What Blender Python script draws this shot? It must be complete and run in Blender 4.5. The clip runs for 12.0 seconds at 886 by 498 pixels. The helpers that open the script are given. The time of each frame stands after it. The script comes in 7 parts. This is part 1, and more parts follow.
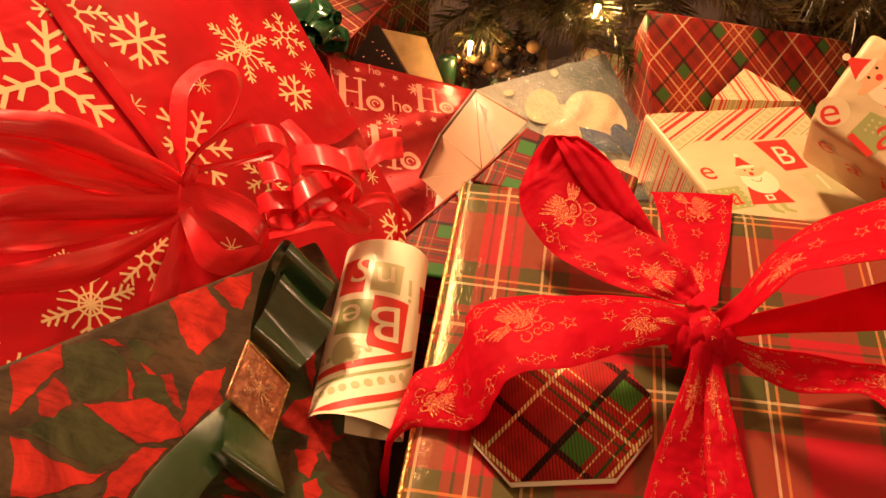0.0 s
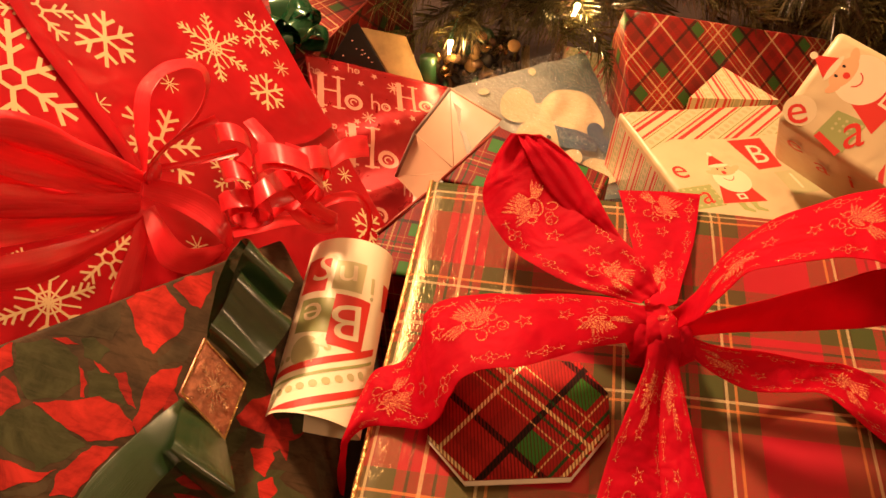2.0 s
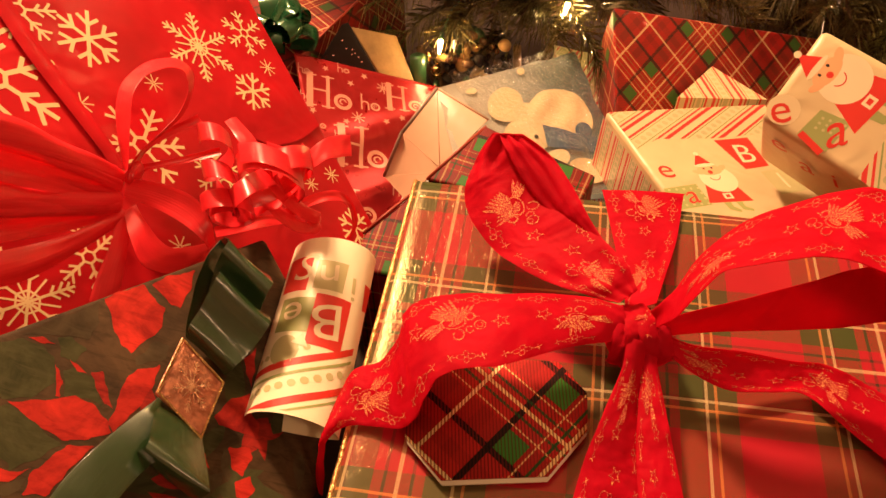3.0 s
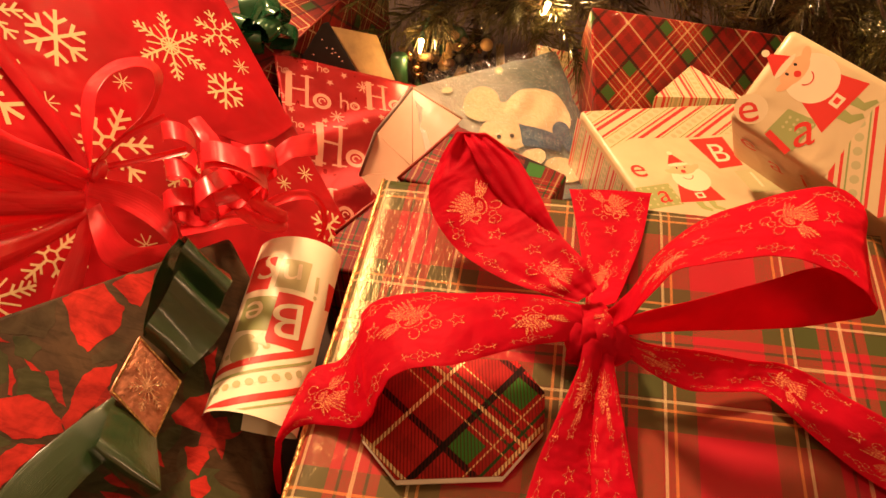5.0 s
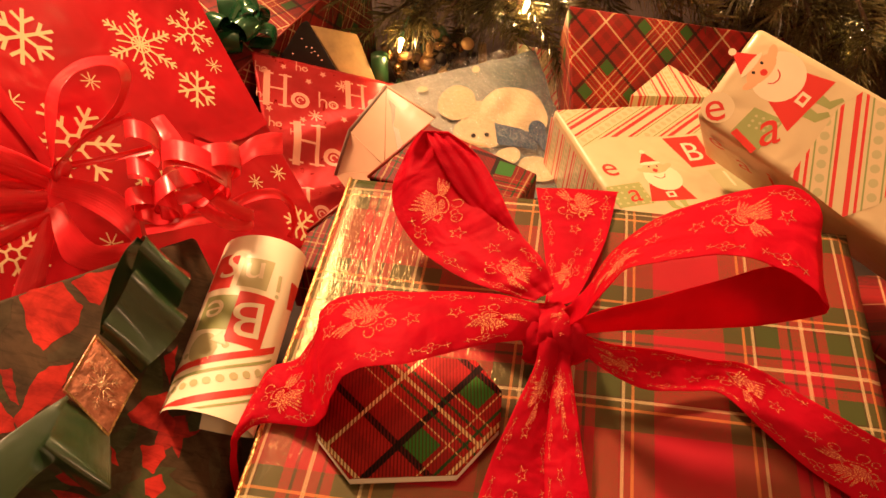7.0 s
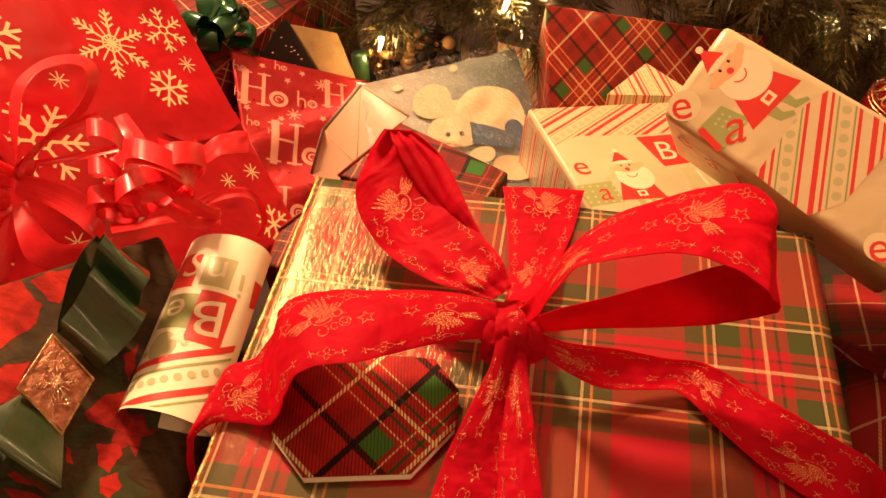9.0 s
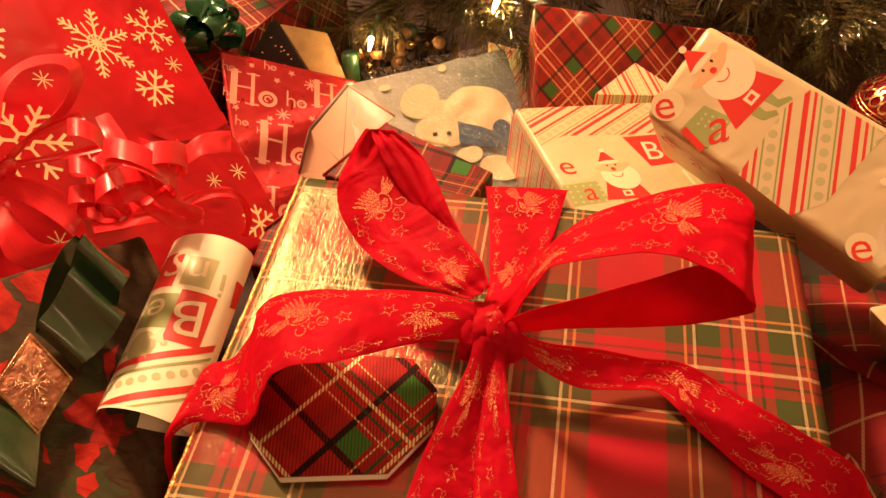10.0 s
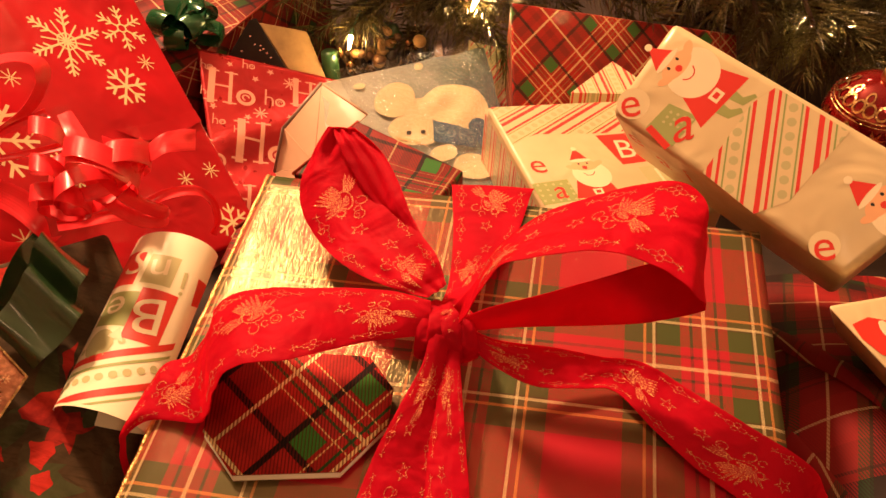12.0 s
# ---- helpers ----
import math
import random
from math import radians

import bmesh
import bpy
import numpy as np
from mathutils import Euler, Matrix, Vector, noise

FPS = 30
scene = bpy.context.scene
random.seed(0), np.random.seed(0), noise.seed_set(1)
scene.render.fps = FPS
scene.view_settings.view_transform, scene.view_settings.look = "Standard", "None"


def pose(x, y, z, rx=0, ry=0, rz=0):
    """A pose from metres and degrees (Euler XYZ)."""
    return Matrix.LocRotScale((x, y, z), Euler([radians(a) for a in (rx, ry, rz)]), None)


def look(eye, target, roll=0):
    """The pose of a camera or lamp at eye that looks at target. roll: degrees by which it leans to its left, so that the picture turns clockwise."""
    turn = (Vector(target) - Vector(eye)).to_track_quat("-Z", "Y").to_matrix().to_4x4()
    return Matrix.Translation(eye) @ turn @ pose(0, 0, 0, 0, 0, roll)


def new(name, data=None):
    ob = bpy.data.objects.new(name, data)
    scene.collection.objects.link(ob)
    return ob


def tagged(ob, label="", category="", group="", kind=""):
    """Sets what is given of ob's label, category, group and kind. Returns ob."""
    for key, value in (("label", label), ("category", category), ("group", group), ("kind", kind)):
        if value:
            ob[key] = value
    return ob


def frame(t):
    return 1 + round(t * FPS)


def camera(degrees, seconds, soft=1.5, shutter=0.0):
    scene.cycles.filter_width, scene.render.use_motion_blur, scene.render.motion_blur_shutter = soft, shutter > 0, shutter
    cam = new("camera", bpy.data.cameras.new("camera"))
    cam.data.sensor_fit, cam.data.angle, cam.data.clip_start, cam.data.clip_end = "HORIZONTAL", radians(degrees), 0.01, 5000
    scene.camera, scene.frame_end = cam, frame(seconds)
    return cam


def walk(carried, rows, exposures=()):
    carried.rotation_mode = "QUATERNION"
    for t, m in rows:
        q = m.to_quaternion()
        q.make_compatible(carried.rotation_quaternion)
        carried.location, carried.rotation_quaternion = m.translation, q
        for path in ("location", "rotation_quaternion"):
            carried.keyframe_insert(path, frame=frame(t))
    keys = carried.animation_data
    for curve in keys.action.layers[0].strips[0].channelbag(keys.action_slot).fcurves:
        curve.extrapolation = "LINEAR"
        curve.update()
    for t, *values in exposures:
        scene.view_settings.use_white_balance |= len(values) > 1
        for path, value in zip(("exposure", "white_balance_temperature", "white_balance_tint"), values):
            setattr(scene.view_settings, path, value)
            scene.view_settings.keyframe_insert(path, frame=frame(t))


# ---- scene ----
cam = camera(60.0, 12.0, soft=1.5)
METRES, EYE, TILT, LEAN, TURN = 0.17, 0.735, -49.0, 0.0, 0.0
ROWS = [
    (0.0, 0.0, 0.0, 0.0, 0.0, 0.0, -0.0),
    (0.5, 0.0421, 0.0013, -0.0011, 0.04, 0.0, -0.0),
    (1.0, 0.0837, 0.0027, -0.0026, 0.11, 0.0, 0.01),
    (1.5, 0.1246, 0.0041, -0.0028, 0.13, -0.04, -0.03),
    (2.0, 0.166, 0.0047, -0.0035, 0.16, -0.04, -0.02),
    (2.5, 0.2085, 0.0062, -0.0047, 0.21, -0.04, -0.03),
    (3.0, 0.2509, 0.0076, -0.0056, 0.27, -0.04, -0.03),
    (5.0, 0.4166, 0.013, -0.0085, 0.47, -0.05, -0.07),
    (5.5, 0.4581, 0.0144, -0.0093, 0.49, -0.04, -0.07),
    (6.0, 0.5, 0.0163, -0.0097, 0.56, -0.08, -0.07),
    (6.5, 0.5406, 0.0177, -0.0114, 0.58, -0.07, -0.08),
    (7.0, 0.582, 0.0192, -0.0118, 0.61, -0.08, -0.09),
    (9.0, 0.7474, 0.0259, -0.0155, 0.78, -0.11, -0.09),
    (9.5, 0.7886, 0.0278, -0.0168, 0.82, -0.11, -0.1),
    (10.0, 0.8309, 0.0299, -0.0173, 0.86, -0.09, -0.11),
    (10.5, 0.8731, 0.0321, -0.0188, 0.89, -0.11, -0.12),
    (11.0, 0.9145, 0.0343, -0.02, 0.93, -0.11, -0.13),
    (11.5, 0.9566, 0.0364, -0.0211, 0.97, -0.13, -0.14),
    (12.0, 0.9989, 0.0388, -0.0226, 1.01, -0.12, -0.14),
]
walk(cam, [(t, pose(0, 0, EYE, TILT, LEAN, TURN) @ pose(METRES * x, METRES * y, METRES * z, 90 + pitch, roll, yaw)) for t, x, y, z, yaw, pitch, roll in ROWS])

# ---- light: a closed living room in the evening, lit by warm lamps ----
world = bpy.data.worlds.new("world")
scene.world = world
world.use_nodes = True
world.node_tree.nodes["Background"].inputs[0].default_value = (0.02, 0.012, 0.006, 1)
world.node_tree.nodes["Background"].inputs[1].default_value = 1.0
WARM = (1.0, 0.56, 0.295)


def area_lamp(name, eye, target, size, watts, colour=WARM, shape="DISK"):
    data = bpy.data.lights.new(name, "AREA")
    data.shape, data.size, data.energy, data.color = shape, size, watts, colour
    ob = new(name, data)
    ob.matrix_world = look(eye, target)
    return ob


area_lamp("floor_lamp_light", (-0.84, 2.12, 2.14), (0.10, 0.34, 0.28), 0.32, 168)
# weak back fill; the lamp it stands for is added
area_lamp("back_fill_light", (0.50, 2.12, 1.52), (0.15, 0.35, 0.30), 0.20, 7)
# front fill from an added lamp, lifts faces turned to the camera
area_lamp("front_fill_light", (0.80, -0.62, 1.74), (0.15, 0.40, 0.25), 0.32, 7.5)


# ---- node materials ----
class Nodes:
    """Short hand for building a node material."""

    def __init__(self, name):
        self.mat = bpy.data.materials.new(name)
        self.mat.use_nodes = True
        self.tree = self.mat.node_tree
        self.out = self.tree.nodes["Principled BSDF"]

    def put(self, socket, value):
        if isinstance(value, bpy.types.NodeSocket):
            self.tree.links.new(value, socket)
        elif isinstance(value, (tuple, list)) and len(value) == 3 and socket.type == "RGBA":
            socket.default_value = (*value, 1)
        else:
            socket.default_value = value

    def add(self, kind, inputs=(), **settings):
        n = self.tree.nodes.new(kind)
        for key, value in settings.items():
            setattr(n, key, value)
        for key, value in dict(inputs).items():
            self.put(n.inputs[key], value)
        return n

    def math(self, op, a, b=0.0, c=0.0):
        return self.add("ShaderNodeMath", {0: a, 1: b, 2: c}, operation=op).outputs[0]

    def mix(self, f, a, b, blend="MIX"):
        n = self.add("ShaderNodeMix", {0: f, 6: a, 7: b}, data_type="RGBA", blend_type=blend)
        return n.outputs[2]

    def noise(self, scale, detail=4.0, vector=None, rough=0.55, distort=0.0):
        n = self.add("ShaderNodeTexNoise", {"Scale": scale, "Detail": detail, "Roughness": rough, "Distortion": distort})
        if vector is not None:
            self.put(n.inputs["Vector"], vector)
        return n.outputs["Fac"]

    def uv(self):
        n = self.add("ShaderNodeUVMap", uv_map="UVMap")
        s = self.add("ShaderNodeSeparateXYZ", {0: n.outputs[0]})
        return n.outputs[0], s.outputs[0], s.outputs[1]

    def place(self):
        return self.add("ShaderNodeTexCoord").outputs["Object"]

    def ramp(self, f, stops, constant=True):
        n = self.add("ShaderNodeValToRGB", {0: f})
        r = n.color_ramp
        r.interpolation = "CONSTANT" if constant else "LINEAR"
        while len(r.elements) < len(stops):
            r.elements.new(0.5)
        for e, (at, col) in zip(r.elements, sorted(stops)):
            e.position, e.color = at, (*col, 1)
        for e, (at, col) in zip(r.elements, sorted(stops)):
            e.position, e.color = at, (*col, 1)
        return n.outputs[0]

    def bump(self, height, strength=0.3, distance=0.001, normal=None):
        n = self.add("ShaderNodeBump", {"Height": height, "Strength": strength, "Distance": distance})
        if normal is not None:
            self.put(n.inputs["Normal"], normal)
        return n.outputs[0]

    def done(self, **inputs):
        names = {"base": "Base Color", "rough": "Roughness", "metal": "Metallic", "coat": "Coat Weight", "coat_rough": "Coat Roughness",
                 "sheen": "Sheen Weight", "sheen_rough": "Sheen Roughness", "sheen_tint": "Sheen Tint", "aniso": "Anisotropic", "normal": "Normal",
                 "spec": "Specular IOR Level", "emit": "Emission Color", "power": "Emission Strength", "glass": "Transmission Weight", "ior": "IOR",
                 "alpha": "Alpha", "under": "Subsurface Weight", "coat_normal": "Coat Normal", "coat_tint": "Coat Tint"}
        for key, value in inputs.items():
            self.put(self.out.inputs[names[key]], value)
        return self.mat


def paper(name, colour, rough=0.35, coat=0.25, crinkle=0.25, vary=0.10, metal=0.0, spec=0.3):
    """Gift paper of one printed colour: faint blotches, fine fibres and soft creases."""
    n = Nodes(name)
    p = n.place()
    blot = n.noise(14, 3, p)
    dark = tuple(c * (1 - 2.2 * vary) for c in colour)
    light = tuple(min(1, c * (1 + 1.2 * vary)) for c in colour)
    base = n.ramp(blot, [(0.3, dark), (0.7, light)], False)
    crease = n.noise(22, 2, p, distort=0.6)
    fibre = n.noise(900, 2, p)
    nor = n.bump(crease, crinkle, 0.006, n.bump(fibre, 0.06, 0.0006))
    r = n.math("MULTIPLY_ADD", n.noise(60, 3, p), 0.18, rough - 0.09)
    return n.done(base=base, rough=r, coat=coat, coat_rough=0.18, normal=nor, coat_normal=nor, metal=metal, spec=spec)


def tartan(name, half_u, half_v, at_u, at_v, bands, lines, twill=0.0016, rough=0.34, coat=0.35, fibre=0.05, crinkle=0.2, coat_rough=0.16, turn=0.0, foil_grain=False, wear=0.16, squares=None, dash=0.5, ridge=0.0):
    """Woven check: the bands of both directions mix in a fine twill, thin pale lines lie on top. Places within a half repeat, in metres."""
    n = Nodes(name)
    vec, u, v = n.uv()
    if turn:
        c, s = math.cos(radians(turn)), math.sin(radians(turn))
        u, v = (n.math("ADD", n.math("MULTIPLY", u, c), n.math("MULTIPLY", v, -s)), n.math("ADD", n.math("MULTIPLY", u, s), n.math("MULTIPLY", v, c)))
    pu = n.math("DIVIDE", n.math("PINGPONG", n.math("SUBTRACT", u, at_u), half_u), half_u)
    pv = n.math("DIVIDE", n.math("PINGPONG", n.math("SUBTRACT", v, at_v), half_v), half_v)
    warp, weft = n.ramp(pu, bands), n.ramp(pv, bands)
    diag = n.math("FRACT", n.math("DIVIDE", n.math("ADD", u, v), twill))
    over = n.math("GREATER_THAN", diag, 0.5)
    over = n.math("MULTIPLY_ADD", over, 0.64, 0.18)
    cloth = n.mix(over, warp, weft)
    if squares:
        both = 1.0
        for q in (pu, pv):
            both = n.math("MULTIPLY", n.math("MULTIPLY", n.math("GREATER_THAN", q, squares[0]), n.math("LESS_THAN", q, squares[1])), both)
        cloth = n.mix(n.math("MULTIPLY", both, n.math("MULTIPLY_ADD", over, 0.3, 0.7)), cloth, squares[2])
    for pos, width, colour, strength in lines:
        for q in (pu, pv):
            d = n.math("ABSOLUTE", n.math("SUBTRACT", q, pos))
            on = n.math("LESS_THAN", d, width / 2)
            cloth = n.mix(n.math("MULTIPLY", on, n.math("MULTIPLY_ADD", over, dash, strength - dash / 2)), cloth, colour)
    if ridge:
        cloth = n.mix(n.math("MULTIPLY", n.math("LESS_THAN", diag, 0.38), ridge), cloth, (0.030, 0.006, 0.005))
    p = n.place()
    worn = n.noise(26, 4, p)
    cloth = n.mix(n.math("MULTIPLY", worn, wear), cloth, (0.14, 0.05, 0.03))
    nor = n.bump(n.noise(16, 2, p, distort=0.8), crinkle, 0.006, n.bump(diag, fibre, 0.0005))
    coat_nor = nor
    if foil_grain:
        grain = n.noise(1.0, 3, n.add("ShaderNodeMapping", {"Vector": vec, "Rotation": (0, 0, 0.45), "Scale": (430, 120, 1)}).outputs[0], distort=0.9)
        coat_nor = n.bump(grain, 0.34, 0.0010, nor)
        coat_rough = n.ramp(grain, [(0.38, (0.07, 0.07, 0.07)), (0.62, (0.22, 0.22, 0.22))], False)
    if foil_grain:
        sheen_rough = n.ramp(grain, [(0.38, (0.19, 0.19, 0.19)), (0.62, (0.25, 0.25, 0.25))], False)
        foil_face = n.add("ShaderNodeBsdfGlossy", {"Color": (1.0, 0.76, 0.34), "Roughness": sheen_rough, "Normal": coat_nor})
        foil_face.distribution = "BECKMANN"
        both = n.add("ShaderNodeMixShader", {0: 0.034, 1: n.out.outputs[0], 2: foil_face.outputs[0]})
        n.put(n.tree.nodes["Material Output"].inputs["Surface"], both.outputs[0])
    return n.done(base=cloth, rough=rough, coat=coat, coat_rough=coat_rough, normal=nor, coat_normal=coat_nor, spec=0.08 if foil_grain else 0.2, coat_tint=(1.0, 0.86, 0.30) if foil_grain else (1.0, 1.0, 1.0))


RED, OLIVE, DARK = (0.37, 0.012, 0.026), (0.050, 0.070, 0.022), (0.05, 0.030, 0.022)
CREAM, GOLDEN = (0.82, 0.66, 0.36), (0.80, 0.30, 0.09)
BOX_BANDS = [(0.0, RED), (0.06, RED), (0.095, DARK), (0.125, RED), (0.205, OLIVE), (0.405, (0.060, 0.030, 0.016)), (0.425, (0.085, 0.062, 0.026)), (0.69, (0.39, 0.012, 0.028))]
BOX_LINES = [(0.0, 0.034, CREAM, 0.36), (0.435, 0.026, CREAM, 0.38), (0.515, 0.024, GOLDEN, 0.42)]
box_paper = tartan("box_tartan_paper", 0.0752, 0.0825, 0.0391, 0.1370, BOX_BANDS, BOX_LINES, twill=0.0009, rough=0.42, coat=0.03, coat_rough=0.05, crinkle=0.10, foil_grain=True)
CLOTH_BANDS = [(0.0, (0.36, 0.014, 0.012)), (0.075, (0.02, 0.07, 0.02)), (0.105, (0.34, 0.014, 0.012)), (0.24, (0.19, 0.016, 0.014)), (0.50, (0.010, 0.010, 0.008)),
               (0.56, (0.36, 0.018, 0.015)), (0.70, (0.26, 0.014, 0.012)), (0.84, (0.40, 0.020, 0.016))]
CLOTH_LINES = [(0.53, 0.06, (0.008, 0.008, 0.007), 0.72), (0.09, 0.03, (0.012, 0.09, 0.018), 0.6), (0.0, 0.028, (0.8, 0.58, 0.24), 0.60), (0.20, 0.012, (0.7, 0.45, 0.16), 0.45), (1.0, 0.028, (0.8, 0.62, 0.3), 0.62)]
# cloth check dimmed to stand for the shade between the parcels
shaded_tartan = tartan("shaded_tartan", 0.060, 0.060, 0.012, 0.030, [(at, tuple(0.6 * c for c in colour)) for at, colour in CLOTH_BANDS], [(at, w, tuple(0.5 * c for c in colour), k) for at, w, colour, k in CLOTH_LINES], twill=0.0032, rough=0.6, coat=0.0, fibre=0.25, crinkle=0.06, wear=0.06, squares=(0.25, 0.50, (0.016, 0.17, 0.026)))
PARCEL_BANDS = [(0.0, (0.42, 0.014, 0.013)), (0.24, (0.20, 0.022, 0.014)), (0.48, (0.020, 0.014, 0.010)), (0.55, (0.38, 0.014, 0.012)), (0.72, (0.24, 0.014, 0.012)), (0.86, (0.40, 0.016, 0.014))]
PARCEL_LINES = [(0.0, 0.040, (0.80, 0.56, 0.26), 0.66), (0.10, 0.018, (0.24, 0.20, 0.06), 0.50), (0.19, 0.026, (0.76, 0.48, 0.20), 0.60), (0.51, 0.05, (0.012, 0.012, 0.008), 0.60), (1.0, 0.040, (0.84, 0.60, 0.30), 0.70)]
parcel_tartan = tartan("parcel_tartan", 0.0589, 0.0589, -0.084, 0.1029, PARCEL_BANDS, PARCEL_LINES, twill=0.0026, rough=0.42, coat=0.25, coat_rough=0.12, crinkle=0.35, turn=45, wear=0.2, squares=(0.235, 0.48, (0.020, 0.16, 0.028)))
# dark red check, dimmed further for the shade beside the box
BUNDLE_BANDS = [(0.0, (0.26, 0.008, 0.010)), (0.24, (0.012, 0.046, 0.014)), (0.36, (0.012, 0.008, 0.007)), (0.56, (0.22, 0.008, 0.009)), (0.80, (0.30, 0.010, 0.012))]
BUNDLE_LINES = [(0.0, 0.026, (0.74, 0.48, 0.24), 0.56), (0.35, 0.030, (0.008, 0.010, 0.006), 0.6), (0.62, 0.020, (0.010, 0.008, 0.006), 0.5), (1.0, 0.022, (0.74, 0.50, 0.26), 0.52)]
shaded_bundle = tartan("shaded_bundle_tartan", 0.092, 0.092, 0.02, 0.03, BUNDLE_BANDS, BUNDLE_LINES, twill=0.0024, rough=0.6, coat=0.0, crinkle=0.35, turn=18)

snow_paper = paper("red_snowflake_paper", (0.54, 0.012, 0.020), 0.38, 0.08, 0.45, 0.12, 0.0, 0.12)
print_cream = paper("printed_cream", (0.86, 0.68, 0.36), 0.4, 0.2, 0.05, 0.03)
ho_paper = paper("red_foil_paper", (0.42, 0.014, 0.018), 0.30, 0.05, 0.45, 0.16, 0.50, 0.40)
print_pink = paper("printed_pale_pink", (0.66, 0.27, 0.19), 0.35, 0.4, 0.2, 0.06)
white_paper = paper("cream_white_paper", (0.62, 0.50, 0.29), 0.45, 0.22, 0.60, 0.05)
tube_paper = paper("cream_roll_paper", (0.86, 0.78, 0.56), 0.5, 0.08, 0.10, 0.04)
white_card = paper("white_card", (0.80, 0.74, 0.62), 0.6, 0.0, 0.08, 0.03)
print_red = paper("printed_red", (0.62, 0.035, 0.025), 0.50, 0.06, 0.1, 0.05)
print_green = paper("printed_sage_green", (0.32, 0.36, 0.13), 0.50, 0.06, 0.1, 0.06)
print_sage = paper("printed_pale_sage", (0.50, 0.47, 0.24), 0.50, 0.06, 0.1, 0.06)
print_peach = paper("printed_peach", (0.78, 0.42, 0.22), 0.50, 0.06, 0.1, 0.05)
print_white = paper("printed_white", (0.76, 0.66, 0.45), 0.50, 0.06, 0.1, 0.03)
print_pale = paper("printed_pale_cream", (0.68, 0.57, 0.35), 0.50, 0.06, 0.1, 0.03)
print_black = paper("printed_black", (0.02, 0.02, 0.02), 0.4, 0.2, 0.1, 0.03)


def striped(name, step, angle):
    """Candy stripes: red bars, thin green lines and dotted cream between."""
    n = Nodes(name)
    vec, u, v = n.uv()
    c, s = math.cos(radians(angle)), math.sin(radians(angle))
    a = n.math("ADD", n.math("MULTIPLY", u, c), n.math("MULTIPLY", v, s))
    b = n.math("ADD", n.math("MULTIPLY", u, -s), n.math("MULTIPLY", v, c))
    f = n.math("FRACT", n.math("DIVIDE", a, step))
    cream, red, green = (0.62, 0.50, 0.29), (0.60, 0.03, 0.025), (0.24, 0.30, 0.10)
    col = n.ramp(f, [(0.0, cream), (0.05, red), (0.16, cream), (0.24, red), (0.30, cream), (0.37, green), (0.405, cream), (0.70, green), (0.735, cream), (0.78, red), (0.85, cream)])
    q = n.math("SUBTRACT", n.math("FRACT", n.math("DIVIDE", b, step * 0.30)), 0.5)
    d = n.math("ADD", n.math("POWER", n.math("MULTIPLY", q, 0.30), 2), n.math("POWER", n.math("SUBTRACT", f, 0.55), 2))
    col = n.mix(n.math("LESS_THAN", d, 0.0085), col, (0.44, 0.42, 0.22))
    p = n.place()
    nor = n.bump(n.noise(18, 2, p, distort=0.6), 0.2, 0.006)
    return n.done(base=col, rough=0.4, coat=0.3, coat_rough=0.2, normal=nor, coat_normal=nor)




def poinsettia_paper(name, dark, light, vein, rough=0.6):
    """Printed foliage: blotched colour with darker veins."""
    n = Nodes(name)
    vec, u, v = n.uv()
    p = n.place()
    blot = n.noise(26, 6, p, rough=0.65, distort=1.0)
    base = n.ramp(blot, [(0.32, dark), (0.66, light)], False)
    streak = n.noise(1.0, 3, n.add("ShaderNodeMapping", {"Vector": p, "Rotation": (0.4, 0.2, 0.7), "Scale": (40, 190, 60)}).outputs[0], distort=1.5)
    base = n.mix(n.ramp(streak, [(0.50, (0, 0, 0)), (0.72, (0.65, 0.65, 0.65))], False), base, vein)
    nor = n.bump(n.noise(15, 2, p), 0.12, 0.006)
    return n.done(base=base, rough=rough, coat=0.0, normal=nor, spec=0.08)


poin_paper = poinsettia_paper("poinsettia_paper", (0.030, 0.020, 0.012), (0.088, 0.054, 0.028), (0.022, 0.018, 0.010))
petal_red = poinsettia_paper("poinsettia_petal_print", (0.15, 0.009, 0.008), (0.56, 0.036, 0.024), (0.20, 0.009, 0.009))
leaf_green = poinsettia_paper("poinsettia_leaf_print", (0.020, 0.024, 0.010), (0.072, 0.074, 0.032), (0.07, 0.066, 0.032))


def thin_cloth(n):
    """Lets a part of the light through the cloth."""
    thin = n.add("ShaderNodeBsdfTranslucent", {"Color": (0.97, 0.016, 0.045)})
    both = n.add("ShaderNodeMixShader", {0: 0.36, 1: n.out.outputs[0], 2: thin.outputs[0]})
    n.put(n.tree.nodes["Material Output"].inputs["Surface"], both.outputs[0])
    return n.mat


def velvet():
    n = Nodes("red_velvet")
    p = n.place()
    pile = n.noise(1400, 2, p)
    base = n.ramp(n.noise(30, 3, p), [(0.3, (0.42, 0.003, 0.017)), (0.7, (0.60, 0.005, 0.028))], False)
    nor = n.bump(n.noise(20, 2, p, distort=1.2), 0.55, 0.010, n.bump(n.noise(60, 3, p, distort=0.8), 0.40, 0.003, n.bump(pile, 0.2, 0.0005)))
    return n.done(base=base, rough=0.62, sheen=1.0, sheen_rough=0.45, sheen_tint=(1.0, 0.010, 0.025), normal=nor, spec=0.08) and thin_cloth(n)


def foil(name, colour, rough=0.28, crinkle=0.5, scale=160, metal=1.0):
    n = Nodes(name)
    p = n.place()
    base = n.ramp(n.noise(240, 2, p), [(0.3, tuple(c * 0.55 for c in colour)), (0.7, colour)], False)
    return n.done(base=base, metal=metal, rough=n.math("MULTIPLY_ADD", n.noise(120, 2, p), 0.3, rough - 0.12), normal=n.bump(n.noise(scale, 3, p), crinkle, 0.002))


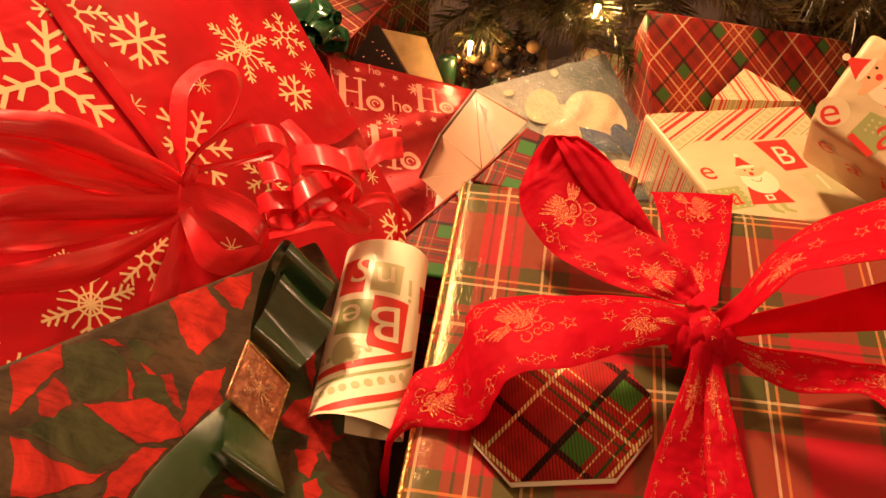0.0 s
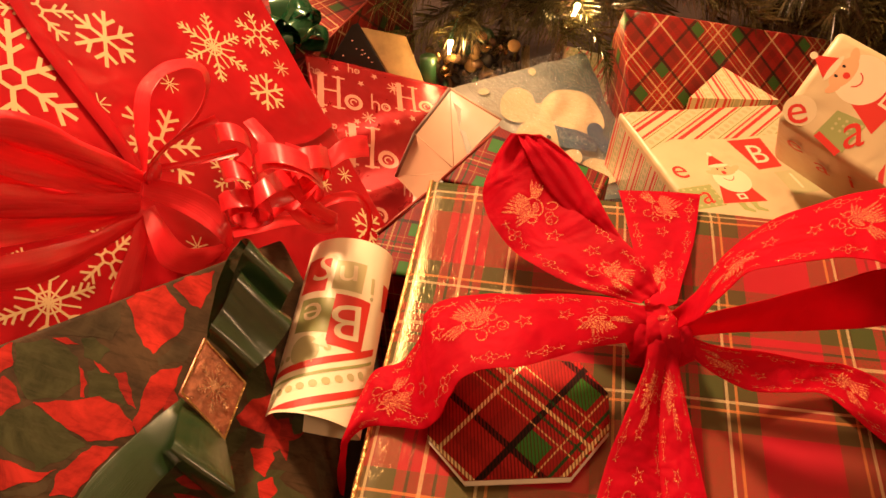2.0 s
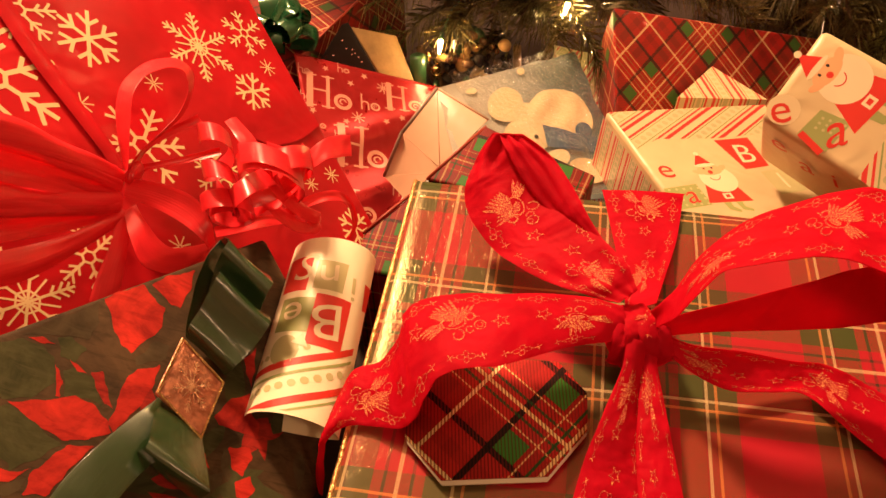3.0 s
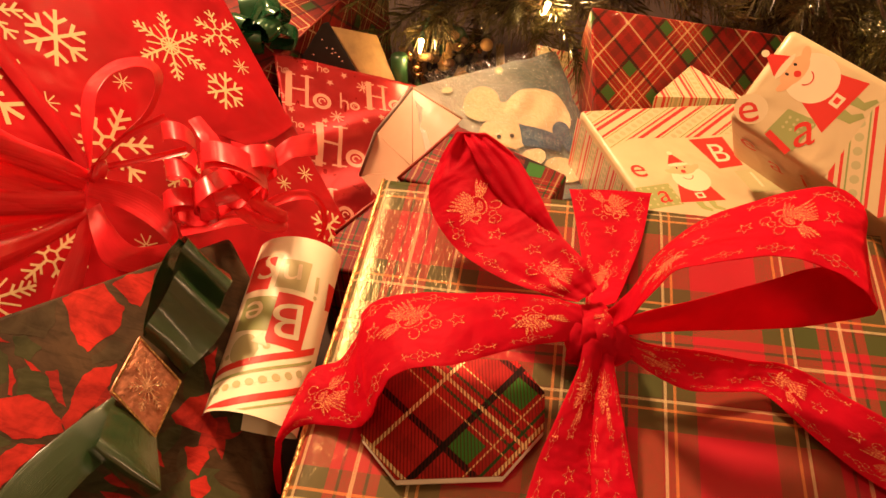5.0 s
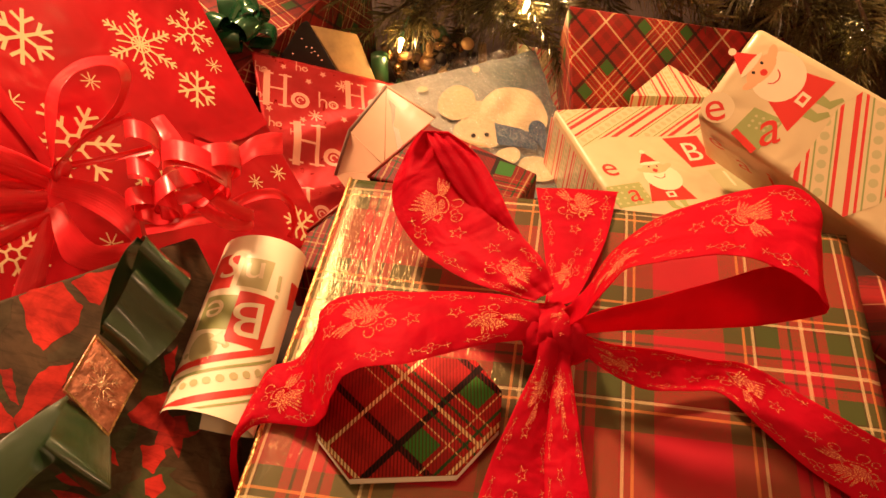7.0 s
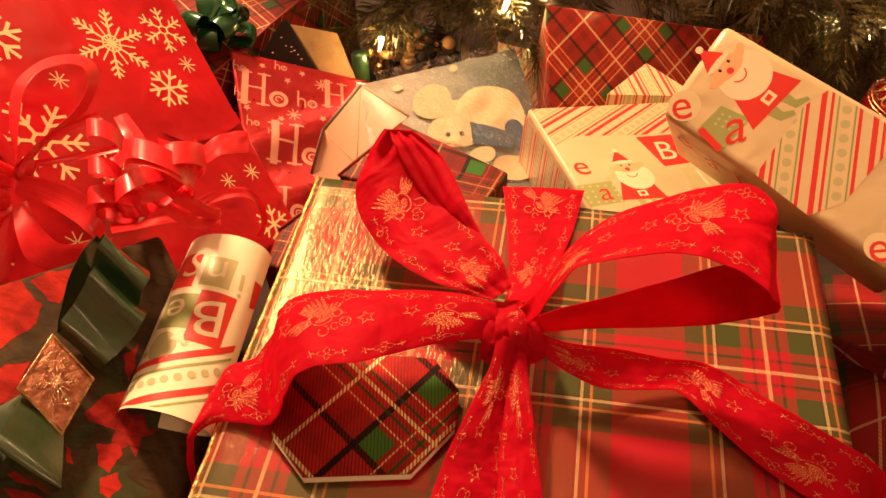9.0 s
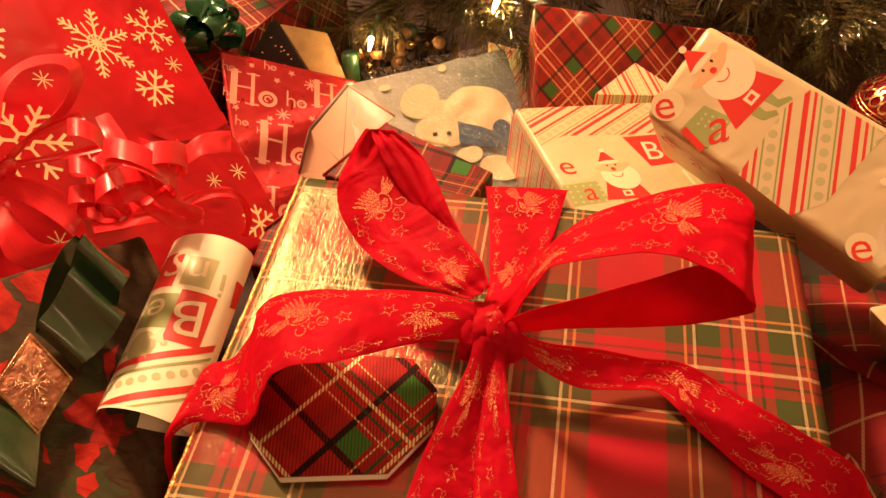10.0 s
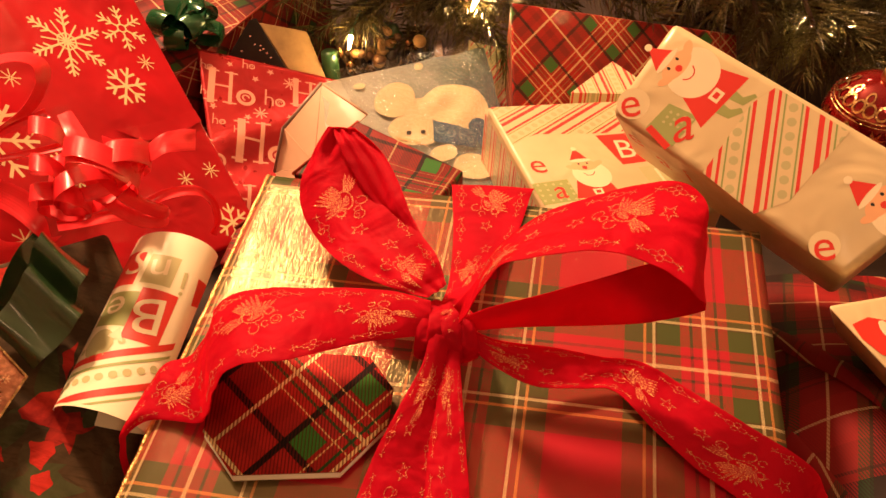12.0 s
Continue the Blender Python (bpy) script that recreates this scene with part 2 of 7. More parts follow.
def satin(name, colour, rough=0.3):
    n = Nodes(name)
    vec, u, v = n.uv()
    rib = n.noise(1.0, 2, n.add("ShaderNodeMapping", {"Vector": vec, "Scale": (5, 1500, 1)}).outputs[0])
    base = n.ramp(rib, [(0.3, tuple(c * 0.75 for c in colour)), (0.7, colour)], False)
    wave = n.noise(1.0, 2, n.add("ShaderNodeMapping", {"Vector": vec, "Scale": (9, 90, 1)}).outputs[0])
    return n.done(base=base, rough=rough, normal=n.bump(wave, 0.08, 0.004, n.bump(rib, 0.25, 0.0006)), spec=1.0, coat=0.9, coat_rough=0.17, coat_normal=n.bump(rib, 0.40, 0.0008), sheen=0.06, sheen_rough=0.3, sheen_tint=(0.30, 0.42, 0.16))


def plain(name, colour, rough=0.5, metal=0.0, coat=0.0, bump=0.1, scale=60, vary=0.2):
    n = Nodes(name)
    p = n.place()
    f = n.noise(scale, 4, p)
    base = n.ramp(f, [(0.3, tuple(c * (1 - vary) for c in colour)), (0.7, tuple(min(1, c * (1 + vary)) for c in colour))], False)
    return n.done(base=base, rough=rough, metal=metal, coat=coat, normal=n.bump(n.noise(scale * 4, 3, p), bump, 0.002))


def glow(name, colour, power):
    n = Nodes(name)
    return n.done(base=colour, emit=colour, power=power, rough=0.3)


red_velvet = velvet()


def glitter():
    """Sparse gold glitter glued on red velvet."""
    n = Nodes("gold_glitter_print")
    p = n.place()
    on = n.ramp(n.noise(1300, 2, p), [(0.50, (0, 0, 0)), (0.63, (1, 1, 1))], False)
    base = n.mix(on, (0.56, 0.008, 0.018), (0.92, 0.46, 0.17))
    return n.done(base=base, metal=n.math("MULTIPLY", on, 0.85), rough=n.math("MULTIPLY_ADD", on, -0.25, 0.55), normal=n.bump(n.noise(1500, 2, p), 1.0, 0.0012))


gold_print = glitter()
gold_foil = foil("gold_foil", (0.95, 0.62, 0.28), 0.22, 0.6, 120)
copper_foil = foil("copper_foil", (0.66, 0.28, 0.17), 0.30, 1.0, 130, 0.85)
green_satin = satin("green_satin", (0.018, 0.050, 0.014), 0.22)
pine_needle = plain("pine_needle", (0.105, 0.088, 0.034), 0.24, 0, 0.7, 0.05, 300, 0.55)
bark = plain("brown_bark", (0.10, 0.055, 0.03), 0.8, 0, 0, 0.6, 80, 0.4)
bulb_glow = glow("lamp_bulb_glow", (1.0, 0.55, 0.16), 60)
green_plastic = plain("green_plastic", (0.02, 0.07, 0.025), 0.3, 0, 0.4)
# floor colour carries the shade seen in gaps between the gifts
floor_wood = plain("shaded_wood_floor", (0.030, 0.015, 0.009), 0.85, 0, 0.0, 0.3, 20, 0.35)
wall_paint = plain("warm_wall_paint", (0.36, 0.28, 0.19), 0.8, 0, 0, 0.1, 8, 0.06)
ceiling_paint = plain("white_ceiling_paint", (0.78, 0.74, 0.66), 0.85, 0, 0, 0.1, 8, 0.04)
dark_paper = paper("black_paper", (0.016, 0.010, 0.010), 0.75, 0.0, 0.2)
tan_card = plain("tan_card", (0.36, 0.22, 0.09), 0.6, 0, 0.1, 0.2, 40, 0.25)
lamp_cloth = plain("lamp_shade_cloth", (0.7, 0.55, 0.36), 0.8)
brass = plain("brass", (0.6, 0.40, 0.15), 0.3, 1.0, 0, 0.05)


def ribbon_plastic():
    n = Nodes("red_curling_ribbon")
    vec, u, v = n.uv()
    rib = n.noise(1.0, 2, n.add("ShaderNodeMapping", {"Vector": vec, "Scale": (7, 700, 1)}).outputs[0])
    base = n.ramp(rib, [(0.3, (0.84, 0.020, 0.036)), (0.7, (0.95, 0.034, 0.052))], False)
    n.done(base=base, rough=0.40, coat=0.40, coat_rough=0.22, normal=n.bump(rib, 0.45, 0.0008), spec=0.45)
    thin = n.add("ShaderNodeBsdfTranslucent", {"Color": (1.0, 0.025, 0.07)})
    both = n.add("ShaderNodeMixShader", {0: 0.30, 1: n.out.outputs[0], 2: thin.outputs[0]})
    n.put(n.tree.nodes["Material Output"].inputs["Surface"], both.outputs[0])
    return n.mat


curl_red = ribbon_plastic()

# ---- building helpers ----
ORIGIN = {}


def thing(name, at, label, category, group="", kind=""):
    ob = new(name)
    ob.empty_display_size = 0.02
    ob.location = at
    ORIGIN[ob.name] = Vector(at)
    return tagged(ob, label, category, group, kind)


def finish(bm, name, material, at, smooth=True):
    me = bpy.data.meshes.new(name)
    bmesh.ops.translate(bm, verts=bm.verts, vec=-Vector(at))
    bm.normal_update()
    bm.to_mesh(me)
    bm.free()
    me.materials.append(material)
    if smooth:
        me.shade_smooth()
    return me


def part(name, bm, material, parent, label="", smooth=True):
    at = ORIGIN[parent.name]
    ob = new(name, finish(bm, name, material, at, smooth))
    ob.parent = parent
    ORIGIN[ob.name] = at
    return tagged(ob, label)


def solo(name, bm, material, at, label, category, group="", kind="", smooth=True):
    ob = new(name, finish(bm, name, material, at, smooth))
    ob.location = at
    ORIGIN[ob.name] = Vector(at)
    return tagged(ob, label, category, group, kind)


class Face:
    """A flat sheet in space: place(u, v, h) gives the point u along, v across and h above it."""

    def __init__(self, o, along, normal):
        self.o, self.n = Vector(o), Vector(normal).normalized()
        a = Vector(along)
        self.u = (a - self.n * a.dot(self.n)).normalized()
        self.v = self.n.cross(self.u)

    def place(self, u, v, h=0.0):
        return self.o + self.u * u + self.v * v + self.n * h

    def inside(self, p):
        d = Vector(p) - self.o
        return d.dot(self.u), d.dot(self.v)


def block(corners, depth, bevel=0.006, segments=3, cuts=0, sag=None):
    """A parcel: four corners of its top (anticlockwise from above) and the vector to its underside, with rounded edges and flat unwrapping."""
    c = [Vector(p) for p in corners]
    d = Vector(depth)
    bm = bmesh.new()
    vs = [bm.verts.new(p) for p in c] + [bm.verts.new(p + d) for p in c]
    bm.faces.new(vs[:4])
    bm.faces.new(vs[7:3:-1])
    for i in range(4):
        j = (i + 1) % 4
        bm.faces.new((vs[j], vs[i], vs[i + 4], vs[j + 4]))
    bmesh.ops.recalc_face_normals(bm, faces=bm.faces)
    if bevel:
        bmesh.ops.bevel(bm, geom=list(bm.edges), offset=bevel, segments=segments, profile=0.6, affect="EDGES")
    u = (c[1] - c[0]).normalized()
    n = u.cross(c[3] - c[0]).normalized()
    v = n.cross(u)
    layer = bm.loops.layers.uv.new("UVMap")
    bm.normal_update()
    for f in bm.faces:
        k = (abs(f.normal.dot(n)) * 1.2, abs(f.normal.dot(u)), abs(f.normal.dot(v)))
        for l in f.loops:
            p = l.vert.co - c[0]
            a, b, h = p.dot(u), p.dot(v), p.dot(n)
            l[layer].uv = (a, b) if k[0] == max(k) else (h, b) if k[1] == max(k) else (a, h)
    return bm


def spline(points, t):
    """Catmull-Rom through the points, t from 0 to their number less one."""
    i = min(int(t), len(points) - 2)
    f = t - i
    p1, p2 = points[i], points[i + 1]
    p0 = points[i - 1] if i else p1 * 2 - p2
    p3 = points[i + 2] if i + 2 < len(points) else p2 * 2 - p1
    return 0.5 * ((2 * p1) + (p2 - p0) * f + (2 * p0 - 5 * p1 + 4 * p2 - p3) * f * f + (3 * p1 - p0 - 3 * p2 + p3) * f ** 3)


class Strip:
    """A ribbon between two edge lines, cupped a little across; place(s, w) with s metres along and w from 0 to 1 across."""

    def __init__(self, rows, cup=0.0, ripple=0.0, seed=0, crease=0.0):
        self.a = [Vector(r[:3]) for r in rows]
        self.b = [Vector(r[3:]) for r in rows]
        self.cup, self.ripple, self.seed, self.crease = cup, ripple, seed, crease
        self.n = len(rows) - 1
        self.len = [0.0]
        for i in range(self.n * 12):
            m0 = (spline(self.a, i / 12) + spline(self.b, i / 12)) / 2
            m1 = (spline(self.a, (i + 1) / 12) + spline(self.b, (i + 1) / 12)) / 2
            self.len.append(self.len[-1] + (m1 - m0).length)

    def at(self, t, w, h=0.0):
        t = max(0.0, min(self.n - 1e-5, t))
        p, q = spline(self.a, t), spline(self.b, t)
        e = 0.02
        along = (spline(self.a, min(self.n - 1e-5, t + e)) + spline(self.b, min(self.n - 1e-5, t + e)) - spline(self.a, max(0, t - e)) - spline(self.b, max(0, t - e)))
        nor = along.cross(q - p)
        nor = nor.normalized() if nor.length > 1e-9 else Vector((0, 0, 1))
        wave = self.ripple * (noise.noise(Vector((t * 1.7 + self.seed, w * 2.2, self.seed * 3.1))) + self.crease * noise.noise(Vector((t * 0.7 + 1.5 * w + self.seed, w * 5.0 - 0.5 * t, self.seed * 1.7))))
        return p.lerp(q, w) + nor * (self.cup * 4 * w * (1 - w) + wave + h)

    def t_of(self, s):
        for i in range(len(self.len) - 1):
            if self.len[i + 1] >= s:
                return (i + (s - self.len[i]) / max(1e-9, self.len[i + 1] - self.len[i])) / 12
        return float(self.n)

    def place(self, s, w, h=0.0):
        return self.at(self.t_of(s), w, h)

    def mesh(self, along=7, across=8):
        bm = bmesh.new()
        layer = bm.loops.layers.uv.new("UVMap")
        rows, n = [], self.n * along
        for i in range(n + 1):
            rows.append([bm.verts.new(self.at(self.n * i / n, j / across)) for j in range(across + 1)])
        width = (self.a[len(self.a) // 2] - self.b[len(self.b) // 2]).length
        total = self.len[-1]
        for i in range(n):
            for j in range(across):
                f = bm.faces.new((rows[i][j], rows[i + 1][j], rows[i + 1][j + 1], rows[i][j + 1]))
                for l, (x, y) in zip(f.loops, ((i, j), (i + 1, j), (i + 1, j + 1), (i, j + 1))):
                    l[layer].uv = (x / n * total, y / across * width)
        return bm


def thicken(ob, thick=0.0005):
    m = ob.modifiers.new("thickness", "SOLIDIFY")
    m.thickness, m.offset = thick, 0.0
    s = ob.modifiers.new("edges", "WEIGHTED_NORMAL")
    s.weight = 100
    return ob


# flat motifs: lists of polygons in metres, laid on a sheet by its place()
def stroke(p, q, w):
    p, q = Vector(p), Vector(q)
    d = (q - p).normalized() * (w / 2)
    s = Vector((-d.y, d.x))
    return [(p + s - d, q + s + d, q - s + d, p - s - d)]


def disc(x, y, rx, ry=None, n=16, turn=0.0):
    ry = ry or rx
    c, s = math.cos(turn), math.sin(turn)
    pts = [(rx * math.cos(2 * math.pi * i / n), ry * math.sin(2 * math.pi * i / n)) for i in range(n)]
    return [tuple(Vector((x + a * c - b * s, y + a * s + b * c)) for a, b in pts)]


def poly(*pts):
    return [tuple(Vector(p) for p in pts)]


def ring(x, y, r, w, n=18, a0=0.0, a1=2 * math.pi, squash=1.0):
    out = []
    for i in range(n):
        a, b = a0 + (a1 - a0) * i / n, a0 + (a1 - a0) * (i + 1) / n
        pt = lambda k, q: Vector((x + q * math.cos(k), y + q * squash * math.sin(k)))
        out.append((pt(a, r - w / 2), pt(b, r - w / 2), pt(b, r + w / 2), pt(a, r + w / 2)))
    return out


def star(x, y, r, n=5, inner=0.42, turn=0.3):
    pts = []
    for i in range(2 * n):
        q = r if i % 2 == 0 else r * inner
        pts.append(Vector((x + q * math.cos(math.pi * i / n + turn), y + q * math.sin(math.pi * i / n + turn))))
    c = Vector((x, y))
    return [(c, pts[i - 1], pts[i]) for i in range(2 * n)]


def moved(polys, x=0.0, y=0.0, turn=0.0, scale=1.0, flip=False):
    c, s = math.cos(turn) * scale, math.sin(turn) * scale
    k = -1 if flip else 1
    return [tuple(Vector((x + k * p[0] * c - p[1] * s, y + k * p[0] * s + p[1] * c)) for p in q) for q in polys]


def letters(text, size, shear=0.0, bold=0.0):
    cu = bpy.data.curves.new("writing", "FONT")
    cu.body, cu.size, cu.align_x, cu.align_y, cu.shear, cu.offset = text, size, "CENTER", "CENTER", shear, bold
    cu.resolution_u = 3
    ob = new("writing", cu)
    bpy.context.view_layer.update()
    me = bpy.data.meshes.new_from_object(ob.evaluated_get(bpy.context.evaluated_depsgraph_get()))
    out = [tuple(Vector(me.vertices[i].co[:2]) for i in p.vertices) for p in me.polygons]
    bpy.data.objects.remove(ob)
    bpy.data.curves.remove(cu)
    bpy.data.meshes.remove(me)
    return out


def decal(polys, place, h=0.0003, fine=0.0):
    """The motif as a thin mesh laid h above a sheet; fine splits long edges for a curved one."""
    bm = bmesh.new()
    for i, q in enumerate(polys):
        vs = [bm.verts.new((p[0], p[1], 0.000003 * (i % 48))) for p in q]
        try:
            f = bm.faces.new(vs)
        except ValueError:
            continue
    if fine:
        for _ in range(5):
            long = [e for e in bm.edges if e.calc_length() > fine]
            if not long:
                break
            bmesh.ops.subdivide_edges(bm, edges=long, cuts=1, use_grid_fill=False)
            bmesh.ops.triangulate(bm, faces=[f for f in bm.faces if len(f.verts) > 4])
    bm.normal_update()
    for f in bm.faces:
        if f.normal.z < 0:
            f.normal_flip()
    for v in bm.verts:
        v.co = place(v.co.x, v.co.y, h + v.co.z)
    return bm


def tube_bm(points, radius, sides=8, closed_ends=True, taper=None):
    pts = [Vector(p) for p in points]
    bm = bmesh.new()
    rows = []
    for i, p in enumerate(pts):
        d = (pts[min(i + 1, len(pts) - 1)] - pts[max(i - 1, 0)]).normalized()
        a = d.orthogonal().normalized()
        b = d.cross(a)
        r = radius if taper is None else radius + (taper - radius) * i / max(1, len(pts) - 1)
        rows.append([bm.verts.new(p + (a * math.cos(2 * math.pi * k / sides) + b * math.sin(2 * math.pi * k / sides)) * r) for k in range(sides)])
    for x, y in zip(rows, rows[1:]):
        for k in range(sides):
            bm.faces.new((x[k], x[(k + 1) % sides], y[(k + 1) % sides], y[k]))
    if closed_ends:
        bm.faces.new(rows[0][::-1])
        bm.faces.new(rows[-1])
    return bm


def ball(centre, r, scale=(1, 1, 1), seg=16):
    bm = bmesh.new()
    bmesh.ops.create_uvsphere(bm, u_segments=seg, v_segments=max(6, seg // 2), radius=r)
    bmesh.ops.scale(bm, verts=bm.verts, vec=scale)
    bmesh.ops.translate(bm, verts=bm.verts, vec=centre)
    return bm


def slab(lo, hi):
    bm = bmesh.new()
    bmesh.ops.create_cube(bm, size=1)
    for v in bm.verts:
        v.co = Vector([lo[i] + (v.co[i] + 0.5) * (hi[i] - lo[i]) for i in range(3)])
    return bm


# ---- the room ----
solo("floor", slab((-2.2, -1.8, -0.05), (2.4, 2.3, 0.0)), floor_wood, (0, 0, 0), "wooden living room floor, darkened for the shade between the gifts", "floor", kind="structure", smooth=False)
solo("wall_north", slab((-2.2, 2.3, 0), (2.4, 2.4, 2.5)), wall_paint, (0, 2.35, 0), "warm painted wall behind the tree", "wall", kind="structure", smooth=False)
solo("wall_south", slab((-2.2, -1.9, 0), (2.4, -1.8, 2.5)), wall_paint, (0, -1.85, 0), "warm painted living room wall", "wall", kind="structure", smooth=False)
solo("wall_west", slab((-2.3, -1.9, 0), (-2.2, 2.4, 2.5)), wall_paint, (-2.25, 0, 0), "warm painted living room wall", "wall", kind="structure", smooth=False)
solo("wall_east", slab((2.4, -1.9, 0), (2.5, 2.4, 2.5)), wall_paint, (2.45, 0, 0), "warm painted living room wall", "wall", kind="structure", smooth=False)
solo("ceiling", slab((-2.3, -1.9, 2.5), (2.5, 2.4, 2.55)), ceiling_paint, (0, 0, 2.5), "plain white painted ceiling", "ceiling", kind="structure", smooth=False)

# ---- the big tartan box and its velvet bow ----
BA = radians(-9.2)
bu, bv = Vector((math.cos(BA), math.sin(BA), 0)), Vector((math.sin(BA), -math.cos(BA), 0))
B0 = Vector((0.016, 0.452, 0.301))
BW, BD = 0.386, 0.34
rim_foil = foil("creased_rim_foil", (0.85, 0.50, 0.20), 0.42, 1.0, 260)
box = thing("gift_box", (0.18, 0.26, 0), "large square gift box wrapped in red and green tartan paper", "gift")


def box_top():
    """The lid: a slightly sagging sheet of foil-backed tartan paper with rounded rims."""
    bm = bmesh.new()
    layer = bm.loops.layers.uv.new("UVMap")
    nu, nv, r = 48, 44, 0.004
    grid = []
    for i in range(nu + 1):
        col = []
        for j in range(nv + 1):
            u, v = BW * i / nu, BD * j / nv
            edge = min(u, BW - u, v, BD - v)
            dip = -0.003 * max(0.0, 1 - edge / 0.006) ** 2
            dip -= 0.0022 * min(1.0, edge / 0.03) * math.sin(math.pi * min(1.0, u / 0.19))
            dip += 0.0005 * noise.noise(Vector((u * 22, v * 22, 1.7)))
            col.append(bm.verts.new(B0 + bu * u + bv * v + Vector((0, 0, dip))))
        grid.append(col)
    for i in range(nu):
        for j in range(nv):
            f = bm.faces.new((grid[i][j], grid[i][j + 1], grid[i + 1][j + 1], grid[i + 1][j]))
            for l in f.loops:
                p = l.vert.co - B0
                l[layer].uv = (p.dot(bu), p.dot(bv) + 0.03 * (p.dot(bu) - 0.18))
    # skirts of the lid, down the four sides
    rim = [grid[i][0] for i in range(nu + 1)] + [grid[nu][j] for j in range(1, nv + 1)] + [grid[i][nv] for i in range(nu - 1, -1, -1)] + [grid[0][j] for j in range(nv - 1, 0, -1)]
    mid = B0 + bu * BW / 2 + bv * BD / 2
    low = []
    for v in rim:
        out = v.co - mid
        low.append(bm.verts.new(v.co + Vector((out.x, out.y, 0)).normalized() * 0.0015 + Vector((0, 0, -0.055))))
    for k in range(len(rim)):
        m = (k + 1) % len(rim)
        f = bm.faces.new((rim[m], rim[k], low[k], low[m]))
        for l in f.loops:
            p = l.vert.co - B0
            a, b = p.dot(bu), p.dot(bv)
            on_side = min(abs(a), abs(BW - a)) < min(abs(b), abs(BD - b))
            b += 0.03 * (a - 0.18)
            l[layer].uv = (a + (p.z if a < BW / 2 else -p.z), b) if on_side else (a, b + (p.z if b < BD / 2 else -p.z))
    bmesh.ops.recalc_face_normals(bm, faces=bm.faces)
    return bm


part("lid", box_top(), box_paper, box)
base_c = [B0 + bu * (0.003) + bv * 0.003, B0 + bu * 0.003 + bv * (BD - 0.003), B0 + bu * (BW - 0.003) + bv * (BD - 0.003), B0 + bu * (BW - 0.003) + bv * 0.003]
part("body", block([p - Vector((0, 0, 0.012)) for p in base_c], (0, 0, -0.289), 0.004), box_paper, box)
part("foil_rim", tube_bm([B0 + bu * 0.0015 + bv * (BD * i / 40) + Vector((0, 0, -0.0035 + 0.0006 * math.sin(i * 1.9))) for i in range(41)], 0.0020, 8), rim_foil, box, "creased gold foil edge of the paper")

bow = thing("ribbon_bow", (0.165, 0.278, 0.301), "red velvet ribbon bow with gold print, tied on the box", "bow")
LEFT_TAIL = [(0.1538, 0.2899, 0.345, 0.1522, 0.271, 0.335),
    (0.1265, 0.2955, 0.348, 0.1165, 0.2582, 0.346),
    (0.08, 0.2942, 0.352, 0.0758, 0.2385, 0.358),
    (0.0483, 0.2987, 0.345, 0.0515, 0.2368, 0.356),
    (0.0269, 0.3003, 0.337, 0.038, 0.2333, 0.352),
    (0.0156, 0.2936, 0.332, 0.0304, 0.2265, 0.342),
    (0.013, 0.2813, 0.328, 0.0247, 0.2221, 0.326),
    (0.0022, 0.2686, 0.316, 0.0141, 0.2226, 0.311),
    (-0.0167, 0.2648, 0.31, -0.0049, 0.2271, 0.306),
    (-0.0248, 0.2497, 0.306, -0.0196, 0.2278, 0.304),
    (-0.0321, 0.227, 0.304, -0.0291, 0.2207, 0.303),
    (-0.0355, 0.2179, 0.292, -0.0328, 0.2134, 0.292),
    (-0.0385, 0.2116, 0.265, -0.0362, 0.2025, 0.26)]
TOP_LOOP = [(0.1507, 0.2921, 0.345, 0.1639, 0.2988, 0.348),
    (0.1233, 0.305, 0.34, 0.1581, 0.3188, 0.352),
    (0.0929, 0.3289, 0.334, 0.1442, 0.3435, 0.352),
    (0.0675, 0.3632, 0.33, 0.1285, 0.381, 0.352),
    (0.0556, 0.3949, 0.335, 0.1128, 0.4034, 0.358),
    (0.0629, 0.418, 0.35, 0.0986, 0.4221, 0.364),
    (0.0783, 0.4329, 0.366, 0.0964, 0.4233, 0.371),
    (0.084, 0.4183, 0.365, 0.1193, 0.3983, 0.368),
    (0.1028, 0.3884, 0.35, 0.1391, 0.3518, 0.357),
    (0.1333, 0.3405, 0.338, 0.1613, 0.3096, 0.346)]
BAND = [(0.1655, 0.4348, 0.304, 0.2305, 0.4304, 0.304),
    (0.1662, 0.4293, 0.3045, 0.228, 0.4249, 0.3045),
    (0.1673, 0.38, 0.305, 0.2138, 0.38, 0.305),
    (0.1648, 0.3284, 0.316, 0.1934, 0.3334, 0.316),
    (0.1583, 0.2942, 0.33, 0.1784, 0.2996, 0.335)]
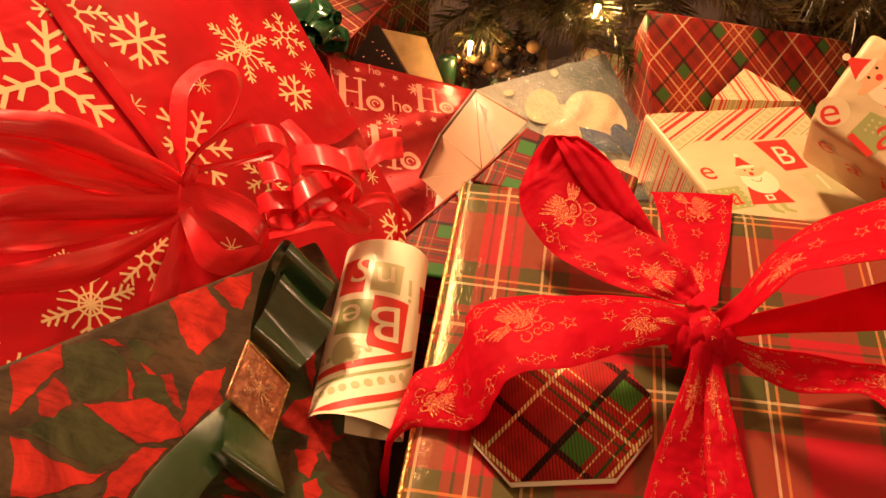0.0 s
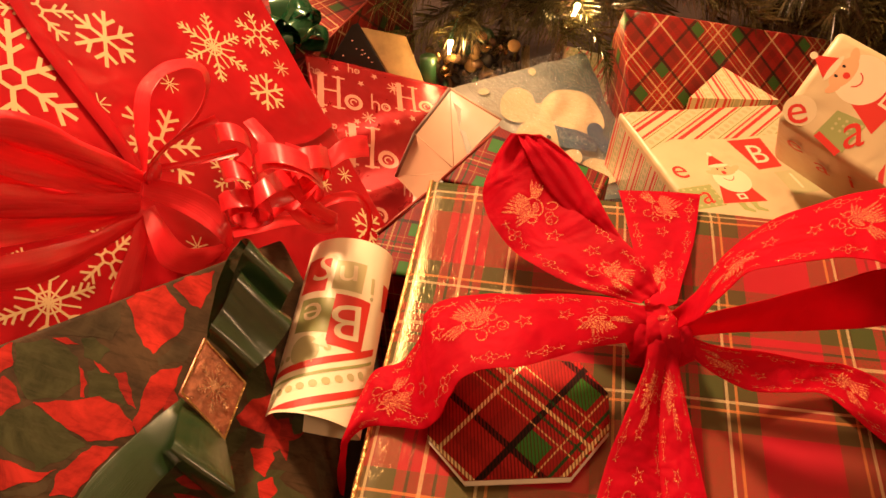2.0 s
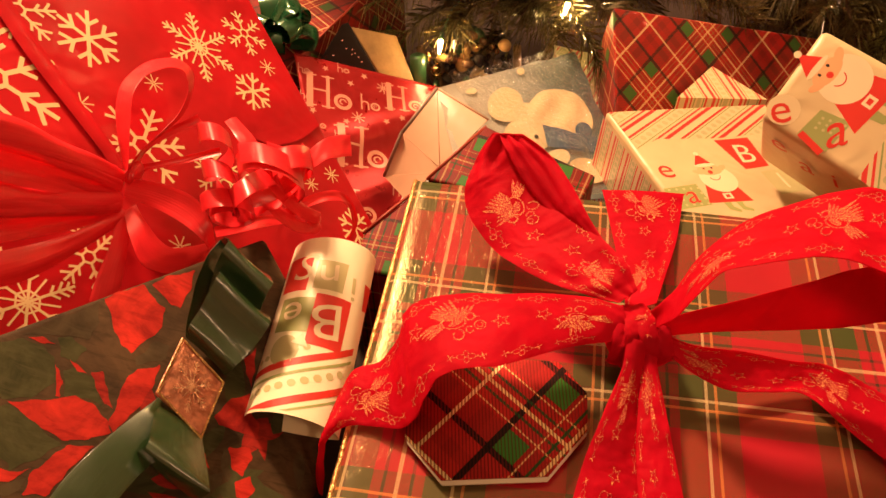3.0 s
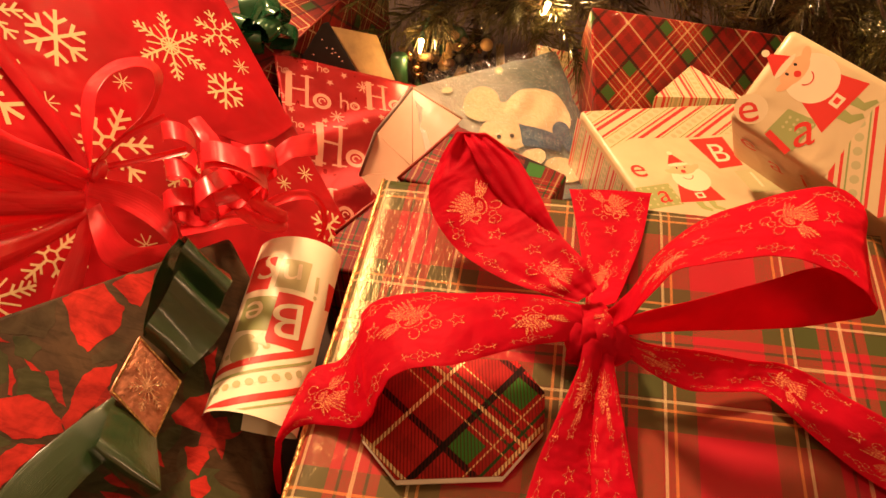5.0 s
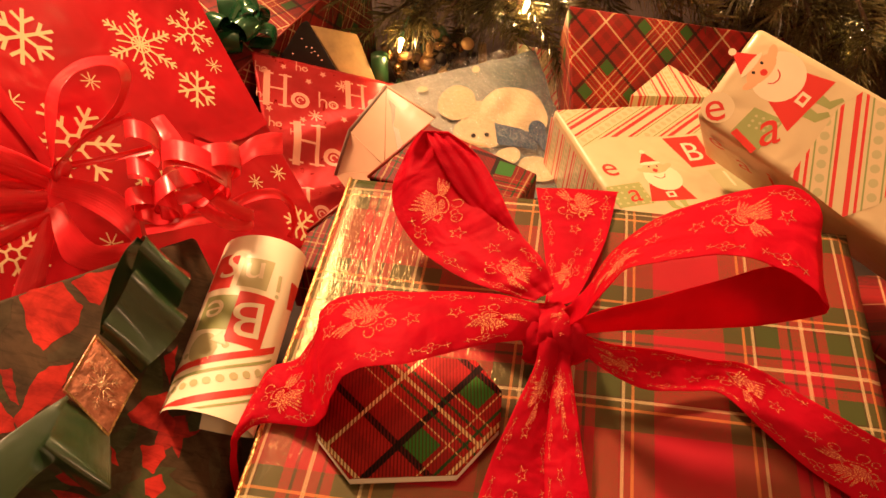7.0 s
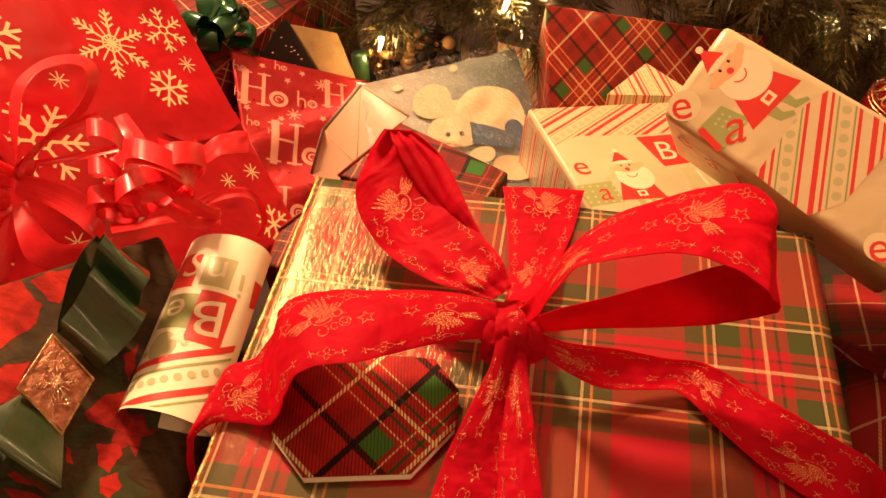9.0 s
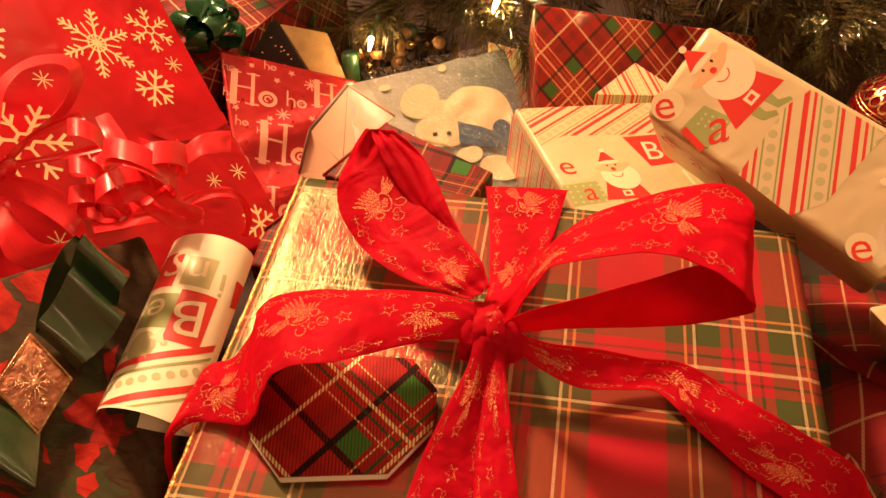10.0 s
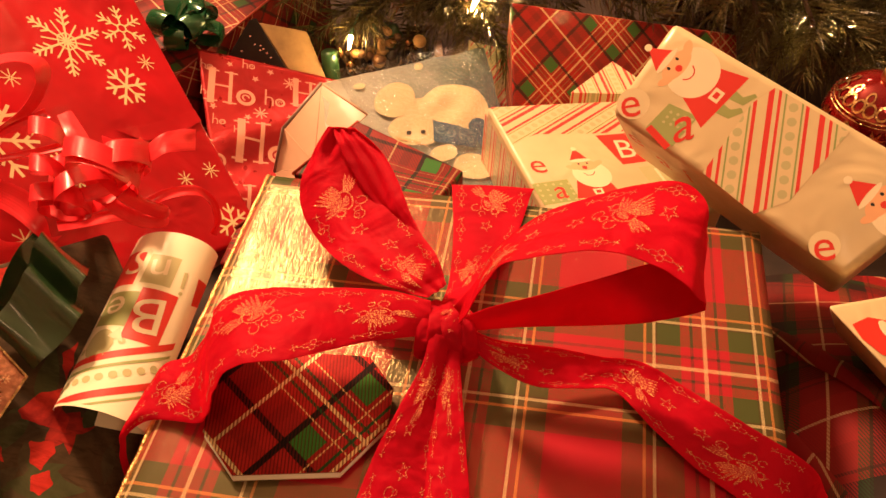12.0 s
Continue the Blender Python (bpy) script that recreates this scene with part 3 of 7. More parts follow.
RIGHT_LOOP = [(0.1689, 0.2821, 0.35, 0.1722, 0.273, 0.345),
    (0.1782, 0.2836, 0.365, 0.1777, 0.2624, 0.375),
    (0.1952, 0.2956, 0.39, 0.1925, 0.2647, 0.408),
    (0.2285, 0.3123, 0.405, 0.2148, 0.2609, 0.423),
    (0.2748, 0.3275, 0.408, 0.2425, 0.2636, 0.424),
    (0.3029, 0.3314, 0.408, 0.2645, 0.2611, 0.42),
    (0.3145, 0.3216, 0.405, 0.2826, 0.2546, 0.415),
    (0.3149, 0.3045, 0.4, 0.2953, 0.2492, 0.405),
    (0.3128, 0.2958, 0.39, 0.3043, 0.2514, 0.392),
    (0.3037, 0.2956, 0.38, 0.3041, 0.2556, 0.38),
    (0.2755, 0.285, 0.385, 0.2801, 0.2702, 0.35),
    (0.2325, 0.2815, 0.368, 0.234, 0.2732, 0.342),
    (0.1873, 0.2786, 0.352, 0.189, 0.2733, 0.338),
    (0.1697, 0.2786, 0.34, 0.1697, 0.2715, 0.335)]
RIGHT_TAIL = [(0.1764, 0.2723, 0.34, 0.1748, 0.268, 0.334),
    (0.1975, 0.2683, 0.333, 0.1904, 0.2574, 0.325),
    (0.2319, 0.2688, 0.325, 0.2167, 0.2476, 0.315),
    (0.2611, 0.2668, 0.318, 0.2453, 0.2481, 0.311),
    (0.2875, 0.2636, 0.316, 0.268, 0.2468, 0.31),
    (0.3164, 0.2427, 0.314, 0.2874, 0.2224, 0.309),
    (0.3483, 0.2198, 0.311, 0.3097, 0.1961, 0.308),
    (0.3652, 0.2082, 0.309, 0.3296, 0.1798, 0.307),
    (0.3796, 0.2012, 0.3, 0.3512, 0.1649, 0.3),
    (0.3953, 0.1954, 0.275, 0.3726, 0.1614, 0.275)]
TAIL_A = [(0.1543, 0.2697, 0.34, 0.1649, 0.2655, 0.34),
    (0.1486, 0.2502, 0.332, 0.1629, 0.2499, 0.326),
    (0.1371, 0.2285, 0.326, 0.1604, 0.2316, 0.317),
    (0.1241, 0.2033, 0.318, 0.157, 0.2067, 0.311),
    (0.114, 0.1778, 0.31, 0.1551, 0.1791, 0.307),
    (0.1071, 0.1568, 0.306, 0.1515, 0.1572, 0.305)]
TAIL_B = [(0.1603, 0.271, 0.338, 0.1711, 0.2689, 0.338),
    (0.1613, 0.2527, 0.328, 0.1723, 0.2507, 0.328),
    (0.1579, 0.2299, 0.32, 0.174, 0.2269, 0.322),
    (0.1539, 0.2053, 0.314, 0.1756, 0.2025, 0.316),
    (0.1517, 0.1778, 0.31, 0.1775, 0.1778, 0.31),
    (0.1486, 0.1565, 0.307, 0.1778, 0.1568, 0.306)]


def chain(x0, x1, y, k=1.0):
    """The border of the ribbon: groups of small linked loops with blossoms between."""
    out, x = [], x0
    while x < x1:
        out += ring(x - 0.0042 * k, y, 0.0030 * k, 0.0006, 10, squash=0.6) + ring(x + 0.0042 * k, y, 0.0030 * k, 0.0006, 10, squash=0.6)
        out += ring(x, y + 0.0021 * k, 0.0021 * k, 0.0006, 8) + ring(x, y - 0.0021 * k, 0.0021 * k, 0.0006, 8)
        out += stroke((x - 0.0105 * k, y), (x - 0.0075 * k, y), 0.0006) + stroke((x + 0.0075 * k, y), (x + 0.0105 * k, y), 0.0006)
        for c in (x - 0.0125 * k, x + 0.0125 * k):
            for a in range(4):
                out += stroke((c, y), (c + 0.0024 * k * math.cos(a * 1.57 + 0.4), y + 0.0024 * k * math.sin(a * 1.57 + 0.4)), 0.0007)
        x += 0.040 * k
    return out


def bird(x, y, k, turn):
    """A gold bird with a raised wing of many feathers, a round head and a scrolled tail, drawn in glitter lines."""
    q = ring(0, 0, 0.0066, 0.0012, 16, squash=0.55) + disc(0.001, 0, 0.0042, 0.0018, 12, 0.3) + ring(0.0085, 0.0042, 0.0024, 0.0012, 10) + poly((0.0106, 0.0052), (0.0140, 0.0050), (0.0106, 0.0036))
    for i in range(7):
        a, L = 2.05 + i * 0.10, 0.0170 - 0.0014 * i
        q += disc(0.0045 - 0.0016 * i + L * 0.5 * math.cos(a), 0.0015 + L * 0.5 * math.sin(a), L * 0.52, 0.0010, 8, a)
    for i in range(4):
        a, L = 1.15 + i * 0.14, 0.0120 - 0.0012 * i
        q += disc(0.005 - 0.001 * i + L * 0.5 * math.cos(a), 0.002 + L * 0.5 * math.sin(a), L * 0.5, 0.0008, 8, a)
    q += stroke((0.005, 0.0035), (-0.0065, 0.0028), 0.0012)
    for i in range(4):
        a, L = 3.35 + i * 0.13, 0.0150 - 0.0016 * i
        q += disc(-0.005 + L * 0.5 * math.cos(a), -0.0005 - 0.0007 * i + L * 0.5 * math.sin(a), L * 0.5, 0.00085, 8, a)
    q += ring(0.0030, -0.0075, 0.0030, 0.0008, 12, 2.6, 8.0) + ring(0.0090, -0.0045, 0.0020, 0.0007, 10, 1.0, 6.2)
    return moved(q, x, y, turn, k)


def star_line(x, y, r, turn=0.3, w=0.0007):
    """A five-pointed star drawn as one thin line."""
    pts = [Vector((x + (r if i % 2 == 0 else r * 0.42) * math.cos(math.pi * i / 5 + turn), y + (r if i % 2 == 0 else r * 0.42) * math.sin(math.pi * i / 5 + turn))) for i in range(10)]
    return sum((stroke(pts[i - 1], pts[i], w) for i in range(10)), [])


def ribbon_print(strip, s0, s1, seed, borders=True, size=1.0):
    rnd = random.Random(seed)
    width = 0.055
    q = []
    if borders:
        q += chain(s0 + 0.012, s1 - 0.01, 0.0065, 0.9) + chain(s0 + 0.02, s1 - 0.01, width - 0.0065, 0.9)
    s, i = s0 + 0.02, 0
    while s < s1 - 0.012:
        if i % 3 == 0:
            q += bird(s, width * 0.5 + rnd.uniform(-0.003, 0.003), 1.15 * size, rnd.uniform(-0.5, 0.5) + (3.1 if rnd.random() < 0.4 else 0))
        else:
            q += star_line(s - 0.002, width * rnd.uniform(0.36, 0.64), 0.0052, rnd.random())
            if i % 3 == 2:
                q += ring(s + 0.010, width * rnd.uniform(0.4, 0.6), 0.0034, 0.0007, 12) + ring(s + 0.010, width * 0.5, 0.0017, 0.0006, 10, 0, 4.5)
        s += 0.026
        i += 1
    return q


def velvet_strip(name, rows, cup, ripple, seed, spans, label="", side=1, crease=0.0):
    st = Strip(rows, cup, ripple, seed, crease)
    ob = thicken(part(name, st.mesh(12, 16), red_velvet, bow, label), 0.0006)
    for k, (s0, s1, borders) in enumerate(spans):
        total = st.len[-1]
        q = ribbon_print(st, s0 * total, s1 * total, seed * 7 + k, borders)
        part("gold_print", decal(q, lambda a, b, h: st.place(a, b / 0.055, h * side), 0.00045, 0.006), gold_print, ob, "gold glitter stars, birds and chains")
    return ob


velvet_strip("ribbon_tail", LEFT_TAIL, 0.003, 0.0015, 1, [(0.04, 0.93, True)], side=1)
velvet_strip("ribbon_loop", TOP_LOOP, -0.0012, 0.0022, 2, [(0.03, 0.42, True)], side=-1, crease=1.6)
velvet_strip("ribbon_band", BAND, 0.0006, 0.0004, 3, [(0.0, 0.9, True)], side=1)
velvet_strip("ribbon_loop", RIGHT_LOOP, 0.0008, 0.0012, 4, [(0.10, 0.52, True)], side=-1)
velvet_strip("ribbon_tail", RIGHT_TAIL, 0.002, 0.001, 5, [(0.05, 0.97, True)], side=-1, crease=0.8)
velvet_strip("ribbon_tail", TAIL_A, 0.002, 0.001, 6, [(0.12, 0.98, True)], side=1)
velvet_strip("ribbon_tail", TAIL_B, 0.002, 0.001, 7, [(0.12, 0.98, True)], side=1)


def knot_bm(centre, size, folds, seed):
    """A knot: a bundle pinched in the middle, with folds running over it."""
    bm = ball((0, 0, 0), 1.0, seg=40)
    for v in bm.verts:
        a = math.atan2(v.co.z, v.co.y)
        x = v.co.x
        ridge = 1 + 0.07 * math.sin(x * folds * 2.2 + 0.8 * math.sin(a * 2)) + 0.05 * noise.noise(v.co * 2.1 + Vector((seed, 0, 0)))
        v.co = Vector((x * size[0] * 1.0, v.co.y * size[1] * ridge, v.co.z * size[2] * ridge))
    bmesh.ops.rotate(bm, verts=bm.verts, cent=(0, 0, 0), matrix=Matrix.Rotation(radians(-12), 3, "Z"))
    bmesh.ops.translate(bm, verts=bm.verts, vec=centre)
    return bm


knot = part("knot", knot_bm((0.163, 0.280, 0.327), (0.020, 0.021, 0.017), 4.2, 3), red_velvet, bow)
for i, (dx, wd, rr, tilt) in enumerate(((-0.0120, 0.010, 0.0150, -0.18), (-0.0055, 0.011, 0.0178, -0.06), (0.0020, 0.012, 0.0184, 0.08), (0.0100, 0.011, 0.0160, 0.22))):
    rows = []
    for k in range(13):
        a = -0.9 + 4.9 * k / 12
        c = Vector((0.164 + dx + tilt * 0.02 * math.cos(a), 0.277 - rr * math.cos(a) * 0.92, 0.326 + rr * math.sin(a)))
        s = Vector((wd / 2, tilt * 0.004, 0.0015 * math.sin(3 * a + i)))
        rows.append((*(c - s), *(c + s)))
    thicken(part("knot_fold", Strip(rows, -0.0011, 0.0012, 50 + i).mesh(4, 6), red_velvet, knot), 0.0006)
part("gold_print", decal(chain(-0.004, 0.02, 0, 0.6) + bird(0.004, 0.004, 0.5, 1.0), lambda a, b, h: Vector((0.166 + b * 1.2, 0.279 + a * 0.9, 0.326 + 0.0196 - 24 * (a * a + b * b) * 0.6)), 0, 0.003), gold_print, knot)

# ---- the octagonal tartan card tucked under the bow ----
card_face = Face((0.075, 0.235, 0.3085), (1, 0.005, 0.06), (0.01, -0.10, 1))
card = thing("gift_card", (0.075, 0.235, 0.301), "eight-sided card covered with ribbed red tartan cloth, white backing", "card")
OCT = [(-0.0560, 0.020), (-0.0575, -0.016), (-0.036, -0.0425), (0.027, -0.0405), (0.0535, -0.012), (0.056, 0.012), (0.040, 0.034), (-0.034, 0.040)]


def plate(pts, face, h, thick, grow=1.0):
    bm = bmesh.new()
    layer = bm.loops.layers.uv.new("UVMap")
    top = [bm.verts.new(face.place(x * grow, y * grow, h)) for x, y in pts]
    low = [bm.verts.new(face.place(x * grow, y * grow, h - thick)) for x, y in pts]
    f = bm.faces.new(top)
    for l, (x, y) in zip(f.loops, pts):
        l[layer].uv = (x, y)
    bm.faces.new(low[::-1])
    for i in range(len(pts)):
        j = (i + 1) % len(pts)
        bm.faces.new((top[j], top[i], low[i], low[j]))
    bmesh.ops.recalc_face_normals(bm, faces=bm.faces)
    return bm


CARD_BANDS = [(0.0, (0.52, 0.018, 0.016)), (0.075, (0.02, 0.13, 0.02)), (0.105, (0.49, 0.018, 0.016)), (0.24, (0.30, 0.012, 0.012)), (0.50, (0.006, 0.006, 0.005)),
              (0.56, (0.49, 0.019, 0.018)), (0.70, (0.38, 0.015, 0.013)), (0.84, (0.52, 0.022, 0.018))]
CARD_LINES = [(0.53, 0.065, (0.004, 0.004, 0.004), 0.86), (0.09, 0.03, (0.010, 0.08, 0.018), 0.7), (0.0, 0.040, (0.95, 0.74, 0.34), 0.80), (0.20, 0.016, (0.85, 0.58, 0.22), 0.6), (1.0, 0.040, (0.95, 0.76, 0.38), 0.80)]
card_turned = tartan("card_cloth", 0.0645, 0.0645, 0.0445, 0.0125, CARD_BANDS, CARD_LINES, twill=0.0030, rough=0.62, coat=0.0, fibre=1.0, crinkle=0.03, turn=45, wear=0.04, dash=1.1, ridge=0.55, squares=(0.25, 0.50, (0.016, 0.21, 0.026)))
part("cloth", plate(OCT, card_face, 0.0012, 0.0012), card_turned, card, "ribbed tartan cloth")
part("backing", plate([(0.985 * x, 0.985 * y - 0.0030) for x, y in OCT], card_face, -0.0004, 0.0018, 1.0), white_card, card, "white card backing")

# ---- the rolled paper tube ----
T0, T1 = Vector((-0.0425, 0.379, 0.286)), Vector((-0.0565, 0.2335, 0.288))
tube = thing("paper_tube", (-0.05, 0.30, 0.26), "rolled tube of cream holiday wrapping paper with red letter blocks", "wrapping paper")
t_ax = (T1 - T0).normalized()
t_up = (Vector((0, 0, 1)) - t_ax * t_ax.z).normalized()
t_side = t_ax.cross(t_up)
TR, TZ = 0.0315, 0.0235


def on_tube(s, a, h=0.0):
    """s metres from the far end along, a metres round from the crown (towards the big box positive)."""
    k = a / 0.0285
    lip = 0.004 * math.sin(k * 1.0 + 0.5) * max(0.0, s / 0.145)
    return T0 + t_ax * (s + lip) + t_side * (-(TR + h) * math.sin(k)) + t_up * ((TZ + h) * math.cos(k) * (1.0 if math.cos(k) > 0 else 0.35))


def tube_mesh(thick):
    bm = bmesh.new()
    layer = bm.loops.layers.uv.new("UVMap")
    n, m = 48, 14
    rows = [[bm.verts.new(on_tube(0.146 * j / m, 0.0285 * 2 * math.pi * i / n, thick)) for i in range(n)] for j in range(m + 1)]
    for j in range(m):
        for i in range(n):
            bm.faces.new((rows[j][i], rows[j + 1][i], rows[j + 1][(i + 1) % n], rows[j][(i + 1) % n]))
    return bm


thicken(part("paper_roll", tube_mesh(0.0), tube_paper, tube), 0.0002)


def tube_print(polys, mat, h=0.0006):
    part("print", decal(polys, on_tube, h * 0.4, 0.004), mat, tube)


def rect(x0, y0, x1, y1):
    return poly((x0, y0), (x1, y0), (x1, y1), (x0, y1))


# places: s along the tube, then round it
tube_print(rect(0.018, -0.029, 0.050, -0.008), print_red)
tube_print(rect(0.022, -0.004, 0.048, 0.016), print_sage)
tube_print(rect(0.056, -0.024, 0.085, 0.000), print_green, 0.0005)
tube_print(rect(0.052, 0.000, 0.094, 0.024), print_red)
tube_print(poly((0.030, 0.033), (0.052, 0.036), (0.048, 0.046), (0.028, 0.046)), print_red)
for text, s, a, size, mat in (("S", 0.030, -0.0130, 0.034, print_white), ("n", 0.035, 0.006, 0.030, print_white), ("i", 0.040, 0.024, 0.030, print_sage), ("e", 0.070, -0.012, 0.032, print_white), ("B", 0.072, 0.012, 0.040, print_white)):
    tube_print(moved(letters(text, size, 0.1), s, a, radians(-90) + (0.2 if text != "S" else 3.05)), mat, 0.0010)
tube_print(disc(0.100, -0.012, 0.012, 0.010), print_sage)
tube_print(poly((0.086, -0.002), (0.097, 0.003), (0.094, -0.008)), print_white, 0.0011)


def slant_bar(s, w, mat, h=0.0006, a0=-0.034, a1=0.036, rise=-0.45):
    q = []
    for i in range(14):
        x, y = a0 + (a1 - a0) * i / 14, a0 + (a1 - a0) * (i + 1) / 14
        f = lambda a: s + rise * a - 4.0 * a * a
        q += poly((f(x), x), (min(0.144, f(x) + w), x), (min(0.144, f(y) + w), y), (f(y), y))
    tube_print([p for p in q if all(k[0] < 0.146 for k in p)], mat, h)


slant_bar(0.1045, 0.0055, print_red)
slant_bar(0.1145, 0.0024, print_green)
slant_bar(0.1335, 0.0055, print_red)
slant_bar(0.1425, 0.0018, print_green)
tube_print(sum((disc(0.1235 - 0.45 * a - 4.0 * a * a, a, 0.0028, n=8) for a in [-0.03 + 0.0072 * i for i in range(9)]), []), print_sage, 0.0007)
tube_print(sum((disc(0.0975 - 0.45 * a - 4.0 * a * a, a, 0.0024, n=8) for a in [-0.03 + 0.0065 * i for i in range(6)]), []), print_sage, 0.0007)

# ---- the poinsettia parcel and its green ribbon ----
PN = Vector((0.566, 0.020, 0.824)).normalized()
poin_face = Face((-0.174, 0.291, 0.354), (0.56, 0.723, -0.404), PN)
poin = thing("gift_parcel", (-0.17, 0.26, 0), "flat parcel wrapped in dark green paper printed with red poinsettias", "gift")
p_corners = [poin_face.place(-0.26, 0.0), poin_face.place(-0.21, -0.23), poin_face.place(-0.02, -0.205), poin_face.place(0.062, -0.172), poin_face.place(0.128, -0.060), poin_face.place(0.138, 0.0)]


def sheet_block(corners, depth, bevel):
    c = [Vector(p) for p in corners]
    bm = bmesh.new()
    layer = bm.loops.layers.uv.new("UVMap")
    vs = [bm.verts.new(p) for p in c]
    ws = [bm.verts.new(p + Vector(depth)) for p in c]
    bm.faces.new(vs)
    bm.faces.new(ws[::-1])
    for i in range(len(c)):
        j = (i + 1) % len(c)
        bm.faces.new((vs[j], vs[i], ws[i], ws[j]))
    bmesh.ops.recalc_face_normals(bm, faces=bm.faces)
    bmesh.ops.bevel(bm, geom=[e for e in bm.edges if e.verts[0] in vs or e.verts[1] in vs], offset=bevel, segments=4, profile=0.5, affect="EDGES")
    for f in bm.faces:
        for l in f.loops:
            u, v = poin_face.inside(l.vert.co)
            h = (l.vert.co - poin_face.o).dot(PN)
            l[layer].uv = (u + 0.4 * h, v - 0.9 * h)
    return bm


part("wrapped_box", sheet_block(p_corners, (-0.05, -0.0, -0.26), 0.005), poin_paper, poin)


# petals and leaves printed on the paper: outlines in metres on its top face
PETALS = [[(0.001, -0.004), (0.01, -0.0015), (0.031, -0.0025), (0.031, -0.017), (0.033, -0.025), (0.024, -0.036), (0.015, -0.039), (-0.004, -0.044), (-0.006, -0.036), (-0.005, -0.025)],
    [(0.034, -0.005), (0.048, -0.003), (0.07, -0.006), (0.059, -0.018), (0.043, -0.029), (0.038, -0.023), (0.036, -0.013)],
    [(-0.023, -0.062), (-0.014, -0.055), (-0.005, -0.054), (0.009, -0.058), (-0.003, -0.068), (-0.017, -0.076), (-0.031, -0.08), (-0.04, -0.083), (-0.039, -0.075)],
    [(-0.078, -0.039), (-0.065, -0.045), (-0.046, -0.052), (-0.039, -0.062), (-0.038, -0.074), (-0.04, -0.083), (-0.054, -0.079), (-0.064, -0.074), (-0.07, -0.062), (-0.074, -0.051)],
    [(-0.096, -0.089), (-0.086, -0.08), (-0.071, -0.077), (-0.063, -0.076), (-0.051, -0.084), (-0.062, -0.087), (-0.074, -0.091), (-0.085, -0.096)]]
LEFT_PETALS = [[(-0.099, -0.004), (-0.089, -0.0029), (-0.068, -0.0025), (-0.075, -0.016), (-0.086, -0.019), (-0.096, -0.023), (-0.106, -0.028), (-0.112, -0.029)],
    [(-0.116, -0.038), (-0.11, -0.044), (-0.108, -0.054), (-0.1, -0.066), (-0.095, -0.074), (-0.084, -0.079), (-0.095, -0.08), (-0.113, -0.075), (-0.122, -0.072), (-0.131, -0.066)],
    [(-0.05, -0.009), (-0.042, -0.012), (-0.038, -0.02), (-0.045, -0.017)],
    [(-0.045, -0.029), (-0.045, -0.035), (-0.047, -0.043), (-0.053, -0.05), (-0.055, -0.048), (-0.049, -0.038)],
    [(-0.037, -0.031), (-0.034, -0.036), (-0.033, -0.044), (-0.038, -0.04)]]
LOW_PETALS = [[(0.018, -0.102), (0.034, -0.097), (0.05, -0.101), (0.041, -0.113), (0.042, -0.121), (0.035, -0.13), (0.025, -0.118), (0.017, -0.109)],
    [(0.014, -0.123), (0.027, -0.13), (0.024, -0.138), (0.011, -0.144), (0.008, -0.136)],
    [(0.06, -0.078), (0.075, -0.075), (0.063, -0.089), (0.052, -0.099), (0.055, -0.088)],
    [(-0.001, -0.113), (0, -0.12), (-0.003, -0.129), (-0.006, -0.125)],
    [(0.005, -0.143), (0.016, -0.145), (0.014, -0.155), (0.004, -0.157), (0, -0.151)]]
BROWN_PETALS = [[(-0.095, -0.024), (-0.082, -0.019), (-0.08, -0.028), (-0.082, -0.037), (-0.094, -0.04), (-0.099, -0.035)],
    [(-0.031, -0.044), (-0.024, -0.046), (-0.028, -0.059), (-0.032, -0.07), (-0.035, -0.064), (-0.034, -0.054)]]
LEAVES = [[(-0.069, -0.004), (-0.053, -0.008), (-0.045, -0.018), (-0.043, -0.027), (-0.05, -0.041), (-0.065, -0.044), (-0.079, -0.038), (-0.079, -0.03), (-0.077, -0.019)],
    [(-0.113, -0.037), (-0.092, -0.037), (-0.077, -0.041), (-0.071, -0.055), (-0.065, -0.075), (-0.08, -0.076), (-0.095, -0.075), (-0.093, -0.07), (-0.1, -0.06), (-0.106, -0.045)],
    [(-0.036, -0.016), (-0.029, -0.018), (-0.024, -0.03), (-0.036, -0.035), (-0.041, -0.028)],
    [(-0.044, -0.036), (-0.037, -0.037), (-0.03, -0.049), (-0.036, -0.068), (-0.04, -0.058), (-0.052, -0.051)]]
DARK_LEAVES = [[(-0.004, -0.047), (0.014, -0.041), (0.021, -0.049), (0.013, -0.057), (-0.006, -0.052)],
    [(-0.054, -0.006), (-0.031, -0.004), (-0, -0.003), (-0.01, -0.018), (-0.021, -0.025), (-0.034, -0.016), (-0.043, -0.011)],
    [(-0.113, -0.075), (-0.095, -0.08), (-0.089, -0.082), (-0.094, -0.086), (-0.101, -0.086), (-0.112, -0.079)]]


def wavy(pts, seed):
    """The outline with its corners cut a little round, its sides bowed outwards and roughened."""
    n, out = len(pts), []
    v = [Vector(p) for p in pts]
    for i in range(n):
        p, q = v[i], v[(i + 1) % n]
        side = Vector((q.y - p.y, p.x - q.x))
        for k in range(6):
            f = 0.10 + 0.80 * k / 5
            c = p.lerp(q, f) + side * 0.07 * math.sin(math.pi * f)
            c = c + Vector((noise.noise(Vector((c.x * 190, c.y * 190, seed))), noise.noise(Vector((c.y * 190, c.x * 190, seed + 9.0))))) * 0.0009
            out.append((c.x, c.y))
    return poly(*out)


leaf_dark = poinsettia_paper("poinsettia_shade_print", (0.030, 0.023, 0.013), (0.085, 0.062, 0.034), (0.07, 0.055, 0.028))
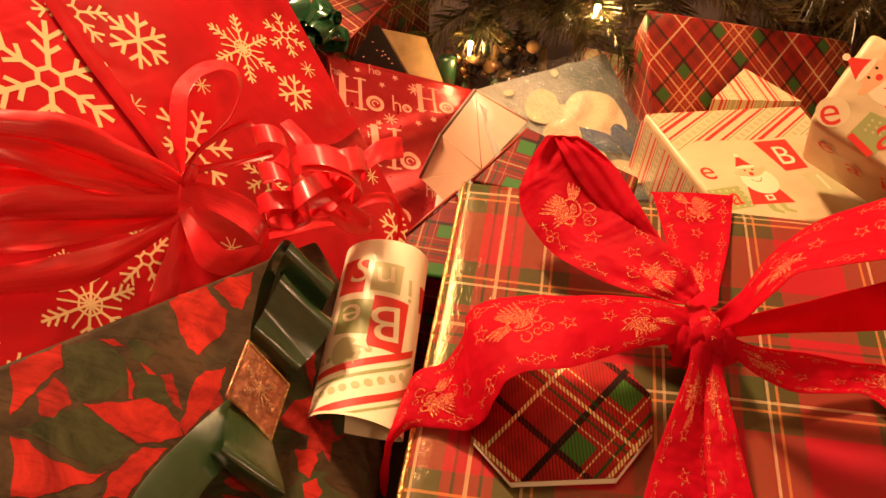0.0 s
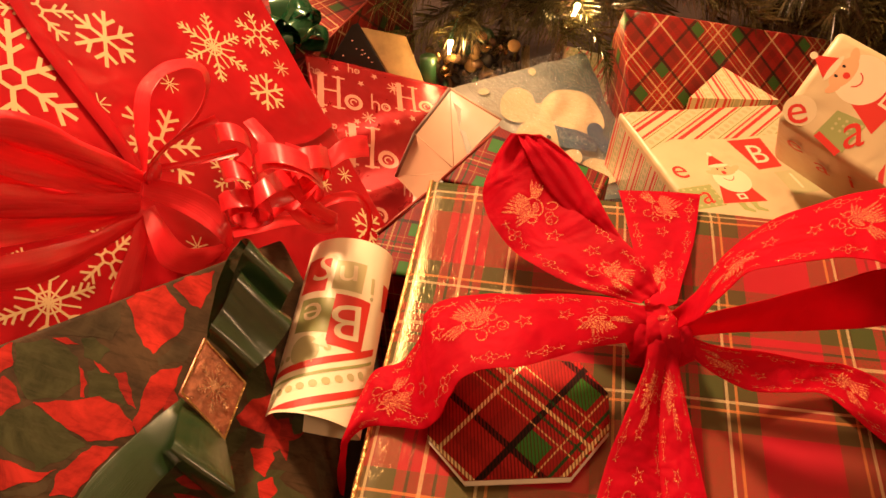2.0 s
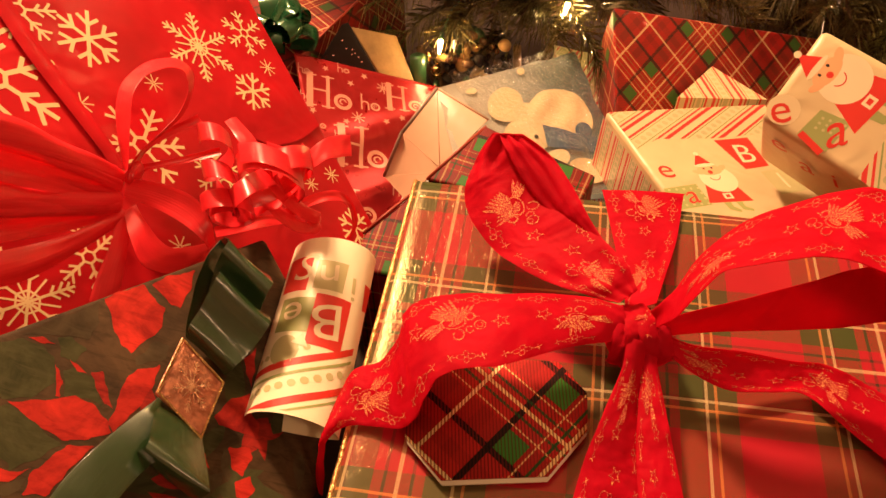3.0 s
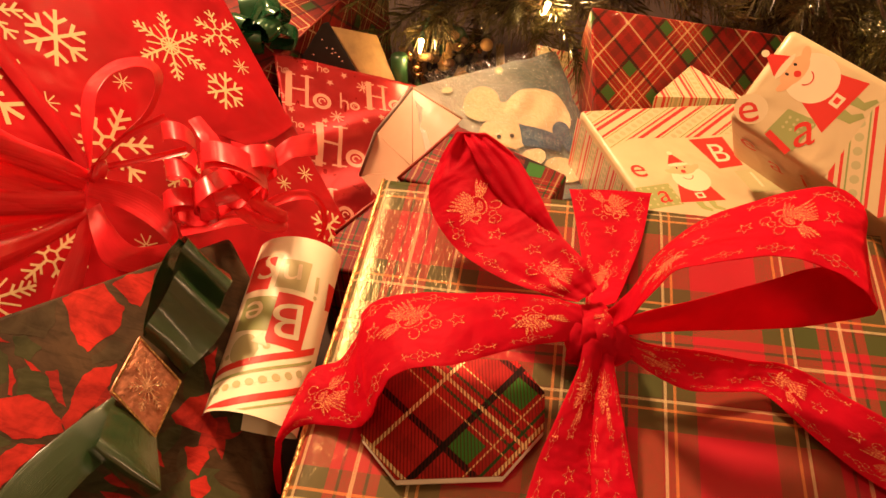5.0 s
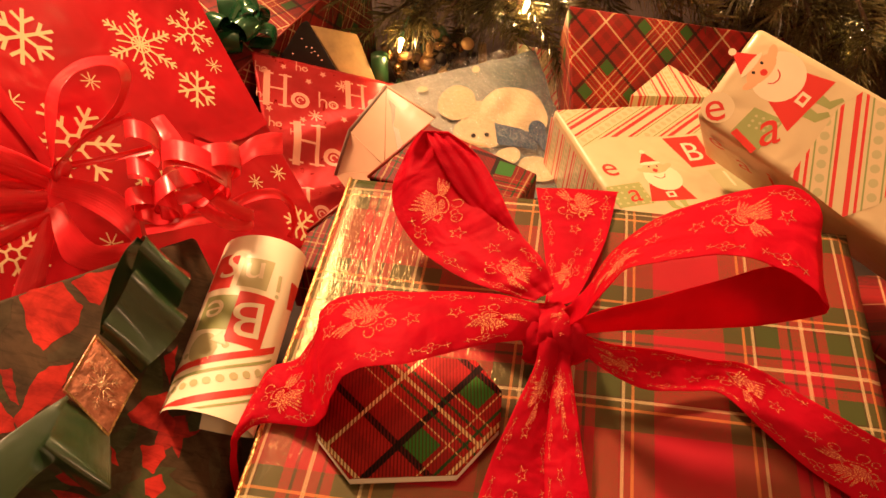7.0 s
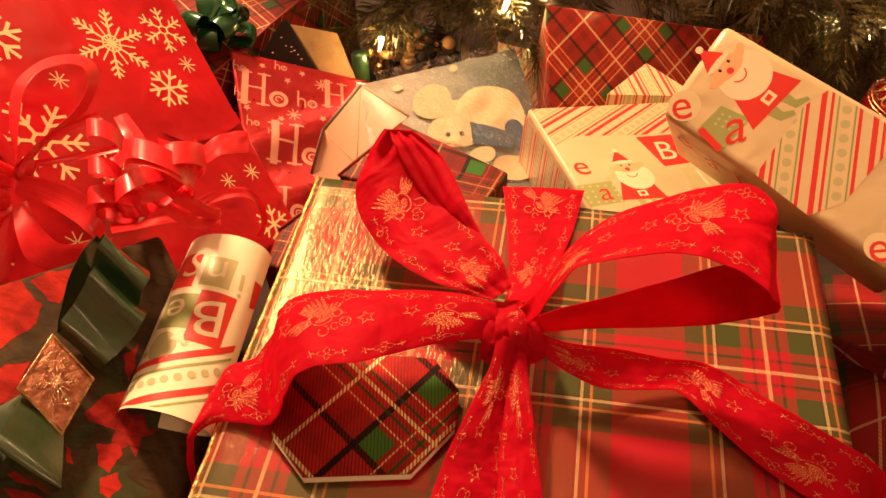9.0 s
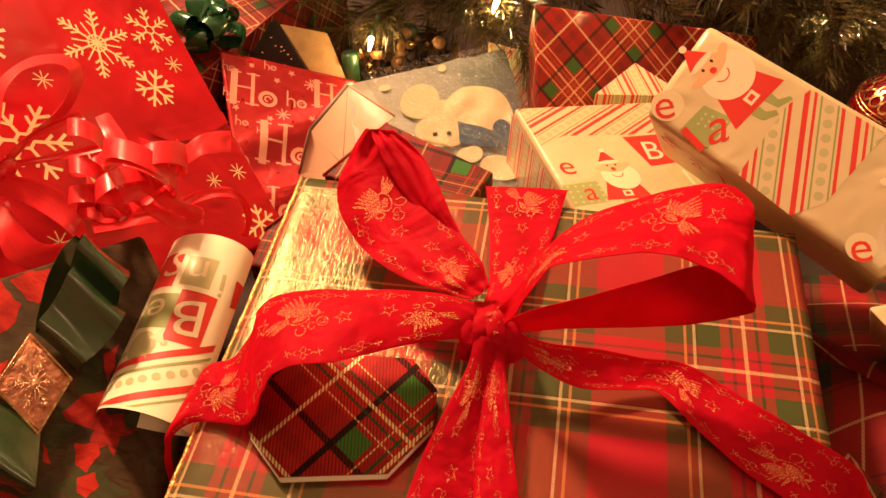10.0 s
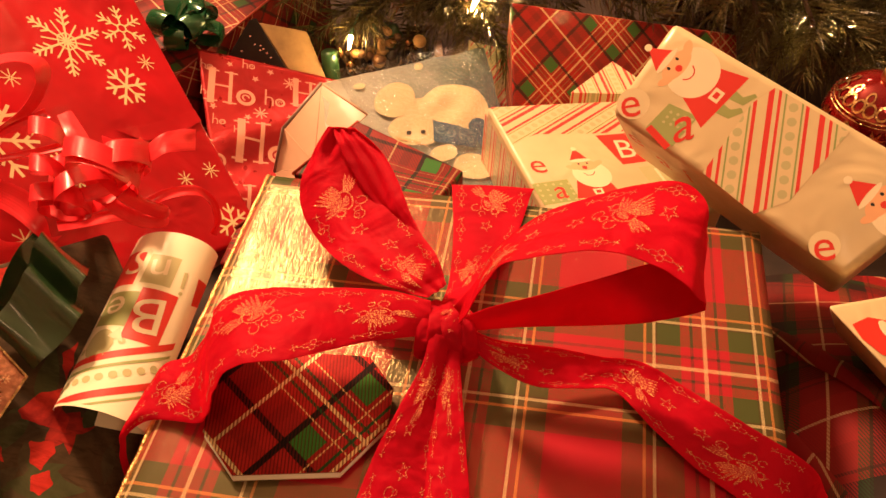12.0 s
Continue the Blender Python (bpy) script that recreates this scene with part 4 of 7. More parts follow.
leaf_brown = poinsettia_paper("poinsettia_brown_print", (0.14, 0.012, 0.010), (0.40, 0.030, 0.022), (0.08, 0.010, 0.008))
rnd = random.Random(31)
for i in range(34):
    x, y, a, L = rnd.uniform(-0.04, 0.09), rnd.uniform(-0.165, -0.085), rnd.random() * 6.28, rnd.uniform(0.022, 0.046)
    w = L * rnd.uniform(0.30, 0.5)
    shape = moved([[(L * t, w / 2 * math.sin(math.pi * t ** 0.8)) for t in (0, 0.15, 0.3, 0.5, 0.7, 0.85, 1.0)] + [(L * t, -w / 2 * math.sin(math.pi * t ** 0.8)) for t in (0.85, 0.7, 0.5, 0.3, 0.15)]], x, y, a)
    if all(-0.2 < p[0] < 0.085 and -0.18 < p[1] < -0.006 for p in shape[0]):
        part("printed_leaf", decal(shape, poin_face.place, 0.00004 + 0.000002 * i), rnd.choice((leaf_green, leaf_dark, leaf_brown)), poin)
for i, pts in enumerate(LEAVES + DARK_LEAVES):
    part("printed_leaf", decal(wavy(pts, i), poin_face.place, 0.00011 + 0.00001 * (i % 3)), leaf_green if i < len(LEAVES) else leaf_dark, poin, "dark green leaf print")
for i, pts in enumerate(PETALS + LEFT_PETALS + LOW_PETALS):
    part("printed_petal", decal(wavy(pts, i + 7), poin_face.place, 0.00015 + 0.00001 * (i % 4)), petal_red, poin, "red petal print")
for i, pts in enumerate(BROWN_PETALS):
    part("printed_petal", decal(wavy(pts, i + 30), poin_face.place, 0.00013), leaf_brown, poin, "shaded red petal print")

green = thing("green_ribbon", (-0.12, 0.26, 0.30), "dark green satin ribbon with an embossed copper tag", "ribbon")
GREEN_LOOP_IN = [(-0.122, 0.2752, 0.3306, -0.0975, 0.2579, 0.3142),
    (-0.1182, 0.2781, 0.3401, -0.0905, 0.2608, 0.3203),
    (-0.1139, 0.2892, 0.3417, -0.0848, 0.2679, 0.3211),
    (-0.1085, 0.2982, 0.3475, -0.0773, 0.2762, 0.3254),
    (-0.104, 0.3041, 0.354, -0.0718, 0.2822, 0.3312),
    (-0.1023, 0.3097, 0.3539, -0.0705, 0.2874, 0.3313),
    (-0.1048, 0.3153, 0.3494, -0.0732, 0.2945, 0.3258),
    (-0.1117, 0.3185, 0.3395, -0.0816, 0.3056, 0.3143),
    (-0.1213, 0.3056, 0.327, -0.0966, 0.2962, 0.3079)]
GREEN_LOOP_OUT = [(-0.1218, 0.2857, 0.323, -0.1026, 0.2724, 0.3101),
    (-0.117, 0.3041, 0.3289, -0.0898, 0.2897, 0.3106),
    (-0.1086, 0.3181, 0.3471, -0.0795, 0.3005, 0.3275),
    (-0.1021, 0.323, 0.3595, -0.0735, 0.3024, 0.3403),
    (-0.0988, 0.3286, 0.362, -0.0704, 0.3082, 0.343),
    (-0.1013, 0.335, 0.3586, -0.0722, 0.315, 0.3392),
    (-0.1099, 0.3414, 0.3474, -0.0831, 0.3317, 0.3244),
    (-0.1202, 0.3247, 0.333, -0.0988, 0.3204, 0.3136)]
GREEN_LOW_LOOP = [(-0.1247, 0.2277, 0.3361, -0.1021, 0.2145, 0.3209),
    (-0.1222, 0.2092, 0.3445, -0.0947, 0.196, 0.3259),
    (-0.1185, 0.1933, 0.3521, -0.0875, 0.1779, 0.3312),
    (-0.1206, 0.1888, 0.3512, -0.0879, 0.1736, 0.3291),
    (-0.1285, 0.1933, 0.3419, -0.0991, 0.1754, 0.3197),
    (-0.1347, 0.2066, 0.3362, -0.1105, 0.1845, 0.3176)]
GREEN_TAIL = [(-0.1272, 0.2322, 0.3328, -0.1091, 0.2201, 0.3207),
    (-0.1342, 0.2168, 0.3404, -0.1153, 0.1991, 0.3303),
    (-0.1452, 0.1922, 0.351, -0.1256, 0.1788, 0.3379),
    (-0.1551, 0.1707, 0.3559, -0.134, 0.1585, 0.3417),
    (-0.1618, 0.1527, 0.3561, -0.1414, 0.1407, 0.3424)]
GREEN_BACK = [(-0.1209, 0.2732, 0.3348, -0.1204, 0.2784, 0.3246),
    (-0.1194, 0.2846, 0.3432, -0.1182, 0.2941, 0.33),
    (-0.1152, 0.3028, 0.3544, -0.1118, 0.3166, 0.3372),
    (-0.1102, 0.319, 0.3603, -0.105, 0.3272, 0.342),
    (-0.1042, 0.3306, 0.362, -0.0998, 0.3341, 0.3455)]
TAG = [(-0.1208, 0.2699, 0.3396, -0.0948, 0.2492, 0.3199),
    (-0.1257, 0.2279, 0.3441, -0.1001, 0.2112, 0.3244)]
for name, rows, seed in (("ribbon_loop", GREEN_LOOP_OUT, 11), ("ribbon_loop", GREEN_LOOP_IN, 12), ("ribbon_loop", GREEN_LOW_LOOP, 13), ("ribbon_tail", GREEN_TAIL, 14), ("ribbon_back", GREEN_BACK, 15)):
    thicken(part(name, Strip(rows, 0.0012, 0.0005, seed).mesh(9, 10), green_satin, green), 0.0004)

ta, tb, td, tc = Vector(TAG[0][:3]), Vector(TAG[0][3:]), Vector(TAG[1][:3]), Vector(TAG[1][3:])
tag_n = (tb - ta).cross(td - ta).normalized()
if tag_n.z < 0:
    tag_n = -tag_n
tag = part("tag", block([ta, td, tc, tb] if (td - ta).cross(tb - ta).z > 0 else [ta, tb, tc, td], -tag_n * 0.0022, 0.0006, 2), copper_foil, green, "embossed copper foil tag")


def on_tag(x, y, h):
    return ta + (tb - ta) * (x + 0.5) + (td - ta) * (y + 0.5) + tag_n * h


rim = []
for p, q in (((-.47, -.47), (.47, -.47)), ((.47, -.47), (.47, .47)), ((.47, .47), (-.47, .47)), ((-.47, .47), (-.47, -.47))):
    rim += stroke(p, q, 0.035)
part("rim", decal(rim, on_tag, 0.0007), gold_foil, tag, "gold rim")


def flake(r, style=0, w=0.07):
    """A snowflake of radius r: six arms with barbs."""
    q = []
    arms = 8 if style == 3 else 6
    for i in range(arms):
        a = 2 * math.pi * i / arms
        d = Vector((math.cos(a), math.sin(a)))
        s = Vector((-d.y, d.x))
        k = w * r
        if style == 3:
            q += stroke(d * 0.15 * r, d * r, k * 1.6)
            continue
        q += stroke(d * (0.20 * r if style == 1 else 0), d * r, k * (1.1 if style != 2 else 1.3))
        barbs = {0: ((0.48, 0.17), (0.66, 0.19), (0.84, 0.13)), 1: ((0.44, 0.21), (0.70, 0.27)), 2: ((0.52, 0.36),)}[style]
        for at, ln in barbs:
            for sg in (1, -1):
                q += stroke(d * at * r, d * (at + ln * 0.75) * r + s * sg * ln * r * 0.8, k * (1.0 if style != 2 else 1.3))
        if style == 1:
            e = Vector((math.cos(a + math.pi / 3), math.sin(a + math.pi / 3)))
            q += stroke(d * 0.20 * r, e * 0.20 * r, k)
        if style == 0:
            e = Vector((math.cos(a + math.pi / 3), math.sin(a + math.pi / 3)))
            m = (d + e).normalized()
            q += stroke(d * 0.26 * r, e * 0.26 * r, k * 0.8) + stroke(m * 0.1 * r, m * 0.62 * r, k * 0.8)
    if style == 2:
        q += disc(0, 0, 0.14 * r)
    return q


# paler foil puts the glints of the raised snowflake into its colour
part("embossing", decal(moved(flake(0.37, 0, 0.055), 0, 0, 0.3), on_tag, 0.0009), foil("copper_glint", (0.90, 0.55, 0.34), 0.24, 0.9, 300, 0.9), tag, "raised snowflake")


# ---- the red snowflake parcel with its curling ribbon ----
SN = Vector((0.705, -0.099, 0.702)).normalized()
snow_face = Face((-0.087, 0.598, 0.241), (0.483, -0.658, -0.578), SN)
snow = thing("gift_parcel", (-0.20, 0.50, 0), "large leaning parcel in red paper printed with cream snowflakes", "gift")
s_corners = [snow_face.place(-0.34, 0.0), snow_face.place(-0.34, -0.42), snow_face.place(0.135, -0.42), snow_face.place(0.135, 0.0)]
part("wrapped_box", block(s_corners, -SN * 0.16, 0.004), snow_paper, snow)
SEAM = [(-0.2914, 0.5028, 0.4355, -0.283, 0.5142, 0.4287),
    (-0.2615, 0.4706, 0.4018, -0.2536, 0.4811, 0.3953),
    (-0.2213, 0.4355, 0.3565, -0.2148, 0.4442, 0.3512),
    (-0.2051, 0.4195, 0.3371, -0.2011, 0.4286, 0.3343)]
FOLD = [(-0.1361, 0.5269, 0.2824, -0.1164, 0.5332, 0.2635),
    (-0.1115, 0.5611, 0.2628, -0.0991, 0.5568, 0.2497),
    (-0.0898, 0.5998, 0.2462, -0.0832, 0.5918, 0.2384)]
thicken(part("paper_seam", Strip(SEAM, 0.0012).mesh(8, 4), snow_paper, snow, "folded paper edge"), 0.0004)
thicken(part("paper_fold", Strip(FOLD, 0.0004).mesh(6, 4), snow_paper, snow, "folded paper corner"), 0.0004)
# centre, radius, kind and turn of each printed snowflake
FLAKES = [((-0.275, 0.442, 0.408), 0.050, 1, 0.25), ((-0.241, 0.523, 0.385), 0.027, 2, 0.2), ((-0.180, 0.588, 0.333), 0.037, 0, 0.35), ((-0.152, 0.640, 0.313), 0.025, 1, 0.5),
          ((-0.138, 0.580, 0.290), 0.021, 2, 0.1), ((-0.200, 0.520, 0.344), 0.0085, 3, 0.2), ((-0.197, 0.457, 0.332), 0.038, 1, 0.9), ((-0.227, 0.297, 0.339), 0.034, 0, 0.1),
          ((-0.207, 0.346, 0.326), 0.026, 1, 0.5), ((-0.046, 0.503, 0.187), 0.020, 2, 0.4), ((-0.070, 0.545, 0.216), 0.009, 3, 0.0), ((-0.131, 0.619, 0.288), 0.009, 3, 0.2)]
SMALL_FLAKES = [((-0.233, 0.462, 0.369), 0.0095, 3, 0.1), ((-0.163, 0.389, 0.288), 0.010, 3, 0.3), ((-0.242, 0.315, 0.357), 0.011, 2, 0.3), ((-0.277, 0.509, 0.420), 0.030, 1, 0.0),
          ((-0.205, 0.700, 0.372), 0.028, 1, 0.3), ((-0.262, 0.600, 0.414), 0.010, 3, 0.3), ((-0.085, 0.520, 0.228), 0.008, 3, 0.1), ((-0.256, 0.228, 0.360), 0.026, 1, 0.2),
          ((-0.150, 0.470, 0.285), 0.024, 1, 0.3)]
for c, r, style, turn in FLAKES + SMALL_FLAKES:
    x, y = snow_face.inside(c)
    part("printed_snowflake", decal(moved(flake(r * 0.95, style, (0.055, 0.075, 0.095, 0.075)[style]), x, y, turn + 0.4), snow_face.place, 0.00015), print_cream, snow, "cream snowflake print")

curls = thing("curling_ribbon", (-0.2, 0.42, 0.33), "bunch of glossy red curling ribbon on the snowflake parcel", "ribbon")
FAN_6 = [(-0.1983, 0.3993, 0.345, -0.1948, 0.386, 0.334),
    (-0.2228, 0.3753, 0.3748, -0.2209, 0.3566, 0.3645),
    (-0.2464, 0.354, 0.404, -0.2448, 0.3385, 0.3946),
    (-0.2853, 0.3256, 0.4306, -0.2814, 0.3089, 0.4243)]
FAN_5 = [(-0.1906, 0.3824, 0.3378, -0.1894, 0.3753, 0.3299),
    (-0.2073, 0.3399, 0.3571, -0.2043, 0.3356, 0.3449),
    (-0.226, 0.3065, 0.3797, -0.2226, 0.2905, 0.3655),
    (-0.252, 0.2788, 0.3991, -0.2507, 0.2654, 0.3902),
    (-0.2721, 0.2658, 0.406, -0.2685, 0.2507, 0.4003)]
FAN_4 = [(-0.1908, 0.3833, 0.3409, -0.1901, 0.3753, 0.3335),
    (-0.2143, 0.3432, 0.3731, -0.2138, 0.3324, 0.3654),
    (-0.232, 0.3147, 0.3983, -0.2329, 0.2992, 0.3913),
    (-0.2534, 0.3009, 0.415, -0.25, 0.2814, 0.4059),
    (-0.2745, 0.2919, 0.4236, -0.2686, 0.2671, 0.4141)]
FAN_3 = [(-0.191, 0.3881, 0.3475, -0.1904, 0.3767, 0.3367),
    (-0.2123, 0.3515, 0.3866, -0.2105, 0.3414, 0.3719),
    (-0.233, 0.323, 0.4204, -0.2343, 0.3097, 0.4056),
    (-0.2494, 0.3062, 0.4288, -0.2502, 0.298, 0.4199),
    (-0.2736, 0.2956, 0.4288, -0.2698, 0.2799, 0.4229)]
FAN_2 = [(-0.1914, 0.3952, 0.3489, -0.1903, 0.3802, 0.34),
    (-0.2083, 0.3684, 0.3906, -0.2037, 0.3587, 0.3732),
    (-0.2251, 0.3478, 0.4274, -0.2237, 0.3339, 0.4098),
    (-0.2494, 0.3359, 0.4473, -0.2505, 0.3252, 0.4354),
    (-0.2779, 0.3334, 0.4527, -0.2737, 0.3159, 0.4461)]
FAN_1 = [(-0.1929, 0.4051, 0.3518, -0.19, 0.3986, 0.348),
    (-0.2119, 0.385, 0.3995, -0.1997, 0.3764, 0.3831),
    (-0.2216, 0.3619, 0.44, -0.2175, 0.3488, 0.4256),
    (-0.2411, 0.3486, 0.455, -0.2401, 0.3359, 0.4464),
    (-0.2747, 0.3396, 0.4646, -0.2714, 0.3256, 0.4593)]
RIGHT_1 = [(-0.1905, 0.4022, 0.349, -0.1899, 0.3905, 0.3411),
    (-0.1645, 0.3975, 0.3479, -0.1681, 0.3847, 0.3354),
    (-0.1406, 0.3915, 0.3401, -0.1477, 0.3746, 0.3306),
    (-0.1284, 0.3794, 0.329, -0.1351, 0.3676, 0.3226),
    (-0.1269, 0.3724, 0.3123, -0.1307, 0.367, 0.3097)]
TWIST = [(-0.1935, 0.414, 0.348, -0.1915, 0.4096, 0.3453),
    (-0.1649, 0.4335, 0.3391, -0.1635, 0.4282, 0.337),
    (-0.133, 0.448, 0.3376, -0.1308, 0.4422, 0.3346)]
UP_1 = [(-0.1932, 0.408, 0.3469, -0.1897, 0.4154, 0.3444),
    (-0.1827, 0.4338, 0.3513, -0.1784, 0.438, 0.3476),
    (-0.1657, 0.4567, 0.3517, -0.1595, 0.4596, 0.3459),
    (-0.1517, 0.471, 0.3511, -0.1467, 0.4668, 0.3455)]
END_STRAP = [(-0.0704, 0.4279, 0.3431, -0.066, 0.4143, 0.3368),
    (-0.0616, 0.4303, 0.3488, -0.0579, 0.4166, 0.3432),
    (-0.0495, 0.4402, 0.3524, -0.0462, 0.4239, 0.3467),
    (-0.0405, 0.4504, 0.3476, -0.0375, 0.4317, 0.342),
    (-0.0324, 0.4586, 0.3406, -0.03, 0.4401, 0.3356)]
END_STRAP_B = [(-0.089, 0.4268, 0.3617, -0.0848, 0.414, 0.3556),
    (-0.0711, 0.4171, 0.3636, -0.0666, 0.4043, 0.3573),
    (-0.0622, 0.4164, 0.3589, -0.0618, 0.4002, 0.3562),
    (-0.0596, 0.4229, 0.3487, -0.0614, 0.4003, 0.3473),
    (-0.0639, 0.4189, 0.3354, -0.0694, 0.3957, 0.3376),
    (-0.0747, 0.4062, 0.3302, -0.0815, 0.3839, 0.3339),
    (-0.0904, 0.4047, 0.3386, -0.0929, 0.3861, 0.3385)]
ARCH = [(-0.0886, 0.4265, 0.29, -0.0817, 0.4269, 0.2831),
    (-0.0686, 0.4438, 0.2894, -0.0641, 0.4386, 0.2842),
    (-0.0497, 0.4603, 0.2785, -0.0473, 0.4518, 0.2749),
    (-0.0385, 0.4646, 0.2593, -0.0404, 0.4559, 0.2599),
    (-0.0355, 0.4583, 0.2412, -0.0393, 0.451, 0.2439),
    (-0.0398, 0.4468, 0.2296, -0.0444, 0.4454, 0.2341)]
CURL_TAIL = [(-0.0992, 0.3967, 0.3462, -0.0976, 0.4073, 0.3462),
    (-0.0903, 0.3884, 0.3362, -0.0876, 0.3999, 0.3351),
    (-0.08, 0.3848, 0.321, -0.0768, 0.3967, 0.3195),
    (-0.0678, 0.3894, 0.3038, -0.0671, 0.4004, 0.3046),
    (-0.0573, 0.4027, 0.2894, -0.0596, 0.4125, 0.2931),
    (-0.0594, 0.4163, 0.2877, -0.0654, 0.4188, 0.2941),
    (-0.0716, 0.4149, 0.2969, -0.0793, 0.4129, 0.3016)]
LOW_STRAP = [(-0.1346, 0.3955, 0.3033, -0.1319, 0.3884, 0.2996),
    (-0.1198, 0.4084, 0.296, -0.1169, 0.4002, 0.2919),
    (-0.1053, 0.4236, 0.2865, -0.1018, 0.4156, 0.2818),
    (-0.0843, 0.4439, 0.2681, -0.0823, 0.4364, 0.2651)]
LOW_STRAP_B = [(-0.1329, 0.3971, 0.3303, -0.1289, 0.3838, 0.3244),
    (-0.1181, 0.3958, 0.3239, -0.1157, 0.3807, 0.3193),
    (-0.1108, 0.4054, 0.3178, -0.1089, 0.3894, 0.3137),
    (-0.1132, 0.4225, 0.3141, -0.1132, 0.4064, 0.3119)]
DOWN_1 = [(-0.1911, 0.3731, 0.337, -0.1844, 0.3797, 0.3312),
    (-0.192, 0.3509, 0.3319, -0.183, 0.3532, 0.3232),
    (-0.1969, 0.3309, 0.3254, -0.1846, 0.3353, 0.3137),
    (-0.1991, 0.3114, 0.3193, -0.1861, 0.3247, 0.308)]
DOWN_2 = [(-0.1881, 0.3782, 0.3375, -0.1832, 0.3892, 0.3342),
    (-0.1788, 0.3572, 0.3338, -0.1713, 0.3727, 0.3285),
    (-0.1704, 0.3427, 0.3233, -0.1601, 0.3669, 0.3135),
    (-0.1597, 0.3485, 0.3049, -0.1511, 0.3806, 0.2979),
    (-0.1502, 0.3656, 0.2892, -0.1394, 0.3993, 0.2831)]
LOOP_UP = [(-0.1935, 0.4103, 0.3446, -0.1831, 0.3968, 0.3607),
    (-0.2012, 0.4384, 0.3649, -0.1839, 0.4265, 0.3771),
    (-0.2035, 0.4695, 0.3772, -0.185, 0.4554, 0.388),
    (-0.1944, 0.503, 0.3757, -0.1758, 0.481, 0.3853),
    (-0.1783, 0.5304, 0.3606, -0.1643, 0.4977, 0.3732),
    (-0.1674, 0.5256, 0.346, -0.1591, 0.4873, 0.3636),
    (-0.1699, 0.4883, 0.3376, -0.1641, 0.4564, 0.3587),
    (-0.1843, 0.4461, 0.3405, -0.1774, 0.4251, 0.359),
    (-0.1939, 0.4094, 0.3421, -0.1846, 0.395, 0.3592)]
CURL_1 = [(-0.1407, 0.4359, 0.3688, -0.1334, 0.4154, 0.3698),
    (-0.1335, 0.424, 0.3812, -0.1262, 0.4039, 0.3824),
    (-0.1244, 0.4177, 0.3875, -0.1173, 0.3977, 0.3889),
    (-0.1173, 0.4186, 0.3841, -0.1103, 0.3984, 0.3856),
    (-0.1149, 0.4249, 0.3717, -0.108, 0.4045, 0.3732),
    (-0.1178, 0.4319, 0.3555, -0.1109, 0.4113, 0.3569),
    (-0.1247, 0.4345, 0.3426, -0.1177, 0.4138, 0.344),
    (-0.132, 0.4302, 0.3389, -0.125, 0.4098, 0.3402),
    (-0.136, 0.4201, 0.3452, -0.1288, 0.4001, 0.3466),
    (-0.134, 0.4075, 0.358, -0.1269, 0.388, 0.3594),
    (-0.127, 0.3964, 0.3708, -0.1199, 0.3773, 0.3724),
    (-0.118, 0.3905, 0.3773, -0.1112, 0.3714, 0.379),
    (-0.111, 0.3911, 0.3739, -0.1043, 0.3719, 0.3758),
    (-0.1086, 0.3968, 0.3614, -0.1019, 0.3774, 0.3633),
    (-0.1114, 0.4031, 0.345, -0.1047, 0.3834, 0.3468),
    (-0.1181, 0.4053, 0.3319, -0.1114, 0.3856, 0.3337)]
CURL_2 = [(-0.1028, 0.4054, 0.3785, -0.0964, 0.3831, 0.3803),
    (-0.086, 0.3947, 0.3889, -0.0799, 0.3725, 0.3911),
    (-0.0709, 0.3936, 0.3827, -0.0652, 0.3712, 0.3852),
    (-0.0632, 0.4029, 0.3616, -0.0577, 0.38, 0.3643),
    (-0.0661, 0.4173, 0.3349, -0.0607, 0.3938, 0.3375),
    (-0.0793, 0.4292, 0.3159, -0.0736, 0.4054, 0.3182),
    (-0.097, 0.4334, 0.314, -0.091, 0.4097, 0.316),
    (-0.1099, 0.4285, 0.3293, -0.1036, 0.4052, 0.3309),
    (-0.1111, 0.4164, 0.3534, -0.1046, 0.3937, 0.3551),
    (-0.1004, 0.4017, 0.3755, -0.0941, 0.3795, 0.3774),
    (-0.0837, 0.3911, 0.386, -0.0777, 0.3691, 0.3883),
    (-0.0685, 0.39, 0.3799, -0.0629, 0.3677, 0.3824),
    (-0.0607, 0.3992, 0.3586, -0.0553, 0.3763, 0.3614)]
CURL_3 = [(-0.0681, 0.4445, 0.3367, -0.0624, 0.4178, 0.3384),
    (-0.0762, 0.4462, 0.3293, -0.0703, 0.4195, 0.3309),
    (-0.0839, 0.4382, 0.3333, -0.0778, 0.4121, 0.3347),
    (-0.0871, 0.4249, 0.3462, -0.0809, 0.3995, 0.3477),
    (-0.084, 0.4121, 0.3618, -0.0778, 0.3873, 0.3634),
    (-0.0764, 0.4053, 0.373, -0.0703, 0.3807, 0.3747),
    (-0.0677, 0.4078, 0.3744, -0.0619, 0.3829, 0.3763),
    (-0.0616, 0.419, 0.365, -0.0559, 0.3934, 0.3669),
    (-0.0602, 0.4338, 0.3487, -0.0547, 0.4074, 0.3506),
    (-0.0645, 0.4447, 0.333, -0.0588, 0.4179, 0.3348),
    (-0.0725, 0.4463, 0.3256, -0.0667, 0.4195, 0.3273)]
